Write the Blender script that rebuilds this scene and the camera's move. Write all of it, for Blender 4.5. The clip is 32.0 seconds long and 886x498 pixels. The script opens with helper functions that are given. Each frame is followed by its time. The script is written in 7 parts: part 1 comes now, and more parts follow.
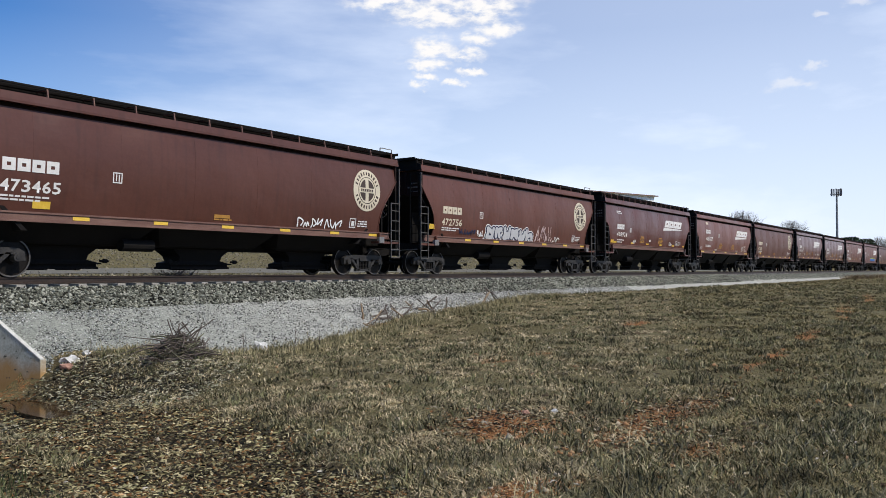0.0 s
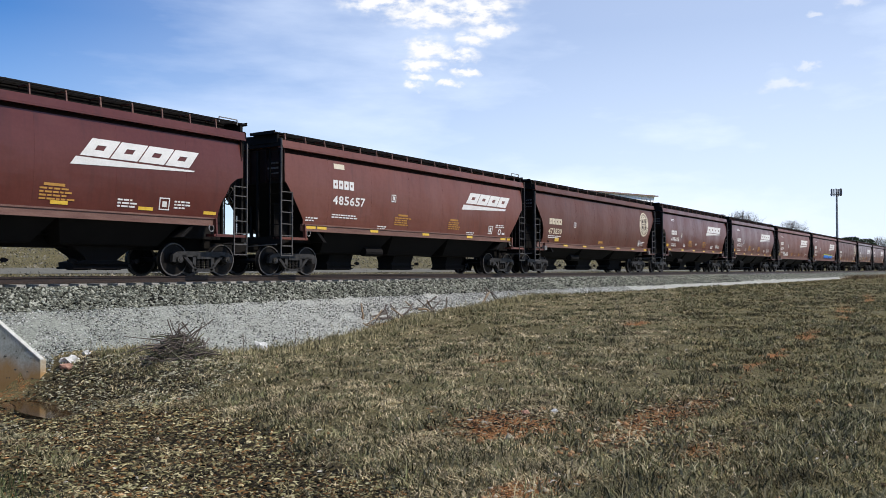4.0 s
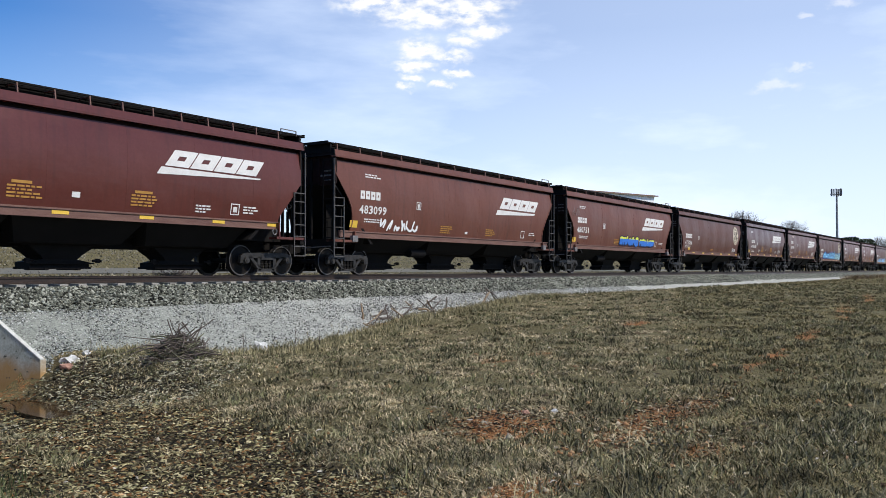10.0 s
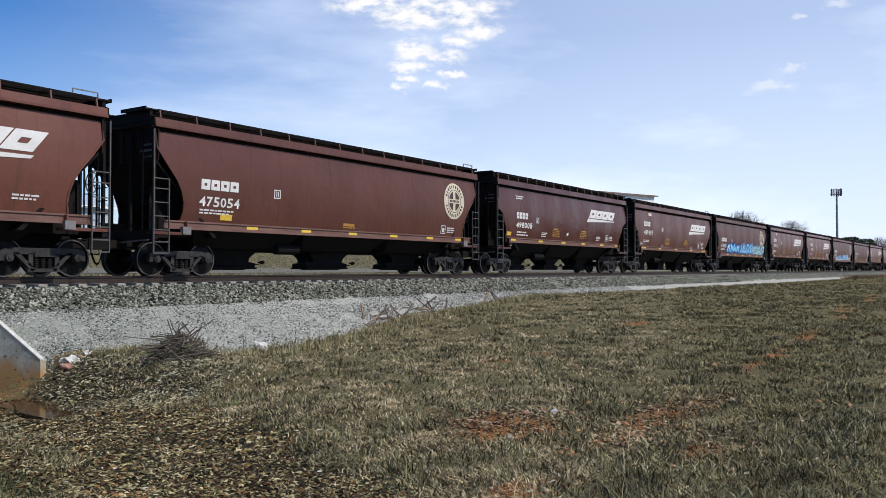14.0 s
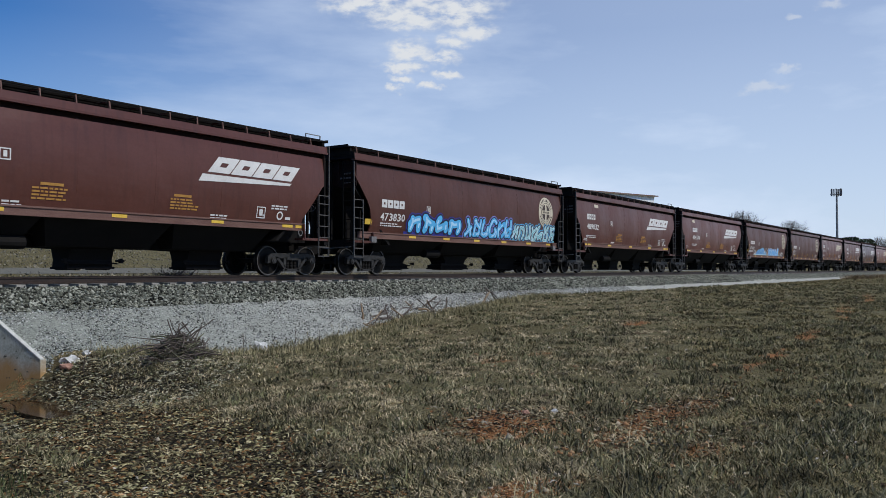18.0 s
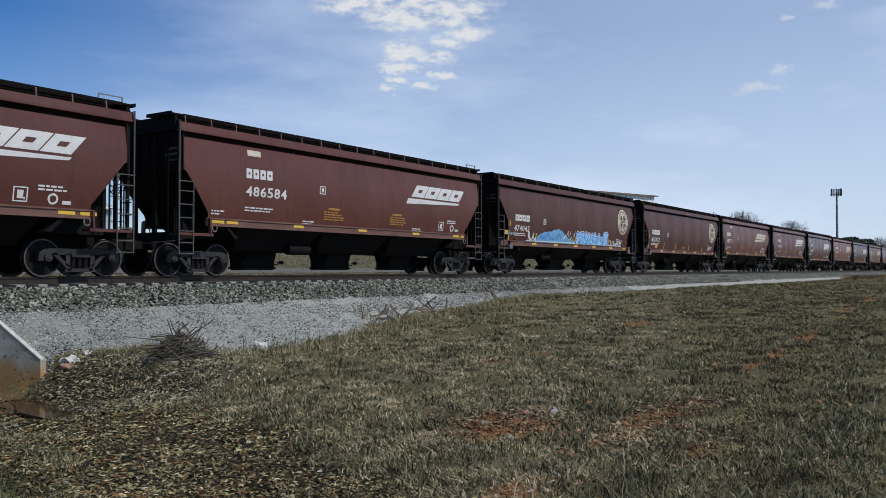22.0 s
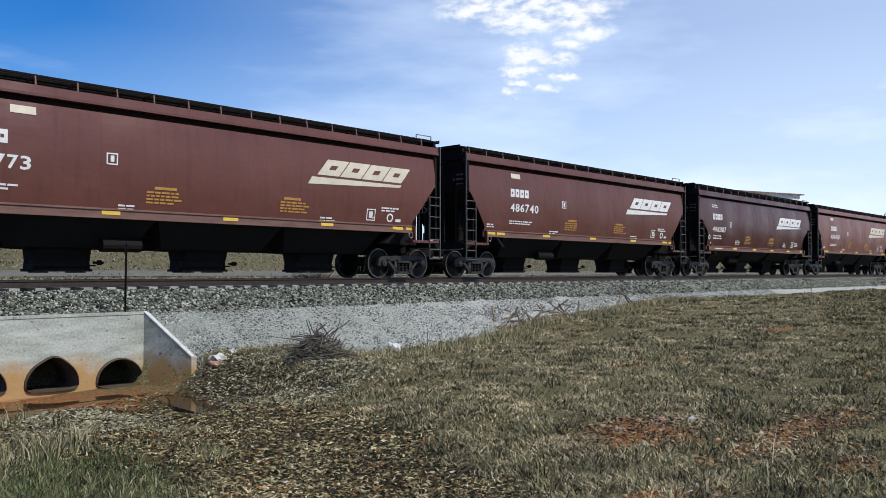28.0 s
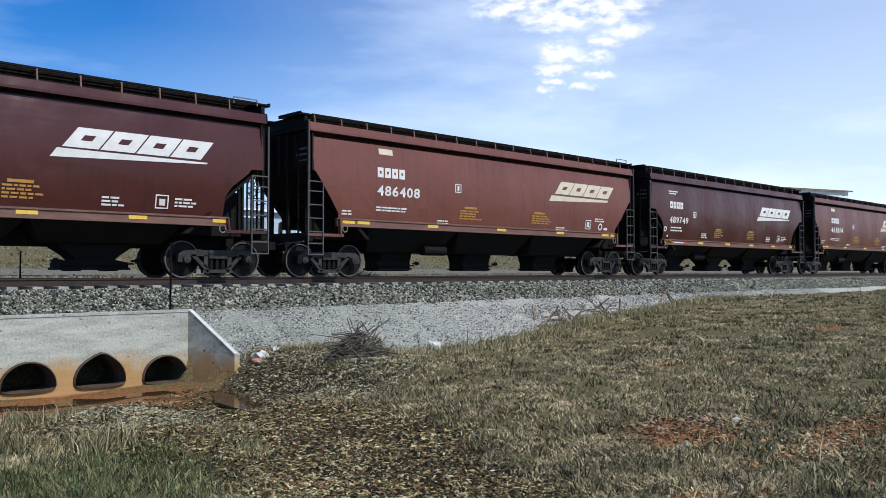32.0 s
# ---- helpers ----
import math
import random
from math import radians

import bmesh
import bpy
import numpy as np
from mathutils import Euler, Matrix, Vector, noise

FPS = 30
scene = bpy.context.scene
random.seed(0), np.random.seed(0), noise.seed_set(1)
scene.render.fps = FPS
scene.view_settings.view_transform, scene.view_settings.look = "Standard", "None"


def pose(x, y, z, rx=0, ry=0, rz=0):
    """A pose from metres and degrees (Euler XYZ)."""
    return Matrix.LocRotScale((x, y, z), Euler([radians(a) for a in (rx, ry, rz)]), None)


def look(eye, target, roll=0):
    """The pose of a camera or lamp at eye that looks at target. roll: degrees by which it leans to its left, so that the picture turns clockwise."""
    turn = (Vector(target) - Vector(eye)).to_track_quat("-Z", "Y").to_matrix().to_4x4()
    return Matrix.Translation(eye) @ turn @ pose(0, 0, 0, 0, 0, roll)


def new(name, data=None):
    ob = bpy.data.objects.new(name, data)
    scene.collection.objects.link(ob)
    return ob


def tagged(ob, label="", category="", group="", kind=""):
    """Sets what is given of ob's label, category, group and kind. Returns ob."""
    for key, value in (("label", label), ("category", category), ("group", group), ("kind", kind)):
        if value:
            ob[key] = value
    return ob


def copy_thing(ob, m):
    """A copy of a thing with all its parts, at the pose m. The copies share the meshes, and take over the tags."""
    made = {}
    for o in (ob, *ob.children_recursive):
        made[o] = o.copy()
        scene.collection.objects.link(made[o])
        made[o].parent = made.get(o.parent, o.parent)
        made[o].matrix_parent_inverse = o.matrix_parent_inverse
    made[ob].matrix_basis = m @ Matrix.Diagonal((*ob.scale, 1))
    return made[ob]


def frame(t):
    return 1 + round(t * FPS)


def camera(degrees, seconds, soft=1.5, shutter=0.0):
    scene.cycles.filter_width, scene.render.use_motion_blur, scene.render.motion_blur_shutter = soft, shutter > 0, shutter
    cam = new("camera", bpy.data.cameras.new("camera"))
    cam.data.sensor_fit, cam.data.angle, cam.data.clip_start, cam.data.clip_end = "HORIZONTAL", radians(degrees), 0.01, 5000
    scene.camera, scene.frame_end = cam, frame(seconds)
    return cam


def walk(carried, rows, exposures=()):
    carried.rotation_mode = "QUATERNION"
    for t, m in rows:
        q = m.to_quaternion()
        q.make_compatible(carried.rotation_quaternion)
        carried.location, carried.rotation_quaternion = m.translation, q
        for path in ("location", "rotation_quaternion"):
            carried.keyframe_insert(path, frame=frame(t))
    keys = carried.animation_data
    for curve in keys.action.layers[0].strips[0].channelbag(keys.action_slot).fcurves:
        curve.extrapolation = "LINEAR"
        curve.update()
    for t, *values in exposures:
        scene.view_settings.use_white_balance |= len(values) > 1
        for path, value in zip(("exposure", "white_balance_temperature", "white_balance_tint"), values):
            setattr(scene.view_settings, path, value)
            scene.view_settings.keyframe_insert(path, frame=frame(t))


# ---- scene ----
# One plan in metres: x runs along the track, y away from the camera, z up.
EYE = (0.0, 0.0, 1.6)
RAIL = 1.42            # top of the rails
TRACK = 20.9           # centre line of the track
FACE = 1.6             # half width of a hopper car


def aim(yaw, pitch, roll=0.0):
    """Camera pose from the heading (degrees from the track), the tilt and the lean."""
    a, b = radians(yaw), radians(pitch)
    way = Vector((math.cos(b) * math.cos(a), math.cos(b) * math.sin(a), math.sin(b)))
    return look(EYE, Vector(EYE) + way, roll)


cam = camera(56.07, 32.0, soft=0.8, shutter=0.0)
walk(cam, [
    (0.0, aim(34.16, 1.43)), (12.0, aim(34.16, 1.43)), (24.0, aim(34.16, 1.43)), (25.0, aim(34.16, 1.43)),
    (25.5, aim(34.36, 1.54)), (26.5, aim(37.6, 1.6)), (27.5, aim(41.20, 1.63)), (28.0, aim(43.15, 1.61)), (28.5, aim(44.89, 1.61)),
    (29.0, aim(46.00, 1.565)), (29.5, aim(45.92, 1.506)), (30.0, aim(45.90, 1.50)), (31.0, aim(45.90, 1.50)), (32.0, aim(45.90, 1.50))],
    exposures=[(0.0, -0.02, 6600, 11), (6.0, 0.11, 6450, 10), (10.0, 0.09, 6400, 10), (14.0, 0.0, 6450, 11), (14.5, -0.05, 6400, 11), (17.0, -0.36, 6200, 10), (19.0, -0.46, 6100, 9), (22.0, -0.44, 6150, 9), (25.0, -0.24, 6200, 9), (28.0, 0.0, 6200, 9), (32.0, 0.08, 6150, 9)])

# ---- sky and sun ----
SUN_WAY = Vector((0.04, -0.66, 0.74)).normalized()      # towards the sun
SKY_VALUE, VEIL = 1.0, (9.3, 10.4, 12.2, 1)
world = bpy.data.worlds.new("sky")
scene.world = world
world.use_nodes = True
wn, wl = world.node_tree.nodes, world.node_tree.links
sky = wn.new("ShaderNodeTexSky")
sky.sky_type, sky.sun_disc = "NISHITA", False
sky.sun_elevation = math.asin(SUN_WAY.z)
sky.sun_rotation = math.atan2(SUN_WAY.x, SUN_WAY.y)
sky.air_density, sky.dust_density, sky.ozone_density = 1.0, 0.5, 2.0
# thin high cloud over the whole dome, thicker down the line of the track and near the horizon
def node(kind, **values):
    x = wn.new(kind)
    for k, v in values.items():
        x.inputs[k].default_value = v
    return x


def reckon(op, a, b, c=None):
    x = wn.new("ShaderNodeMath")
    x.operation, x.use_clamp = op, op == "MULTIPLY_ADD"
    for i, v in enumerate((a, b, c)):
        if isinstance(v, (int, float)):
            x.inputs[i].default_value = v
        elif v is not None:
            wl.new(v, x.inputs[i])
    return x.outputs[0]


tc = wn.new("ShaderNodeTexCoord")
sep = wn.new("ShaderNodeSeparateXYZ")
wl.new(tc.outputs["Generated"], sep.inputs["Vector"])
mp = node("ShaderNodeMapping", Scale=(1.0, 2.0, 7.0), Rotation=(0, 0.12, 0.3))
nz = node("ShaderNodeTexNoise", Scale=1.5, Detail=8.0, Roughness=0.55)
wl.new(tc.outputs["Generated"], mp.inputs["Vector"])
wl.new(mp.outputs["Vector"], nz.inputs["Vector"])
rise = node("ShaderNodeMapRange", **{"From Min": 0.25, "From Max": 1.06, "To Max": 0.80})
rise.interpolation_type = "SMOOTHSTEP"
wl.new(sep.outputs["X"], rise.inputs["Value"])
veil = rise.outputs["Result"]
low = reckon("MULTIPLY_ADD", sep.outputs["Z"], -1.9, 0.52)
wisps = reckon("MULTIPLY_ADD", nz.outputs["Fac"], 2.8, -1.24)
amount = reckon("MULTIPLY_ADD", reckon("ADD", reckon("ADD", veil, low), -0.05), 0.68, reckon("MULTIPLY", wisps, 0.46))
tint = node("ShaderNodeHueSaturation", Saturation=1.45, Value=SKY_VALUE)
wl.new(sky.outputs["Color"], tint.inputs["Color"])
mx = node("ShaderNodeMix")
mx.data_type = "RGBA"
mx.inputs["B"].default_value = VEIL
wl.new(amount, mx.inputs["Factor"])
blue = node("ShaderNodeMix")
blue.data_type, blue.blend_type = "RGBA", "MULTIPLY"
blue.inputs["Factor"].default_value, blue.inputs["B"].default_value = 1.0, (0.74, 0.94, 1.22, 1)
wl.new(tint.outputs["Color"], blue.inputs["A"])
wl.new(blue.outputs["Result"], mx.inputs["A"])
wl.new(mx.outputs["Result"], wn["Background"].inputs["Color"])
wn["Background"].inputs["Strength"].default_value = 0.10
sun = new("sun", bpy.data.lights.new("sun", "SUN"))
sun.data.energy, sun.data.angle, sun.data.color = 4.0, radians(0.6), (1.0, 0.94, 0.84)
sun.matrix_world = look((0, 0, 60), Vector((0, 0, 60)) - SUN_WAY)
scene.view_settings.exposure = 0.0


# ---- materials ----
def mat(name, a, b=None, scale=4.0, rough=0.8, metal=0.0, bump=0.2, fine=40.0, stretch=(1, 1, 1), contrast=(0.35, 0.65), vary=0.0, space="Object", dist=0.01):
    """A procedural surface: two colours mixed by a coarse and a fine noise, with relief and uneven gloss."""
    m = bpy.data.materials.new(name)
    m.use_nodes = True
    n, l = m.node_tree.nodes, m.node_tree.links
    bs = n["Principled BSDF"]
    b = b or tuple(min(1, c * 1.35) for c in a)
    co = n.new("ShaderNodeTexCoord")
    mp = n.new("ShaderNodeMapping")
    mp.inputs["Scale"].default_value = stretch
    l.new(co.outputs[space], mp.inputs["Vector"])
    n1, n2 = n.new("ShaderNodeTexNoise"), n.new("ShaderNodeTexNoise")
    n1.inputs["Scale"].default_value, n1.inputs["Detail"].default_value = scale, 6
    n2.inputs["Scale"].default_value, n2.inputs["Detail"].default_value = fine, 3
    l.new(mp.outputs["Vector"], n1.inputs["Vector"])
    l.new(co.outputs[space], n2.inputs["Vector"])
    add = n.new("ShaderNodeMath")
    add.operation = "MULTIPLY_ADD"
    add.inputs[1].default_value = 0.45
    l.new(n2.outputs["Fac"], add.inputs[0])
    sc = n.new("ShaderNodeMath")
    sc.operation = "MULTIPLY"
    sc.inputs[1].default_value = 0.55
    l.new(n1.outputs["Fac"], sc.inputs[0])
    l.new(sc.outputs[0], add.inputs[2])
    r = n.new("ShaderNodeValToRGB")
    r.color_ramp.elements[0].position, r.color_ramp.elements[1].position = contrast
    r.color_ramp.elements[0].color, r.color_ramp.elements[1].color = (*a, 1), (*b, 1)
    l.new(add.outputs[0], r.inputs["Fac"])
    out = r.outputs["Color"]
    if vary:
        oi = n.new("ShaderNodeObjectInfo")
        hs = n.new("ShaderNodeHueSaturation")
        mr = n.new("ShaderNodeMapRange")
        mr.inputs["To Min"].default_value, mr.inputs["To Max"].default_value = 1 - vary, 1 + vary
        l.new(oi.outputs["Random"], mr.inputs["Value"])
        l.new(mr.outputs["Result"], hs.inputs["Value"])
        l.new(out, hs.inputs["Color"])
        out = hs.outputs["Color"]
    l.new(out, bs.inputs["Base Color"])
    bs.inputs["Metallic"].default_value = metal
    rr = n.new("ShaderNodeMapRange")
    rr.inputs["To Min"].default_value, rr.inputs["To Max"].default_value = max(0.05, rough - 0.12), min(1, rough + 0.12)
    l.new(n1.outputs["Fac"], rr.inputs["Value"])
    l.new(rr.outputs["Result"], bs.inputs["Roughness"])
    if bump:
        bp = n.new("ShaderNodeBump")
        bp.inputs["Strength"].default_value, bp.inputs["Distance"].default_value = bump, dist
        l.new(add.outputs[0], bp.inputs["Height"])
        l.new(bp.outputs["Normal"], bs.inputs["Normal"])
    return m


def island(name, colours, rough=0.85, bright=(0.6, 1.3), patch=0.9):
    """For loose pieces joined in one mesh: each piece takes its own colour from a row of colours."""
    m = bpy.data.materials.new(name)
    m.use_nodes = True
    n, l = m.node_tree.nodes, m.node_tree.links
    g = n.new("ShaderNodeNewGeometry")
    r = n.new("ShaderNodeValToRGB")
    r.color_ramp.interpolation = "CONSTANT"
    el = r.color_ramp.elements
    while len(el) < len(colours):
        el.new(0.5)
    for i, c in enumerate(colours):
        el[i].position = i / len(colours)
        el[i].color = (*c, 1)
    l.new(g.outputs["Random Per Island"], r.inputs["Fac"])
    nz = n.new("ShaderNodeTexNoise")
    nz.inputs["Scale"].default_value, nz.inputs["Detail"].default_value = patch, 4
    tc = n.new("ShaderNodeTexCoord")
    l.new(tc.outputs["Object"], nz.inputs["Vector"])
    mr = n.new("ShaderNodeMapRange")
    mr.inputs["From Min"].default_value, mr.inputs["From Max"].default_value = 0.3, 0.7
    mr.inputs["To Min"].default_value, mr.inputs["To Max"].default_value = bright
    l.new(nz.outputs["Fac"], mr.inputs["Value"])
    hs = n.new("ShaderNodeHueSaturation")
    l.new(mr.outputs["Result"], hs.inputs["Value"])
    l.new(r.outputs["Color"], hs.inputs["Color"])
    l.new(hs.outputs["Color"], n["Principled BSDF"].inputs["Base Color"])
    n["Principled BSDF"].inputs["Roughness"].default_value = rough
    n["Principled BSDF"].inputs["Specular IOR Level"].default_value = 0.15
    return m


def car_paint(name, a, b, grime, pitch=2.4, rough=0.46):
    """Weathered freight-car paint: faded patches, rain streaks running down, dust, dull gloss."""
    m = mat(name, a, b, scale=0.8, rough=rough, bump=0.04, fine=14, stretch=(0.5, 0.5, 1.4), contrast=(0.3, 0.7), dist=0.02)
    n, l = m.node_tree.nodes, m.node_tree.links
    bs = n["Principled BSDF"]
    bs.inputs["Specular IOR Level"].default_value = 0.42
    base = bs.inputs["Base Color"].links[0].from_socket
    co = n.new("ShaderNodeTexCoord")
    mp = n.new("ShaderNodeMapping")
    mp.inputs["Scale"].default_value = (5.0, 5.0, 0.35)
    l.new(co.outputs["Object"], mp.inputs["Vector"])
    st = n.new("ShaderNodeTexNoise")
    st.inputs["Scale"].default_value, st.inputs["Detail"].default_value = 1.0, 5
    l.new(mp.outputs["Vector"], st.inputs["Vector"])
    rp = n.new("ShaderNodeValToRGB")
    rp.color_ramp.elements[0].position, rp.color_ramp.elements[1].position = 0.52, 0.75
    rp.color_ramp.elements[1].color = (0.55, 0.55, 0.55, 1)
    l.new(st.outputs["Fac"], rp.inputs["Fac"])
    mx = n.new("ShaderNodeMix")
    mx.data_type = "RGBA"
    mx.inputs["B"].default_value = (*grime, 1)
    l.new(rp.outputs["Color"], mx.inputs["Factor"])
    l.new(base, mx.inputs["A"])
    l.new(mx.outputs["Result"], bs.inputs["Base Color"])
    # sheets bulge a little between the welds, with shallow dents
    sx = n.new("ShaderNodeSeparateXYZ")
    l.new(co.outputs["Object"], sx.inputs["Vector"])
    wave, ang, dent, total, relief = n.new("ShaderNodeMath"), n.new("ShaderNodeMath"), n.new("ShaderNodeTexNoise"), n.new("ShaderNodeMath"), n.new("ShaderNodeBump")
    ang.operation, wave.operation, total.operation = "MULTIPLY", "COSINE", "MULTIPLY_ADD"
    ang.inputs[1].default_value = 2 * math.pi / pitch
    l.new(sx.outputs["X"], ang.inputs[0])
    l.new(ang.outputs[0], wave.inputs[0])
    dent.inputs["Scale"].default_value, dent.inputs["Detail"].default_value = 1.1, 2
    l.new(co.outputs["Object"], dent.inputs["Vector"])
    total.inputs[1].default_value = -0.35
    l.new(wave.outputs[0], total.inputs[0])
    l.new(dent.outputs["Fac"], total.inputs[2])
    relief.inputs["Strength"].default_value, relief.inputs["Distance"].default_value = 0.8, 0.05
    l.new(total.outputs[0], relief.inputs["Height"])
    fine_bump = bs.inputs["Normal"].links[0].from_node
    l.new(relief.outputs["Normal"], fine_bump.inputs["Normal"])
    return m


M = {
    # Car brown darkened for shade at ends and eaves, plus some soot.
    "end": mat("shaded_sooty_end_brown", (0.016, 0.008, 0.007), (0.030, 0.014, 0.011), scale=1.5, rough=0.75, bump=0.08),
    "paint_a": car_paint("brown_car_paint", (0.087, 0.0295, 0.0186), (0.119, 0.0426, 0.0273), (0.055, 0.0218, 0.0147)),
    "paint_b": car_paint("maroon_car_paint", (0.064, 0.0172, 0.0130), (0.085, 0.0245, 0.0186), (0.043, 0.0150, 0.0117), 2.24, 0.33),
    "paint_t": car_paint("red_brown_car_paint", (0.104, 0.036, 0.025), (0.136, 0.049, 0.035), (0.067, 0.027, 0.020), 2.32, 0.40),
    "sill": mat("dusty_sill_paint", (0.10, 0.043, 0.032), (0.19, 0.105, 0.078), scale=2.5, rough=0.7, bump=0.08, stretch=(0.5, 1, 3)),
    "ladder": mat("dull_grey_ladder_steel", (0.06, 0.054, 0.05), (0.12, 0.11, 0.10), scale=5, rough=0.6, metal=0.2, bump=0.05),
    # Base also takes in the black shade under and between the cars.
    "dark": mat("grimy_shade_black_steel", (0.006, 0.0055, 0.005), (0.014, 0.012, 0.011), scale=2, rough=0.75, bump=0.1),
    "steel": mat("dusty_cast_steel", (0.011, 0.010, 0.009), (0.046, 0.042, 0.038), scale=7, rough=0.6, metal=0.2, bump=0.25),
    "rim": mat("scuffed_wheel_rim", (0.05, 0.046, 0.042), (0.15, 0.138, 0.128), scale=7, rough=0.5, metal=0.4, bump=0.05),
    "tread": mat("worn_wheel_steel", (0.008, 0.007, 0.0065), (0.022, 0.019, 0.017), scale=5, rough=0.55, metal=0.3, bump=0.05),
    "grey": mat("grey_galvanised_rail", (0.16, 0.15, 0.145), (0.24, 0.23, 0.22), scale=5, rough=0.6, metal=0.3, bump=0.05),
    "white": mat("white_lettering_paint", (0.60, 0.585, 0.55), (0.74, 0.725, 0.69), scale=3, rough=0.6, bump=0.02),
    "cream": mat("faded_cream_paint", (0.52, 0.46, 0.34), (0.66, 0.59, 0.45), scale=3, rough=0.6, bump=0.02),
    "yellow": mat("yellow_reflector", (0.62, 0.38, 0.035), (0.75, 0.50, 0.07), scale=6, rough=0.45, bump=0.02),
    "ochre": mat("faded_ochre_stencil", (0.36, 0.17, 0.03), (0.46, 0.24, 0.05), scale=6, rough=0.6, bump=0.0),
    "letter": mat("dark_brown_lettering", (0.035, 0.022, 0.016), (0.06, 0.035, 0.025), scale=4, rough=0.6, bump=0.0),
    "red": mat("red_reflector", (0.55, 0.05, 0.05), scale=6, rough=0.45, bump=0.0),
}
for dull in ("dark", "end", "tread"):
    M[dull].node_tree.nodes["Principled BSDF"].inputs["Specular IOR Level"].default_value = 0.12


# ---- mesh helpers ----
def finish(name, bm, material, parent=None, smooth=False):
    me = bpy.data.meshes.new(name)
    bmesh.ops.recalc_face_normals(bm, faces=bm.faces)
    bm.to_mesh(me)
    bm.free()
    me.materials.append(M[material] if isinstance(material, str) else material)
    if smooth:
        for p in me.polygons:
            p.use_smooth = True
    ob = new(name, me)
    ob.parent = parent
    return ob


def part(name, bm, material, parent, label="", smooth=False):
    """One mesh object under a thing or under a part."""
    return tagged(finish(name, bm, material, parent, smooth), label)


def box(bm, x0, x1, y0, y1, z0, z1):
    v = [bm.verts.new(p) for p in ((x0, y0, z0), (x1, y0, z0), (x1, y1, z0), (x0, y1, z0), (x0, y0, z1), (x1, y0, z1), (x1, y1, z1), (x0, y1, z1))]
    for f in ((3, 2, 1, 0), (4, 5, 6, 7), (0, 1, 5, 4), (1, 2, 6, 5), (2, 3, 7, 6), (3, 0, 4, 7)):
        bm.faces.new([v[i] for i in f])
    return bm


def bar(bm, p, q, w, d=None):
    """A square bar from p to q."""
    p, q = Vector(p), Vector(q)
    a = (q - p).normalized()
    s = a.cross(Vector((0, 0, 1)) if abs(a.z) < 0.9 else Vector((1, 0, 0))).normalized() * (w / 2)
    t = a.cross(s).normalized() * ((d or w) / 2)
    v = [bm.verts.new(e + i * s + j * t) for e in (p, q) for i, j in ((-1, -1), (1, -1), (1, 1), (-1, 1))]
    for f in ((0, 1, 2, 3), (7, 6, 5, 4), (0, 4, 5, 1), (1, 5, 6, 2), (2, 6, 7, 3), (3, 7, 4, 0)):
        bm.faces.new([v[i] for i in f])
    return bm


def tube(bm, p, q, r, r2=None, n=8):
    p, q = Vector(p), Vector(q)
    a = (q - p).normalized()
    s = a.cross(Vector((0, 0, 1)) if abs(a.z) < 0.9 else Vector((1, 0, 0))).normalized()
    t = a.cross(s)
    rings = [[bm.verts.new(e + rr * (math.cos(2 * math.pi * i / n) * s + math.sin(2 * math.pi * i / n) * t)) for i in range(n)] for e, rr in ((p, r), (q, r2 if r2 is not None else r))]
    for i in range(n):
        j = (i + 1) % n
        bm.faces.new((rings[0][i], rings[0][j], rings[1][j], rings[1][i]))
    bm.faces.new(rings[0][::-1])
    bm.faces.new(rings[1])
    return bm


def run(bm, pts, r, n=6, closed=False):
    """One unbroken tube through a row of points."""
    pts = [Vector(p) for p in pts]
    rings, k = [], len(pts)
    for i, p in enumerate(pts):
        a = (pts[(i + 1) % k] if closed or i < k - 1 else p) - (pts[i - 1] if closed or i else p)
        s = a.cross(Vector((0, 0.3, 1)) if abs(a.normalized().z) < 0.9 else Vector((1, 0.2, 0))).normalized()
        t = a.normalized().cross(s)
        rings.append([bm.verts.new(p + r * (math.cos(2 * math.pi * j / n) * s + math.sin(2 * math.pi * j / n) * t)) for j in range(n)])
    for i in range(k if closed else k - 1):
        p, q = rings[i], rings[(i + 1) % k]
        for j in range(n):
            bm.faces.new((p[j], p[(j + 1) % n], q[(j + 1) % n], q[j]))
    if not closed:
        bm.faces.new(rings[0][::-1])
        bm.faces.new(rings[-1])
    return bm


def slab(bm, poly, y0, y1):
    """A plate with the outline poly (x, z), from y0 to y1."""
    a = [bm.verts.new((x, y0, z)) for x, z in poly]
    b = [bm.verts.new((x, y1, z)) for x, z in poly]
    bm.faces.new(a)
    bm.faces.new(b[::-1])
    for i in range(len(poly)):
        j = (i + 1) % len(poly)
        bm.faces.new((a[j], a[i], b[i], b[j]))
    return bm


def lathe(bm, prof, n=28, y=0.0, sign=1):
    """Turns a profile (radius, offset along y) round the y axis."""
    rings = [[bm.verts.new((r * math.cos(2 * math.pi * i / n), y + sign * o, r * math.sin(2 * math.pi * i / n))) for i in range(n)] for r, o in prof]
    for a, b in zip(rings, rings[1:]):
        for i in range(n):
            j = (i + 1) % n
            bm.faces.new((a[i], a[j], b[j], b[i]))
    bm.faces.new(rings[0])
    bm.faces.new(rings[-1])
    return bm


def B():
    return bmesh.new()


def smooth01(a, b, t):
    t = min(1.0, max(0.0, (t - a) / (b - a)))
    return t * t * (3 - 2 * t)


# ---- the lie of the land ----
def toe(x):
    """Height of the ground along the foot of the bank."""
    return -0.82 + 0.70 * smooth01(8.3, 9.9, x) - 0.31 * smooth01(10, 14.2, x) + 0.08 * smooth01(15, 17.5, x) + 0.38 * smooth01(17, 23, x) + 0.39 * smooth01(22, 33, x)


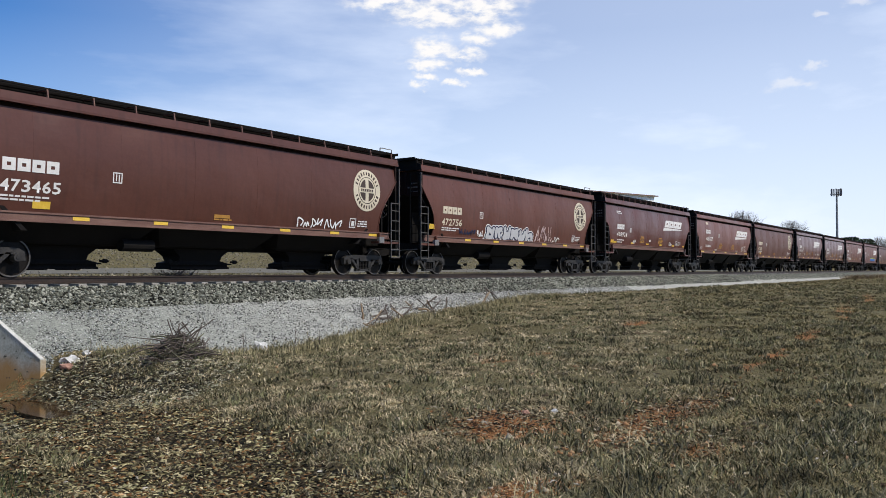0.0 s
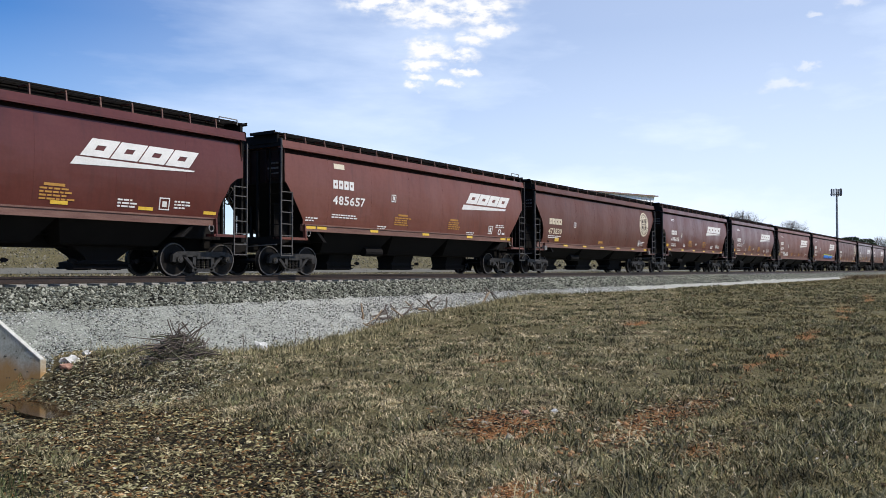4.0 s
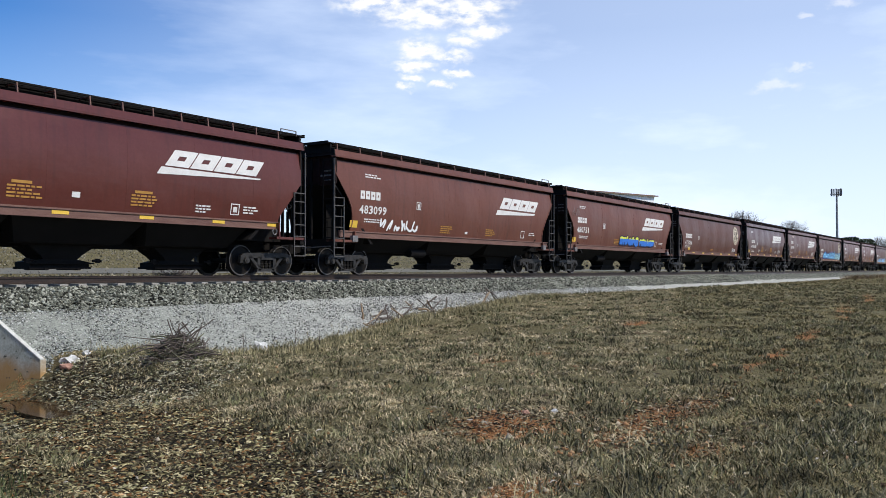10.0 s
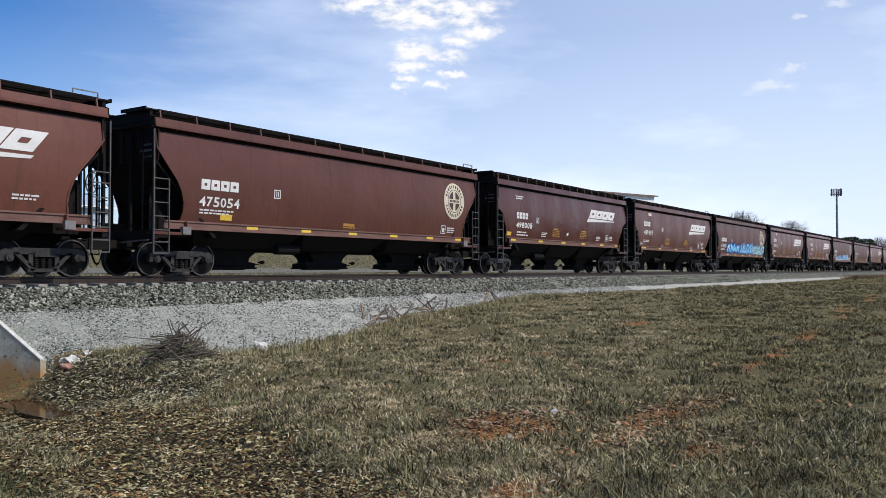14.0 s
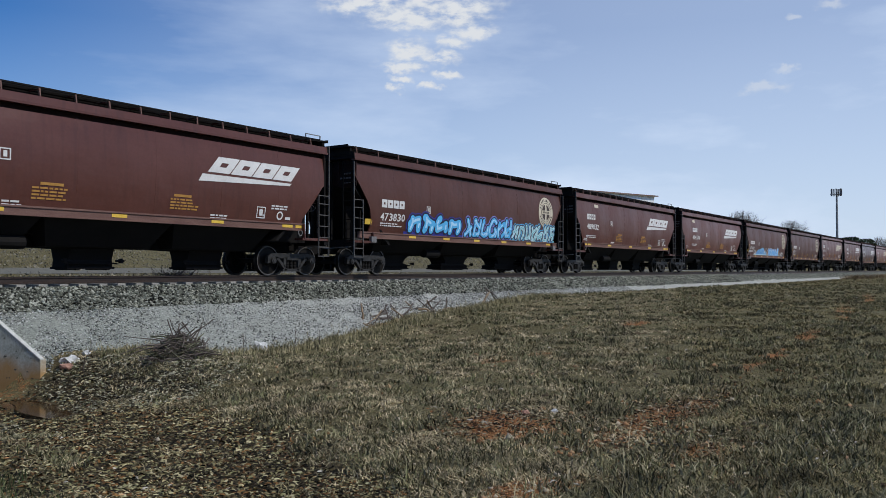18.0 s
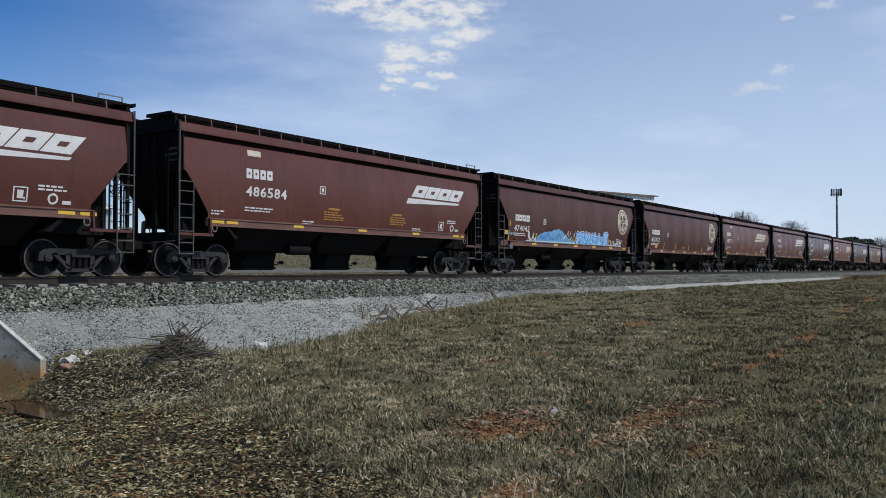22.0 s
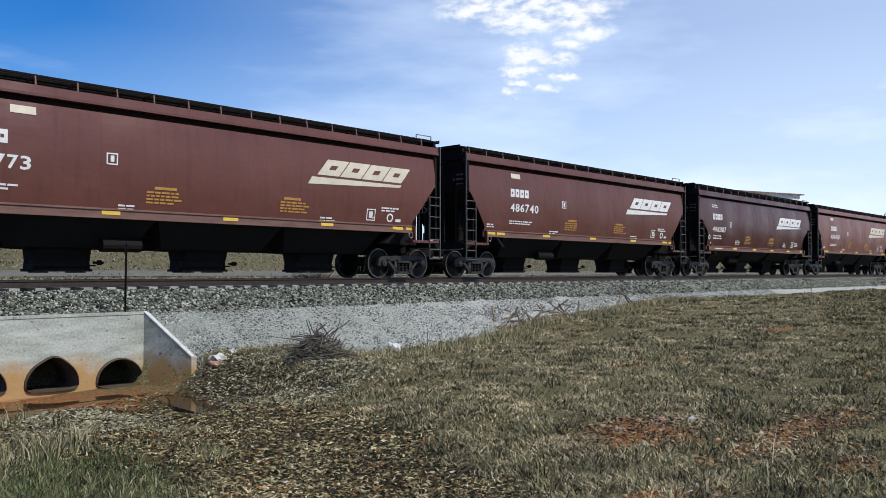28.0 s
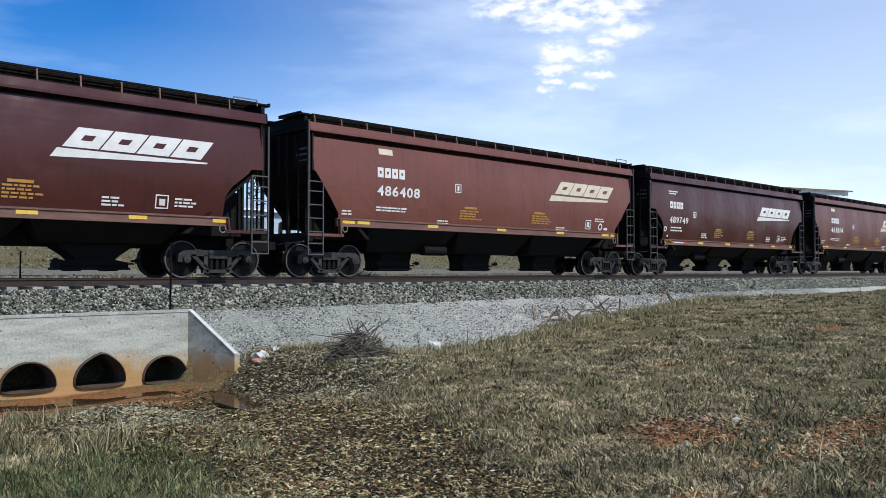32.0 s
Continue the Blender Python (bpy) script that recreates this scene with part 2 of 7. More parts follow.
def bank(y):
    return EYE[2] - 0.885 - (18.2 - y) / 2.4


def basin(x, y):
    """True within the wing walls before the culvert."""
    return 2.0 < x < 8.75 + max(0.0, 17.0 - y) * 0.33 and y < 17.05


def land(x, y):
    if y > 23.0:
        far = 1.0 + 0.35 * smooth01(25, 30, y) + 2.0 * smooth01(29, 48, y)
        return 0.7 + (far - 0.7) * smooth01(23.0, 25.5, y)
    f = 0.03 + 0.0085 * min(max(x, -20), 45) + 0.10 * noise.noise((x * 0.35, y * 0.35, 3)) * smooth01(3, 8, abs(x) + abs(y))
    t = toe(x)
    z = f + (t - f) * smooth01(5.5, 15.0, y)
    z -= 0.16 * math.exp(-((x - (4.6 + 0.28 * (y - 4))) / 1.1) ** 2) * smooth01(2.0, 5.0, y) * (1 - smooth01(12.5, 15, y))
    z += 0.05 * noise.noise((x * 0.9, y * 0.9, 1)) + 0.035 * noise.noise((x * 2.1, y * 2.1, 7))
    if basin(x, y) or (2.0 < x < 8.75 and y < 18.15):
        return min(z, -0.80) if y > 16.2 else z
    if y > 14.6:
        if y >= 18.2:
            b = EYE[2] - 0.95
        else:
            b = bank(y) + 0.03 * noise.noise((x * 1.3, y * 1.3, 5)) - 0.05
        z = max(z, b)
    return z


def lines(spans):
    """Grid lines: (start, end, step) one after another."""
    out = []
    for a, b, s in spans:
        k = max(1, round((b - a) / s))
        out += [a + (b - a) * i / k for i in range(k)]
    return out + [spans[-1][1]]


def sheet(name, xs, ys, height, material):
    vs = [(x, y, height(x, y)) for y in ys for x in xs]
    w = len(xs)
    fs = [(j * w + i, j * w + i + 1, (j + 1) * w + i + 1, (j + 1) * w + i) for j in range(len(ys) - 1) for i in range(w - 1)]
    me = bpy.data.meshes.new(name)
    me.from_pydata(vs, [], fs)
    me.materials.append(material)
    for p in me.polygons:
        p.use_smooth = True
    return new(name, me)


# ---- ground, bank, track ----
def ground_material():
    m = bpy.data.materials.new("rough_grass_and_red_soil")
    m.use_nodes = True
    n, l = m.node_tree.nodes, m.node_tree.links
    bs = n["Principled BSDF"]
    bs.inputs["Roughness"].default_value = 0.95
    bs.inputs["Specular IOR Level"].default_value = 0.1
    pos = n.new("ShaderNodeNewGeometry").outputs["Position"]

    def noise_tex(scale, detail=6, rough=0.6):
        t = n.new("ShaderNodeTexNoise")
        t.inputs["Scale"].default_value, t.inputs["Detail"].default_value, t.inputs["Roughness"].default_value = scale, detail, rough
        l.new(pos, t.inputs["Vector"])
        return t.outputs["Fac"]

    def ramp(fac, stops):
        r = n.new("ShaderNodeValToRGB")
        el = r.color_ramp.elements
        while len(el) < len(stops):
            el.new(0.5)
        for e, (p, c) in zip(el, stops):
            e.position, e.color = p, (*c, 1) if not isinstance(c, float) else (c, c, c, 1)
        l.new(fac, r.inputs["Fac"])
        return r.outputs["Color"]

    def mix(fac, a, b):
        x = n.new("ShaderNodeMix")
        x.data_type = "RGBA"
        l.new(fac, x.inputs["Factor"])
        l.new(a, x.inputs["A"])
        l.new(b, x.inputs["B"])
        return x.outputs["Result"]

    def maths(op, a, b):
        x = n.new("ShaderNodeMath")
        x.operation = op
        for i, v in enumerate((a, b)):
            if isinstance(v, (int, float)):
                x.inputs[i].default_value = v
            else:
                l.new(v, x.inputs[i])
        return x.outputs[0]

    def spot(cx, cy, rx, ry, turn=0):
        """A soft oval region of the ground."""
        mp = n.new("ShaderNodeMapping")
        mp.vector_type = "TEXTURE"
        mp.inputs["Location"].default_value, mp.inputs["Rotation"].default_value, mp.inputs["Scale"].default_value = (cx, cy, 0), (0, 0, radians(turn)), (rx, ry, 1000)
        l.new(pos, mp.inputs["Vector"])
        g = n.new("ShaderNodeTexGradient")
        g.gradient_type = "SPHERICAL"
        l.new(mp.outputs["Vector"], g.inputs["Vector"])
        return g.outputs["Fac"]

    grass = mix(noise_tex(0.5, 3), ramp(noise_tex(24, 9, 0.68), [(0.36, (0.028, 0.023, 0.012)), (0.50, (0.125, 0.104, 0.050)), (0.68, (0.38, 0.315, 0.17))]),
                ramp(noise_tex(31, 9, 0.68), [(0.36, (0.024, 0.022, 0.011)), (0.50, (0.110, 0.098, 0.044)), (0.68, (0.33, 0.28, 0.145))]))
    soil = ramp(noise_tex(48, 8, 0.7), [(0.40, (0.024, 0.012, 0.006)), (0.5, (0.25, 0.108, 0.038)), (0.62, (0.48, 0.235, 0.095))])
    litter = ramp(noise_tex(17), [(0.36, (0.012, 0.010, 0.006)), (0.50, (0.06, 0.047, 0.027)), (0.64, (0.16, 0.125, 0.072)), (0.76, (0.26, 0.21, 0.13))])
    patches = None
    for s in ((7.0, 4.05, 1.3, 0.75, 38), (8.6, 2.93, 3.0, 0.42, 0), (6.95, 2.1, 0.7, 0.36, 10), (5.15, 2.9, 1.0, 0.36, -28), (12.4, 7.0, 1.6, 0.7, 0), (14, 3.2, 3.0, 0.3, 4), (19, 3.6, 3.5, 0.33, 5), (29, 4.3, 6, 0.4, 8), (40, 5, 6, 0.4, 8), (20.9, 8.1, 0.9, 0.6, 0), (20.3, 16.3, 1.5, 0.5, 5), (24.4, 17.0, 1.3, 0.4, 5), (6.9, 14.8, 2.4, 1.3, 0), (5.5, 16.0, 5.0, 1.6, 0)):
        f = spot(*s)
        patches = f if patches is None else maths("MAXIMUM", patches, f)
    pf = ramp(maths("ADD", maths("MULTIPLY", patches, 0.40), maths("MULTIPLY", noise_tex(6.5, 10, 0.84), 1.25)), [(0.76, 0.0), (0.84, 1.0)])
    lt = None
    for s in ((7.3, 11.6, 1.9, 4.6, -16), (5.1, 6.8, 1.6, 4.4, -18), (9.4, 13.2, 1.9, 3.6, -10), (4.0, 3.8, 1.4, 2.0, 0), (14, 15.0, 4, 0.8, 0), (4.3, 10.4, 1.8, 4.0, -16), (5.6, 12.0, 1.6, 4.2, -15)):
        f = spot(*s)
        lt = f if lt is None else maths("MAXIMUM", lt, f)
    lf = ramp(maths("ADD", maths("MULTIPLY", lt, 0.9), maths("MULTIPLY", noise_tex(2.2, 5), 0.5)), [(0.42, 0.0), (0.62, 1.0)])
    col = mix(lf, mix(pf, grass, soil), litter)
    l.new(col, bs.inputs["Base Color"])
    bp = n.new("ShaderNodeBump")
    bp.inputs["Strength"].default_value, bp.inputs["Distance"].default_value = 0.9, 0.05
    l.new(maths("ADD", noise_tex(11, 8, 0.7), maths("MULTIPLY", noise_tex(42, 4), 0.5)), bp.inputs["Height"])
    l.new(bp.outputs["Normal"], bs.inputs["Normal"])
    return m


def gravel_material(name, stops, scale, bump, dist, darker_at=None):
    """Crushed stone: cells of differing shade with dark gaps."""
    m = bpy.data.materials.new(name)
    m.use_nodes = True
    n, l = m.node_tree.nodes, m.node_tree.links
    bs = n["Principled BSDF"]
    bs.inputs["Roughness"].default_value = 0.9
    bs.inputs["Specular IOR Level"].default_value = 0.2
    pos = n.new("ShaderNodeNewGeometry").outputs["Position"]
    v = n.new("ShaderNodeTexVoronoi")
    v.inputs["Scale"].default_value = scale
    l.new(pos, v.inputs["Vector"])
    r = n.new("ShaderNodeValToRGB")
    el = r.color_ramp.elements
    while len(el) < len(stops):
        el.new(0.5)
    for e, (p, c) in zip(el, stops):
        e.position, e.color = p, (*c, 1)
    sep = n.new("ShaderNodeSeparateColor")
    l.new(v.outputs["Color"], sep.inputs["Color"])
    nz = n.new("ShaderNodeTexNoise")
    nz.inputs["Scale"].default_value, nz.inputs["Detail"].default_value = 1.3, 6
    l.new(pos, nz.inputs["Vector"])
    ad = n.new("ShaderNodeMath")
    ad.operation = "MULTIPLY_ADD"
    ad.inputs[1].default_value = 0.65
    l.new(sep.outputs["Red"], ad.inputs[0])
    sc = n.new("ShaderNodeMath")
    sc.operation = "MULTIPLY"
    sc.inputs[1].default_value = 0.38
    l.new(nz.outputs["Fac"], sc.inputs[0])
    l.new(sc.outputs[0], ad.inputs[2])
    l.new(ad.outputs[0], r.inputs["Fac"])
    tone = r.outputs["Color"]
    if darker_at:                                       # darker, greener stones round a place, paler ones far from it
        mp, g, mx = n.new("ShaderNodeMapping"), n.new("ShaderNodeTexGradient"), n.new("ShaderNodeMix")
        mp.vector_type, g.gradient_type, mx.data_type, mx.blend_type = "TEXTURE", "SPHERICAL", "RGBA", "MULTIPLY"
        mp.inputs["Location"].default_value, mp.inputs["Scale"].default_value = darker_at, (16, 16, 16)
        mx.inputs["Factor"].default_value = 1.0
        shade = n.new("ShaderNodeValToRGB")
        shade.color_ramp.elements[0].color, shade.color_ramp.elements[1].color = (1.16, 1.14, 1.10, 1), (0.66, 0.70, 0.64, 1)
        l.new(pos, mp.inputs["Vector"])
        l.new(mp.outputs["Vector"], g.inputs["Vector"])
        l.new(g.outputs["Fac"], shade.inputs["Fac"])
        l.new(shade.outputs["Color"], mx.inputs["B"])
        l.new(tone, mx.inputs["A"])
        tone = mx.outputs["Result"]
    l.new(tone, bs.inputs["Base Color"])
    bp = n.new("ShaderNodeBump")
    bp.inputs["Strength"].default_value, bp.inputs["Distance"].default_value = bump, dist
    bp.invert = True
    l.new(v.outputs["Distance"], bp.inputs["Height"])
    l.new(bp.outputs["Normal"], bs.inputs["Normal"])
    return m


M["ground"] = ground_material()
M["ballast"] = gravel_material("grey_crushed_ballast", [(0.1, (0.014, 0.014, 0.011)), (0.4, (0.076, 0.08, 0.062)), (0.7, (0.18, 0.184, 0.148)), (0.95, (0.35, 0.35, 0.29))], 17, 1.0, 0.05)
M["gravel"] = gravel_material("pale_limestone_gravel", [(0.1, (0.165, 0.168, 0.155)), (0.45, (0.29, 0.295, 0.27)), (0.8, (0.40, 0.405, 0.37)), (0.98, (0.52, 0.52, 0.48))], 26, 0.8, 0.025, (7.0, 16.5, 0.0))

xs = lines([(-3000, -600, 400), (-600, -100, 60), (-100, -12, 8), (-12, 0, 1.0), (0, 26, 0.22), (26, 60, 0.7), (60, 150, 3), (150, 700, 40), (700, 3000, 400)])
ys = lines([(-3000, -400, 400), (-400, -40, 60), (-40, -2, 4), (-2, 2, 0.5), (2, 18.6, 0.2), (18.6, 30, 0.8), (30, 60, 2.5), (60, 400, 40), (400, 3000, 400)])
tagged(sheet("ground", xs, ys, land, M["ground"]), "rough grass field with red soil patches and leaf litter", "ground", kind="structure")


def foot(x):
    """Where the pale gravel of the bank ends."""
    t = toe(x) - EYE[2]
    y = (t + 0.885 + 18.2 / 2.4) * 2.4
    return max(y, 15.3) + 0.25 * noise.noise((x * 0.6, 2, 9)) + 0.1 * noise.noise((x * 2.5, 2, 9))


def gravel_bank():
    """The pale gravel slope below the ballast, built with thickness; it stops at the culvert's head wall."""
    for a, b in ((-120, 2.0), (8.95, 230)):
        gx = lines([(a, b, 0.3)]) if b > 10 and a > 0 else lines([(a, b, 1.0)])
        vs, fs, k = [], [], 9
        for x in gx:
            y0 = foot(x)
            for j in range(k):
                y = y0 + (18.3 - y0) * j / (k - 1)
                z = bank(y) + 0.035 * noise.noise((x * 1.3, y * 1.3, 5)) + 0.02 * noise.noise((x * 5, y * 5, 2)) - (0.06 if j == 0 else 0)
                vs.append((x + (max(0, 17.0 - y) * 0.33 if x < 9.0 and a > 0 else 0), y, z))
        for i in range(len(gx) - 1):
            for j in range(k - 1):
                fs.append((i * k + j, (i + 1) * k + j, (i + 1) * k + j + 1, i * k + j + 1))
        me = bpy.data.meshes.new("gravel_bank")
        me.from_pydata(vs, [], fs)
        me.materials.append(M["gravel"])
        for p in me.polygons:
            p.use_smooth = True
        tagged(new("gravel_bank", me), "sloping bank of pale crushed limestone gravel", "gravel bank", kind="structure")
    # level top behind the head wall
    bm = B()
    box(bm, 1.9, 9.1, 17.22, 18.35, 0.2, EYE[2] - 0.9)
    tagged(finish("gravel_bench", bm, "gravel"), "level strip of pale gravel behind the culvert wall", "gravel bank", kind="structure")


gravel_bank()

BED = [(18.05, 0.66), (18.6, 0.93), (19.2, 1.13), (19.45, 1.145), (20.9, 1.15), (22.35, 1.145), (22.6, 1.13), (23.2, 0.93), (23.9, 0.6)]


def bed_height(y):
    for (a, za), (b, zb) in zip(BED, BED[1:]):
        if a <= y <= b:
            return za + (zb - za) * (y - a) / (b - a)
    return 0.6


def ballast_bed():
    ys = lines([(18.05, 19.5, 0.12), (19.5, 22.3, 0.35), (22.3, 23.9, 0.2)])
    xs = lines([(-400, -60, 20), (-60, 0, 1), (0, 60, 0.16), (60, 130, 0.6), (130, 900, 15)])

    def h(x, y):
        return bed_height(y) + (0.035 * noise.noise((x * 4, y * 4, 0)) + 0.03 * noise.noise((x * 9, y * 9, 4)) if y < 19.6 else 0)
    tagged(sheet("ballast_bed", xs, ys, h, M["ballast"]), "raised bed of grey crushed stone ballast", "ballast", kind="structure")


ballast_bed()
M["rail"] = mat("rusty_rail_steel", (0.028, 0.018, 0.014), (0.055, 0.038, 0.03), scale=8, rough=0.6, metal=0.4, bump=0.05)
M["tie"] = mat("weathered_timber_tie", (0.16, 0.145, 0.125), (0.34, 0.32, 0.28), scale=5, rough=0.85, bump=0.3, vary=0.25)


def track():
    root = tagged(new("railway_track"), "steel rails on timber ties along the ballast", "railway track", kind="structure")
    prof = [(-0.07, 0), (0.07, 0), (0.07, 0.02), (0.012, 0.045), (0.012, 0.13), (0.037, 0.14), (0.037, 0.175), (-0.037, 0.175), (-0.037, 0.14), (-0.012, 0.13), (-0.012, 0.045), (-0.07, 0.02)]
    for side in (-0.755, 0.755):
        bm = B()
        a = [bm.verts.new((-400, TRACK + side + y, RAIL - 0.175 + z)) for y, z in prof]
        b = [bm.verts.new((900, TRACK + side + y, RAIL - 0.175 + z)) for y, z in prof]
        for i in range(len(prof)):
            j = (i + 1) % len(prof)
            bm.faces.new((a[i], a[j], b[j], b[i]))
        bm.faces.new(a)
        bm.faces.new(b[::-1])
        part("rail", bm, "rail", root, "rusty steel rail with a worn head")
    rng = random.Random(5)
    bm = box(B(), -0.115, 0.115, -1.3, 1.3, -0.16, 0)
    first = None
    for i in range(300):
        x = -15 + 0.55 * i
        if first is None:
            first = ob = part("tie", bm, "tie", root)
        else:
            ob = new("tie", first.data)
            ob.parent = root
        ob.matrix_basis = pose(x + rng.uniform(-0.02, 0.02), TRACK + rng.uniform(-0.04, 0.04), RAIL - 0.175 + rng.uniform(-0.008, 0.0), 0, 0, rng.uniform(-0.8, 0.8))
    bm = B()
    for i in range(300):
        x = 150 + 0.55 * i
        box(bm, x - 0.115, x + 0.115, TRACK - 1.3, TRACK + 1.3, RAIL - 0.33, RAIL - 0.175)
    tagged(part("distant_ties", bm, "tie", root), kind="stuff")


track()


# ---- covered hopper cars ----
# kind: body length, side-sheet cut at the ends (x, z), paint, top of the side sill, lift of the roof walkway
KINDS = {
    "a": (16.85, [(0.13, 4.02), (0.13, 3.56), (0.54, 3.03), (0.80, 2.72), (0.98, 2.42), (1.08, 2.10), (1.10, 1.82), (1.03, 1.56)], "paint_a", 1.575, 0.0),
    "b": (15.65, [(0.13, 4.02), (0.13, 2.98), (0.36, 2.94), (0.62, 2.74), (0.74, 2.47), (0.92, 2.17), (1.0, 1.88), (1.0, 1.70)], "paint_b", 1.715, 0.06),
    "c": (15.65, [(0.13, 4.02), (0.13, 2.87), (0.50, 2.85), (0.60, 2.72), (1.05, 2.36), (1.22, 2.10), (1.25, 1.56)], "paint_b", 1.575, 0.06),
    "d": (15.65, [(0.15, 4.02), (0.16, 2.98), (0.25, 2.90), (1.06, 1.86), (1.09, 1.70)], "paint_b", 1.715, 0.03),
    "t": (16.25, [(0.18, 3.98), (0.20, 3.03), (0.28, 2.98), (1.14, 1.86), (1.17, 1.70)], "paint_t", 1.715, 0.0),
}
# kind: half width of the opening between two hoppers at each height, and their spacing
BAYS = {
    "a": ([(0.24, 1.22), (0.38, 1.22), (0.45, 1.52), (0.58, 1.50), (0.80, 1.22), (0.84, 0.5)], 4.6),
    "b": ([(0.24, 1.05), (0.38, 1.05), (0.45, 1.40), (0.56, 1.30), (0.82, 0.92), (0.86, 0.4)], 3.75),
    "t": ([(0.24, 1.25), (0.38, 1.27), (0.45, 1.28), (0.56, 1.28), (0.74, 1.28), (0.78, 0.4)], 3.85),
}


def slab_x(bm, poly, x0, x1):
    """A plate across the car with the outline poly (y, z)."""
    a, b = [bm.verts.new((x0, y, z)) for y, z in poly], [bm.verts.new((x1, y, z)) for y, z in poly]
    bm.faces.new(a)
    bm.faces.new(b[::-1])
    for i in range(len(poly)):
        j = (i + 1) % len(poly)
        bm.faces.new((a[j], a[i], b[i], b[j]))
    return bm


def half(z):
    """Half width of a car's side at a height: a long outward curve, widest a little above the middle."""
    return FACE - (0.10 * (z - 3.05) ** 2 if z > 3.05 else 0.075 * (3.05 - z) ** 2)


def truck(parent, x):
    """A two-axle bogie: side frames with springs, bolster, two wheelsets."""
    tr = part("truck", box(B(), -0.22, 0.22, -0.95, 0.95, 0.42, 0.66), "dark", parent, "cast steel two-axle truck")
    tr.location = (x, 0, 0)
    for s in (-1, 1):
        bm = B()
        y0, y1 = (s * 0.93, s * 1.06)
        slab(bm, [(-1.12, 0.40), (-1.10, 0.62), (-0.95, 0.70), (-0.75, 0.72), (0.75, 0.72), (0.95, 0.70), (1.10, 0.62), (1.12, 0.40), (0.98, 0.40), (0.96, 0.54), (0.80, 0.56), (-0.80, 0.56), (-0.96, 0.54), (-0.98, 0.40)], y0, y1)
        for d in (-1, 1):
            slab(bm, [(d * 0.78, 0.60), (d * 0.64, 0.60), (d * 0.22, 0.20), (d * 0.30, 0.14)], y0, y1)
            slab(bm, [(d * 0.40, 0.58), (d * 0.28, 0.58), (d * 0.28, 0.24), (d * 0.40, 0.30)], y0, y1)
            tube(bm, (d * 0.89, s * 0.93, 0.48), (d * 0.89, s * 1.13, 0.48), 0.115, 0.10, 10)
            tube(bm, (d * 0.89, s * 1.13, 0.48), (d * 0.89, s * 1.15, 0.48), 0.05, 0.05, 6)
        slab(bm, [(-0.42, 0.12), (0.42, 0.12), (0.42, 0.21), (-0.42, 0.21)], y0, y1)
        box(bm, -0.26, 0.26, s * 0.9, s * 1.09, 0.50, 0.60)
        part("side_frame", bm, "steel", tr, "dusty grey cast side frame")
        bm = B()
        for dx in (-0.17, 0.0, 0.17):
            prof = [(0.055 if k % 2 else 0.07, 0.21 + 0.0265 * k) for k in range(12)]
            rings = [[bm.verts.new((dx + r * math.cos(i * math.pi / 4), s * 0.995 + r * math.sin(i * math.pi / 4), z)) for i in range(8)] for r, z in prof]
            for a, b in zip(rings, rings[1:]):
                for i in range(8):
                    bm.faces.new((a[i], a[(i + 1) % 8], b[(i + 1) % 8], b[i]))
        part("spring", bm, "dark", tr)
    for d in (-1, 1):
        bm = B()
        for s in (-1, 1):
            lathe(bm, [(0.08, 0.66), (0.14, 0.66), (0.17, 0.70), (0.38, 0.715), (0.42, 0.68), (0.50, 0.68), (0.505, 0.70), (0.485, 0.725), (0.48, 0.83), (0.445, 0.83), (0.42, 0.79), (0.17, 0.80), (0.14, 0.86), (0.08, 0.86)], 32, 0, s)
        tube(bm, (0, -0.95, 0), (0, 0.95, 0), 0.08, 0.08, 10)
        w = part("wheelset", bm, "tread", tr, "pair of steel wheels on an axle")
        w.location = (d * 0.89, 0, 0.48)
        w.data.materials.append(M["rim"])
        for p in w.data.polygons:
            if 0.44 < math.hypot(p.center.x, p.center.z) < 0.482 and abs(p.normal.y) > 0.6:
                p.material_index = 1
    return tr


def ladder(parent, x, d, s, kind):
    """Corner ladder: two stiles and rungs outside the side sheet. d points into the car."""
    bm = B()
    top = 4.42 if kind == "t" else 4.05
    y = s * (FACE + 0.03)
    bar(bm, (x, y, 1.15), (x, y, top), 0.05, 0.035)
    bar(bm, (x + d * 0.5, y, 0.62 if kind != "t" else 1.15), (x + d * 0.5, y, 2.72), 0.045, 0.03)
    bar(bm, (x, y, 0.62), (x, y, 1.2), 0.045, 0.03)
    for z in (1.28, 1.66, 2.04, 2.42, 2.70):
        bar(bm, (x, y, z), (x + d * 0.5, y, z), 0.028)
    for z in (0.64, 0.95):
        bar(bm, (x, y, z), (x + d * 0.5, y, z), 0.035)
    bar(bm, (x + d * 0.5, y, 0.62), (x + d * 0.5, y, 1.2), 0.04, 0.03)
    return part("ladder", bm, "ladder", parent, "dull grey steel corner ladder")


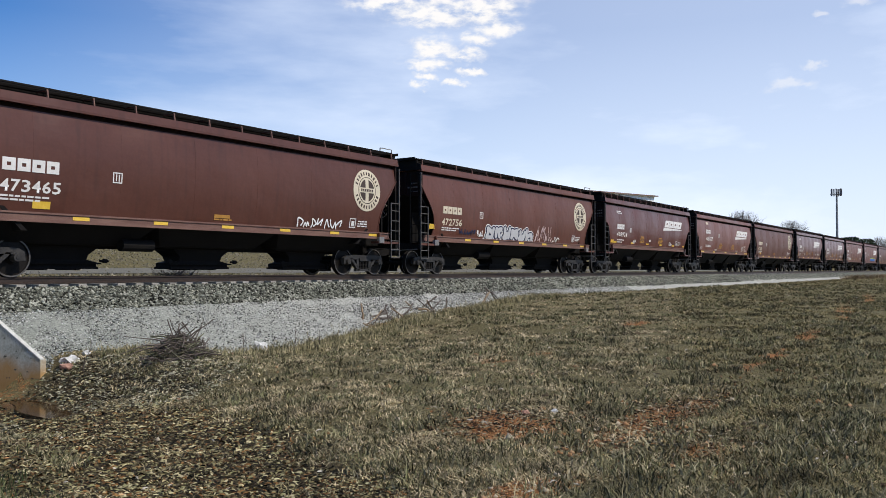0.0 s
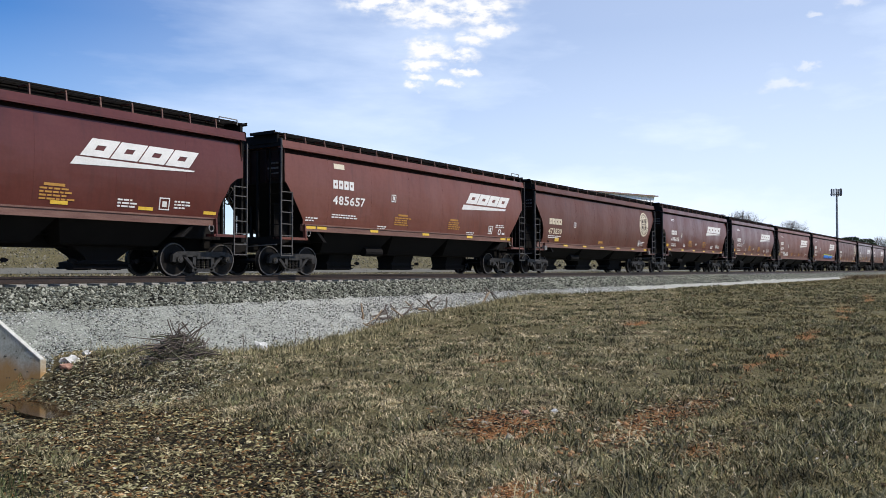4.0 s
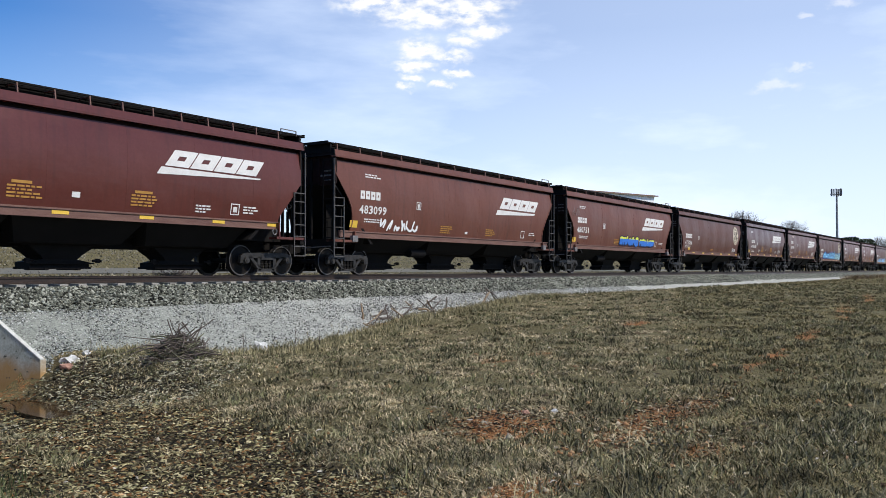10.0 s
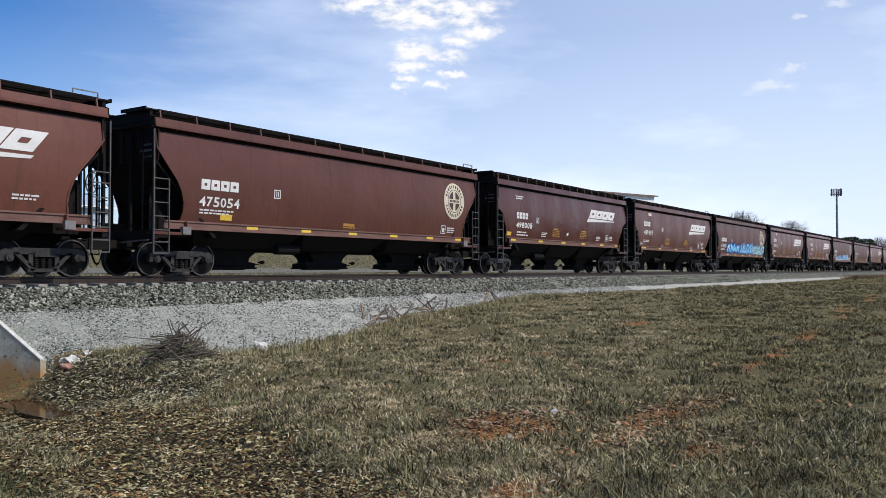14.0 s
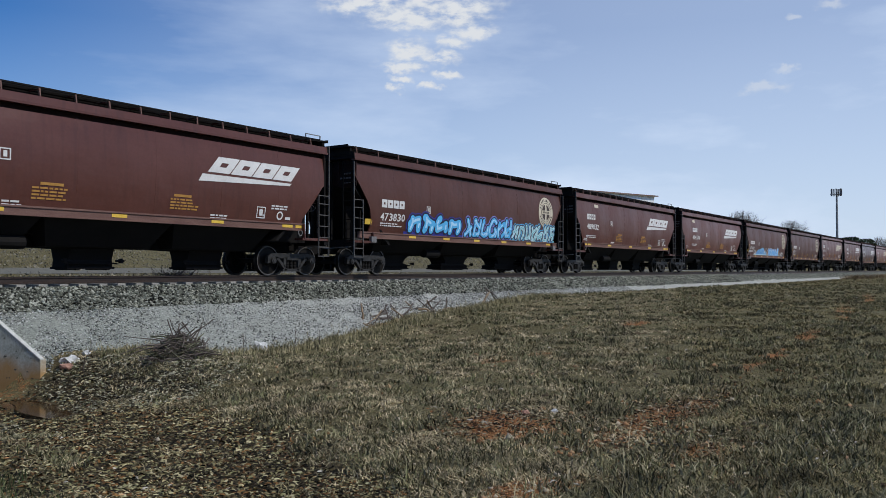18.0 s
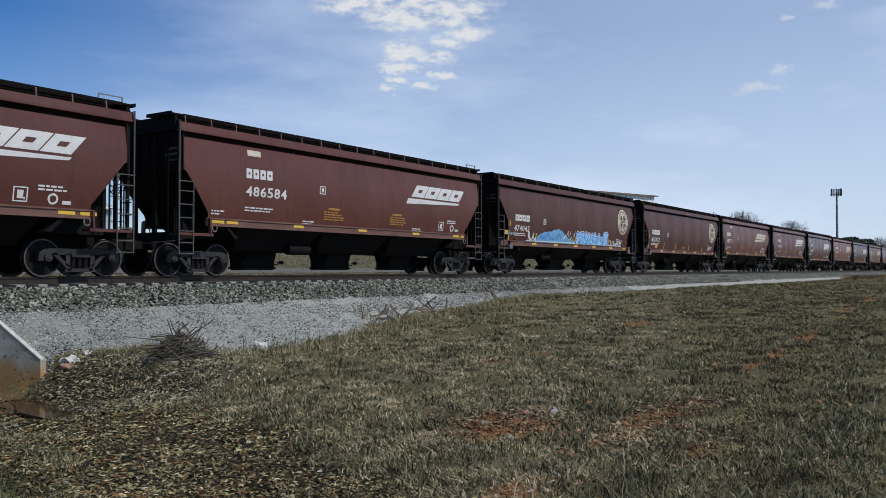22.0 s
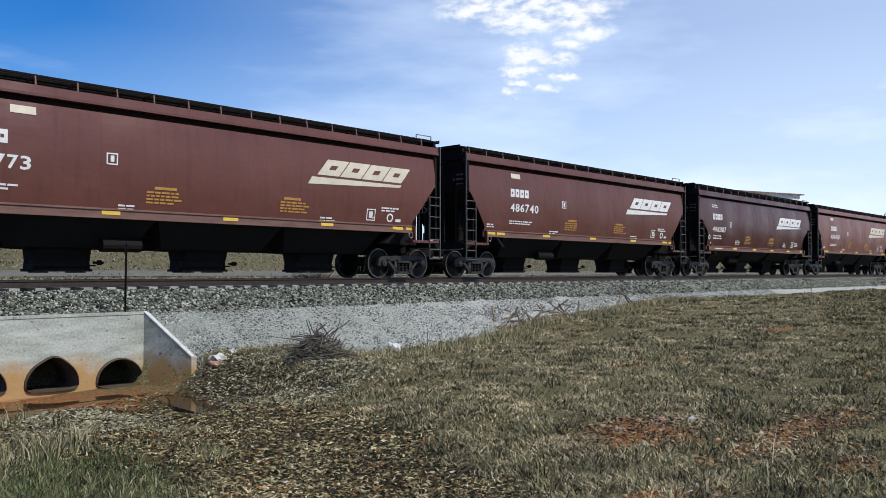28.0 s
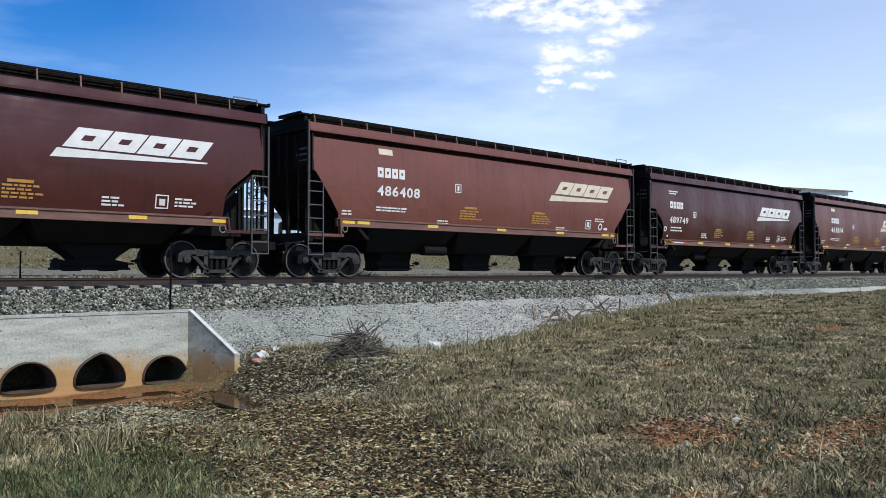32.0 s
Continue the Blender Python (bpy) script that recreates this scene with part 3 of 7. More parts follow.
def hopper_car(kind):
    L, cut, paint, sill, lift = KINDS[kind]
    up = sill - 1.575
    root = tagged(new("covered_hopper_car"), category="railcar", group="train of hopper cars")
    outline = [(x, z) for x, z in cut[::-1]] + [(L - x, z) for x, z in cut]
    for s in (-1, 1):
        bm = B()
        slab(bm, outline, s * (FACE - 0.02), s * FACE)
        for i in range(1, 7):                      # weld seams between the sheets
            x = L * i / 7
            box(bm, x - 0.009, x + 0.009, s * (FACE - 0.01), s * (FACE + 0.003), sill + 0.005, 4.015)
        for k in range(15):
            bmesh.ops.bisect_plane(bm, geom=bm.verts[:] + bm.edges[:] + bm.faces[:], plane_co=(0, 0, 1.65 + 0.16 * k), plane_no=(0, 0, 1))
        for v in bm.verts:
            v.co.y += s * (half(v.co.z) - FACE)
        if kind == "a":                            # rolled edge along the cut
            for (xa, za), (xb, zb) in zip(cut[1:], cut[2:]):
                bar(bm, (xa, s * half(za), za), (xb, s * half(zb), zb), 0.045)
                bar(bm, (L - xa, s * half(za), za), (L - xb, s * half(zb), zb), 0.045)
        part("side_sheet", bm, paint, root)
        # The shadow in the recess is put into the channel's dark paint.
        part("eave_channel", box(B(), 0.1, L - 0.1, min(s * (FACE - 0.26), s * (FACE - 0.20)), max(s * (FACE - 0.26), s * (FACE - 0.20)), 3.9, 4.14), "end", root, "channel under the eave, painted shadow-dark")
        bm = B()                                   # top chord above a recessed line
        box(bm, 0.05, L - 0.05, s * (FACE - 0.16), s * (FACE + 0.04), 4.125, 4.185)
        part("top_chord", bm, paint, root)
        x0 = 0.45 if kind == "a" else 1.1          # one folded channel: flanges above and below a web
        bm = slab_x(B(), [(s * (FACE - q), z + up) for q, z in ((0.20, 1.33), (0.08, 1.33), (0.08, 1.36), (0.12, 1.365), (0.12, 1.525), (0.09, 1.53), (0.09, 1.575), (0.20, 1.575))], x0, L - x0)
        part("side_sill", bm, "sill", root)
        for e in (0, 1):
            x, d = (0.0, 1) if e == 0 else (L, -1)
            ladder(root, x, d, s, kind)
            bm = B()
            xa, xb = sorted((x, x + d * 1.25))
            box(bm, xa, xb, s * (FACE - 0.35), s * (FACE + 0.02), 1.16, 1.24)
            bar(bm, (x + d * 1.15, s * (FACE - 0.02), 1.2), (x + d * 1.15, s * (FACE - 0.05), 1.55 + up), 0.12, 0.05)
            part("end_platform", bm, paint, root)
            part("end_post", bar(B(), (x + d * 0.7, s * (FACE - 0.3), 1.24), (x + d * 0.7, s * (FACE - 0.3), 2.35), 0.09, 0.06), "dark", root)
            if kind == "a":
                bm = B()
                box(bm, x + d * 1.1 - 0.14, x + d * 1.1 + 0.14, s * (FACE - 0.06), s * (FACE + 0.07), 1.18, 1.40)
                box(bm, x + d * 1.1 - 0.07, x + d * 1.1 + 0.07, s * (FACE + 0.07), s * (FACE + 0.075), 1.22, 1.33)
                part("jacking_pad", bm, "grey", root, "grey square jacking pad")
            else:
                bm = B()
                run(bm, [(x + d * 1.32 + 0.09 * math.cos(a), s * (FACE - 0.02), 1.26 + up - 0.1 * math.sin(a)) for a in [math.pi * (k / 9 * 1.6 - 0.3) for k in range(10)]], 0.019)
                part("roping_ring", bm, "grey", root, "steel ring under the side sill")
    # roof: sloping eaves, arched top, a lip at both ends
    bm = B()
    prof = [(-FACE - 0.02, 4.17), (-FACE + 0.01, 4.38), (-1.25, 4.45), (-0.6, 4.50), (0, 4.53), (0.6, 4.50), (1.25, 4.45), (FACE - 0.01, 4.38), (FACE + 0.02, 4.17)]
    rows = [[bm.verts.new((x, y, z)) for y, z in prof] for x in (0.04, L - 0.04)]
    for i in range(len(prof) - 1):
        bm.faces.new((rows[0][i], rows[0][i + 1], rows[1][i + 1], rows[1][i]))
    bm.faces.new([rows[0][0], rows[1][0], rows[1][-1], rows[0][-1]])
    part("roof", bm, paint, root)
    # Caps hold the shade of the roof ends as near-black paint.
    for xa, xb in ((0.02, 0.06), (L - 0.06, L - 0.02)):
        part("roof_end", slab_x(B(), [(y * 1.003, z + (0.06 if abs(y) < 1.3 else 0.01)) for y, z in prof], xa, xb), "dark", root, "roof end cap painted shade-dark")
    for s in (-1, 1):
        bm = B()
        y0, y1 = (-1.46, -0.80) if s < 0 else (0.80, 1.46)
        box(bm, 0.25, L - 0.25, min(s * 1.44, s * 1.46), max(s * 1.44, s * 1.46), 4.565 + lift, 4.645 + lift)
        box(bm, 0.4, L - 0.4, min(s * 1.0, s * 1.03), max(s * 1.0, s * 1.03), 4.44, 4.60 + lift)
        for k in range(9):
            y = y0 + (y1 - y0) * k / 8
            box(bm, 0.25, L - 0.25, y - 0.012, y + 0.012, 4.60 + lift, 4.635 + lift)
        for k in range(int(L / 0.3)):
            box(bm, 0.25 + 0.3 * k, 0.27 + 0.3 * k, y0, y1, 4.605 + lift, 4.63 + lift)
        part("running_board", bm, "dark", root, "dark steel grating walkway")
        step = 1.25 if kind == "a" else 0.95
        for k in range(int((L - 0.5) / step) + 1):
            x = 0.3 + k * step
            bm = B()
            bar(bm, (x, s * 1.50, 4.36), (x, s * 1.46, 4.60 + lift), 0.05, 0.035)
            bar(bm, (x, s * 1.47, 4.585 + lift), (x, s * 0.8, 4.585 + lift), 0.045, 0.035)
            part("walkway_bracket", bm, "sill", root)
        bm = B()                                   # grab rail at the rear of the roof
        for x in (L - 0.95, L - 0.25):
            bar(bm, (x, s * 1.45, 4.6), (x, s * 1.45, 4.76), 0.028)
        bar(bm, (L - 0.95, s * 1.45, 4.76), (L - 0.25, s * 1.45, 4.76), 0.028)
        part("roof_grab_rail", bm, "grey", root)
        for e in (0, 1):                           # crossover step standing out over the end of the roof
            X = (lambda v: v) if e == 0 else (lambda v: L - v)
            ya, yb = sorted((s * 0.34, s * 1.46))
            bm = slab(B(), [(X(-0.16), 4.57 + lift), (X(-0.16), 4.67 + lift), (X(-0.13), 4.67 + lift), (X(-0.13), 4.63 + lift), (X(0.30), 4.63 + lift), (X(0.30), 4.59 + lift), (X(-0.13), 4.59 + lift), (X(-0.13), 4.57 + lift)], ya, yb)
            part("crossover_step", bm, "dark", root, "dark grating step over the roof end")
    for e in (0, 1):
        a, b = sorted((0.0, 0.10) if e == 0 else (L - 0.10, L))
        part("end_riser", box(B(), a, b, -1.43, 1.43, 4.30, 4.585 + lift), "dark", root, "dark plate closing the roof end")
    for k in range(5):                             # loading hatches along the middle
        x = 0.8 + (L - 1.6) * k / 5
        part("roof_hatch", box(B(), x, x + (L - 1.6) / 5 - 0.12, -0.42, 0.42, 4.5, 4.64), paint, root)
    # ends: upright sheet above, slope sheet below, both in paint carrying their shade
    zc = cut[1][1] if kind != "a" else 3.2
    for e in (0, 1):
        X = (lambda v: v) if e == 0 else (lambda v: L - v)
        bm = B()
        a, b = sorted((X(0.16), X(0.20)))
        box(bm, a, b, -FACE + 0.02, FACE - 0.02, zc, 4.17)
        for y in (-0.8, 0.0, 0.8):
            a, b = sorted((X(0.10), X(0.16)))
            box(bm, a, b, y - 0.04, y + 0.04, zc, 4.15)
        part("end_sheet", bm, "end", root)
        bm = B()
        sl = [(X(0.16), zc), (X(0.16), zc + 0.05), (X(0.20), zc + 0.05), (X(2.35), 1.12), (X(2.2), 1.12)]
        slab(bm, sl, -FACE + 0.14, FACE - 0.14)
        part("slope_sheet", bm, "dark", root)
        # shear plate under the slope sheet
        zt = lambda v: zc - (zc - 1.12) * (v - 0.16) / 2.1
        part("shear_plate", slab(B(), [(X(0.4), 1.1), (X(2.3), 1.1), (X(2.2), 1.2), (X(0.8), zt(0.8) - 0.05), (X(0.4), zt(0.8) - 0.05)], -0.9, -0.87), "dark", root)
        bm = B()
        for k in range(3):
            for q in range(3 + k % 2):
                a, b = sorted((X(0.085), X(0.098)))
                box(bm, a, b, -1.40 + 0.13 * q, -1.30 + 0.13 * q, 3.62 - 0.16 * k, 3.68 - 0.16 * k)
        tagged(part("end_stencil", bm, "grey", root), kind="stuff")
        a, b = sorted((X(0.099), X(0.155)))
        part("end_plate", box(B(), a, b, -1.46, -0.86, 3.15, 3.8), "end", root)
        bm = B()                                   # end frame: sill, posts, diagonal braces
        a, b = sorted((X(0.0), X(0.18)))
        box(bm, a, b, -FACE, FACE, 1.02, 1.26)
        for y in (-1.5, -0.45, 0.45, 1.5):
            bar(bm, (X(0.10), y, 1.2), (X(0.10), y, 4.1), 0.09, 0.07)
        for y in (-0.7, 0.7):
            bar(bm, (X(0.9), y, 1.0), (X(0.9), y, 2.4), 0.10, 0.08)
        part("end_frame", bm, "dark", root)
        bm = B()                                   # end ladder rungs on the corner
        for k in range(9):
            bar(bm, (X(0.02), -1.55, 1.3 + 0.34 * k), (X(0.02), -1.1, 1.3 + 0.34 * k), 0.025)
        bar(bm, (X(0.02), -1.1, 1.25), (X(0.02), -1.1, 4.1), 0.04)
        part("end_ladder", bm, "dark", root)
        bm = B()                                   # draft gear and coupler
        a, b = sorted((X(-0.35), X(0.1)))
        box(bm, a, b, -0.14, 0.14, 0.78, 1.02)
        a, b = sorted((X(-0.70), X(-0.35)))
        box(bm, a, b, -0.19, 0.16, 0.74, 1.06)
        part("coupler", bm, "dark", root, "knuckle coupler")
        bm = B()
        pts = [Vector((X(-0.15), 0.35, 0.95)) + Vector(((-1 if e == 0 else 1) * 0.5 * t, 0, -0.62 * math.sin(math.pi * t))) for t in [i / 8 for i in range(9)]]
        run(bm, pts, 0.028)
        part("air_hose", bm, "dark", root, "black rubber air hose")
        bm = B()                                   # uncoupling lever along the end sill
        bar(bm, (X(-0.06), -1.5, 1.0), (X(-0.06), -0.2, 0.95), 0.03)
        part("uncoupling_lever", bm, "grey", root)
    bm = B()                                       # hand brake wheel on the leading end
    for i in range(16):
        a0, a1 = 2 * math.pi * i / 16, 2 * math.pi * (i + 1) / 16
        tube(bm, (L + 0.06, -0.75 + 0.28 * math.cos(a0), 2.5 + 0.28 * math.sin(a0)), (L + 0.06, -0.75 + 0.28 * math.cos(a1), 2.5 + 0.28 * math.sin(a1)), 0.018, n=5)
    for i in range(4):
        a0 = math.pi * i / 4
        bar(bm, (L + 0.06, -0.75 + 0.28 * math.cos(a0), 2.5 + 0.28 * math.sin(a0)), (L + 0.06, -0.75 - 0.28 * math.cos(a0), 2.5 - 0.28 * math.sin(a0)), 0.02)
    part("brake_wheel", bm, "grey", root, "round hand brake wheel")
    # underframe, its deep shade put into the near-black base
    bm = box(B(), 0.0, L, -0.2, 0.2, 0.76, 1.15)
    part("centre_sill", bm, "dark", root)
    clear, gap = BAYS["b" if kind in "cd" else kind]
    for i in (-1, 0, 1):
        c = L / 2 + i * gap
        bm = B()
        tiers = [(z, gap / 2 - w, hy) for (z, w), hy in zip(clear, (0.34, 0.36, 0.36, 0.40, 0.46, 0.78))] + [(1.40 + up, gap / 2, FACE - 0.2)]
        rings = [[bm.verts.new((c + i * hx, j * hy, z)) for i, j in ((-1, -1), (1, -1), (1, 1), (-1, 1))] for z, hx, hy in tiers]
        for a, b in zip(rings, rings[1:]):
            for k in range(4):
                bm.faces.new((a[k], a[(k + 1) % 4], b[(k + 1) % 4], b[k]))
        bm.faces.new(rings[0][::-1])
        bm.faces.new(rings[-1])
        hp = part("hopper", bm, "dark", root, "sloping hopper bay in shade-black steel")
        bm = B()
        g = gap / 2 - clear[0][1]
        box(bm, c - g - 0.03, c + g + 0.03, -0.40, 0.40, 0.20, 0.26)
        box(bm, c - g - 0.10, c + g + 0.10, -0.44, -0.38, 0.33, 0.37)
        for d in (-1, 1):
            tube(bm, (c + d * g, -0.5, 0.42), (c + d * (g + 0.26), -0.5, 0.42), 0.035, n=6)
            box(bm, c + d * (g + 0.16) - 0.05, c + d * (g + 0.16) + 0.05, -0.54, -0.46, 0.36, 0.48)
            box(bm, c + d * 0.45 - 0.05, c + d * 0.45 + 0.05, -0.5, 0.5, 0.17, 0.21)
        part("discharge_gate", bm, "dark", hp, "sliding discharge gate")
    bm = B()
    tube(bm, (L / 2 - 3.2, -0.95, 0.85), (L / 2 - 2.2, -0.95, 0.85), 0.17, n=12)
    part("air_reservoir", bm, "dark", root)
    bm = B()
    tube(bm, (0.4, -0.5, 1.1), (L - 0.4, -0.5, 1.1), 0.025, n=6)
    part("brake_pipe", bm, "dark", root)
    inset = 1.42 if kind == "a" else 1.16
    for x in (inset, L - inset):
        truck(root, x)
    return root


# ---- markings ----
def film(bm, poly, depth=0.012, thick=0.008):
    """A thin painted shape that follows the car's side: outline in (x, z)."""
    a = [bm.verts.new((x, -half(z) - depth, z)) for x, z in poly]
    b = [bm.verts.new((x, -half(z) - depth + thick, z)) for x, z in poly]
    bm.faces.new(a)
    bm.faces.new(b[::-1])
    for i in range(len(poly)):
        j = (i + 1) % len(poly)
        bm.faces.new((a[j], a[i], b[i], b[j]))


def plates(name, parent, material, quads, label=""):
    """Thin painted shapes on the near side: each is an outline in (x, z)."""
    bm = B()
    for poly in quads:
        film(bm, poly)
    return tagged(part(name, bm, material, parent, label), kind="stuff" if "stencil" in name else "")


def trade_mark(name, parent, material, groups, label=""):
    """A mark under the car whose blocks are parts of it."""
    root = plates(name, parent, material, groups[-1], label)
    for g in groups[:-1]:
        plates("block", root, material, g)
    return root


def rect(x0, x1, z0, z1, lean=0.0):
    return [(x0, z0), (x1, z0), (x1 + lean, z1), (x0 + lean, z1)]


def number(parent, text, x, z, height, width, material="white"):
    """The car's number in painted figures, one part a figure."""
    if len(text) > 1:
        step = width / (len(text) - 0.12)
        for i, c in enumerate(text):
            number(parent, c, x + i * step + (0.25 * step if c == "1" else 0), z, height, 0.86 * step * (0.45 if c == "1" else 1), material)
        return
    cu = bpy.data.curves.new("number", "FONT")
    cu.body, cu.size, cu.extrude, cu.resolution_u, cu.offset = text, 1.0, 0.0, 2, 0.021
    tmp = new("number", cu)
    dg = bpy.context.evaluated_depsgraph_get()
    me = bpy.data.meshes.new_from_object(tmp.evaluated_get(dg))
    bpy.data.objects.remove(tmp)
    co = [v.co.copy() for v in me.vertices]
    x0, x1 = min(c.x for c in co), max(c.x for c in co)
    z0, z1 = min(c.y for c in co), max(c.y for c in co)
    for v, c in zip(me.vertices, co):
        zz = z + (c.y - z0) / (z1 - z0) * height
        v.co = (x + (c.x - x0) / (x1 - x0) * width, -half(zz) - 0.012, zz)
    me.materials.clear()
    me.materials.append(M[material])
    ob = new("number", me)
    ob.parent = parent
    return ob


def blocks(x, z, w, h, lean=0.0, n=4, gap=0.12):
    """A row of plain letter-high blocks, each a slanted frame round a slot, in place of a trade name."""
    out, p = [], w / n
    for i in range(n):
        a, b = x + i * p, x + (i + 1) * p - gap * p
        k = lambda v: lean * v
        t, lo, hi = 0.34 * (b - a), 0.36, 0.64

        def quad(xa, xb, va, vb):
            return [(xa + k(va), z + va * h), (xb + k(va), z + va * h), (xb + k(vb), z + vb * h), (xa + k(vb), z + vb * h)]
        out.append([quad(a, b, 0, lo), quad(a, b, hi, 1), quad(a, a + t, lo, hi), quad(b - t, b, lo, hi)])
    return out


def emblem(parent, x, z, r, material):
    """A round plate with four dark openings round a cross, and a ring of dark bars."""
    bm = B()
    n = 40
    for i in range(n):
        a, b = 2 * math.pi * i / n, 2 * math.pi * (i + 1) / n
        film(bm, [(x + q * r * math.cos(t), z + q * r * math.sin(t)) for q, t in ((0.55, a), (1.0, a), (1.0, b), (0.55, b))])
        film(bm, [(x, z)] + [(x + 0.55 * r * math.cos(t), z + 0.55 * r * math.sin(t)) for t in (a, b)])
    root = part("emblem", bm, material, parent, "round pale emblem with a cross")
    for i in range(4):                             # a dark quarter between two arms of the cross
        c = math.pi / 4 + i * math.pi / 2
        bm = B()
        film(bm, [(x + 0.17 * r * math.cos(c), z + 0.17 * r * math.sin(c))] + [(x + 0.53 * r * math.cos(c + t), z + 0.53 * r * math.sin(c + t)) for t in (-0.56, -0.3, 0.0, 0.3, 0.56)], 0.016, 0.004)
        part("dark_quarter", bm, "letter", root)
    bm = B()
    for i in range(32):                            # thin ring inside the lettering
        a, b = 2 * math.pi * i / 32, 2 * math.pi * (i + 1) / 32
        film(bm, [(x + q * r * math.cos(t), z + q * r * math.sin(t)) for q, t in ((0.61, a), (0.645, a), (0.645, b), (0.61, b))], 0.016, 0.004)
    bmesh.ops.remove_doubles(bm, verts=bm.verts, dist=0.001)
    part("inner_ring", bm, "letter", root)
    plate = B()
    film(plate, rect(x - 0.60 * r, x + 0.60 * r, z - 0.11 * r, z + 0.11 * r), 0.020, 0.004)
    part("name_plate", plate, material, root)
    bm, g = B(), random.Random(int(x * 10))
    for i in range(26):
        if i in (0, 12, 13, 25):
            continue
        a, wide = 2 * math.pi * (i + 0.5) / 26, g.uniform(0.045, 0.085)
        film(bm, [(x + q * r * math.cos(a + t), z + q * r * math.sin(a + t)) for q, t in ((0.73, -wide), (g.uniform(0.86, 0.92), -wide * 0.8), (0.90, wide * 0.8), (0.73, wide))], 0.016, 0.004)
    for i in range(7):
        film(bm, rect(x + (-0.46 + 0.135 * i) * r, x + (-0.37 + 0.135 * i) * r, z - 0.06 * r, z + 0.06 * r), 0.026, 0.004)
    tagged(part("ring_lettering", bm, "letter", root), kind="stuff")


def dashes(x, z, w, rows, seed, h=0.045, pitch=0.085):
    """Small lettering too fine to read, as bars."""
    r = random.Random(seed)
    out = []
    for k in range(rows):
        a = x
        while a < x + w * r.uniform(0.75, 1.0):
            b = a + r.uniform(0.06, 0.22)
            out.append(rect(a, b, z - k * pitch - h, z - k * pitch))
            a = b + 0.035
    return out


def framed(x, z, s, t=0.03):
    return [rect(x, x + s, z, z + t), rect(x, x + s, z + s - t, z + s), rect(x, x + t, z + t, z + s - t), rect(x + s - t, x + s, z + t, z + s - t)]


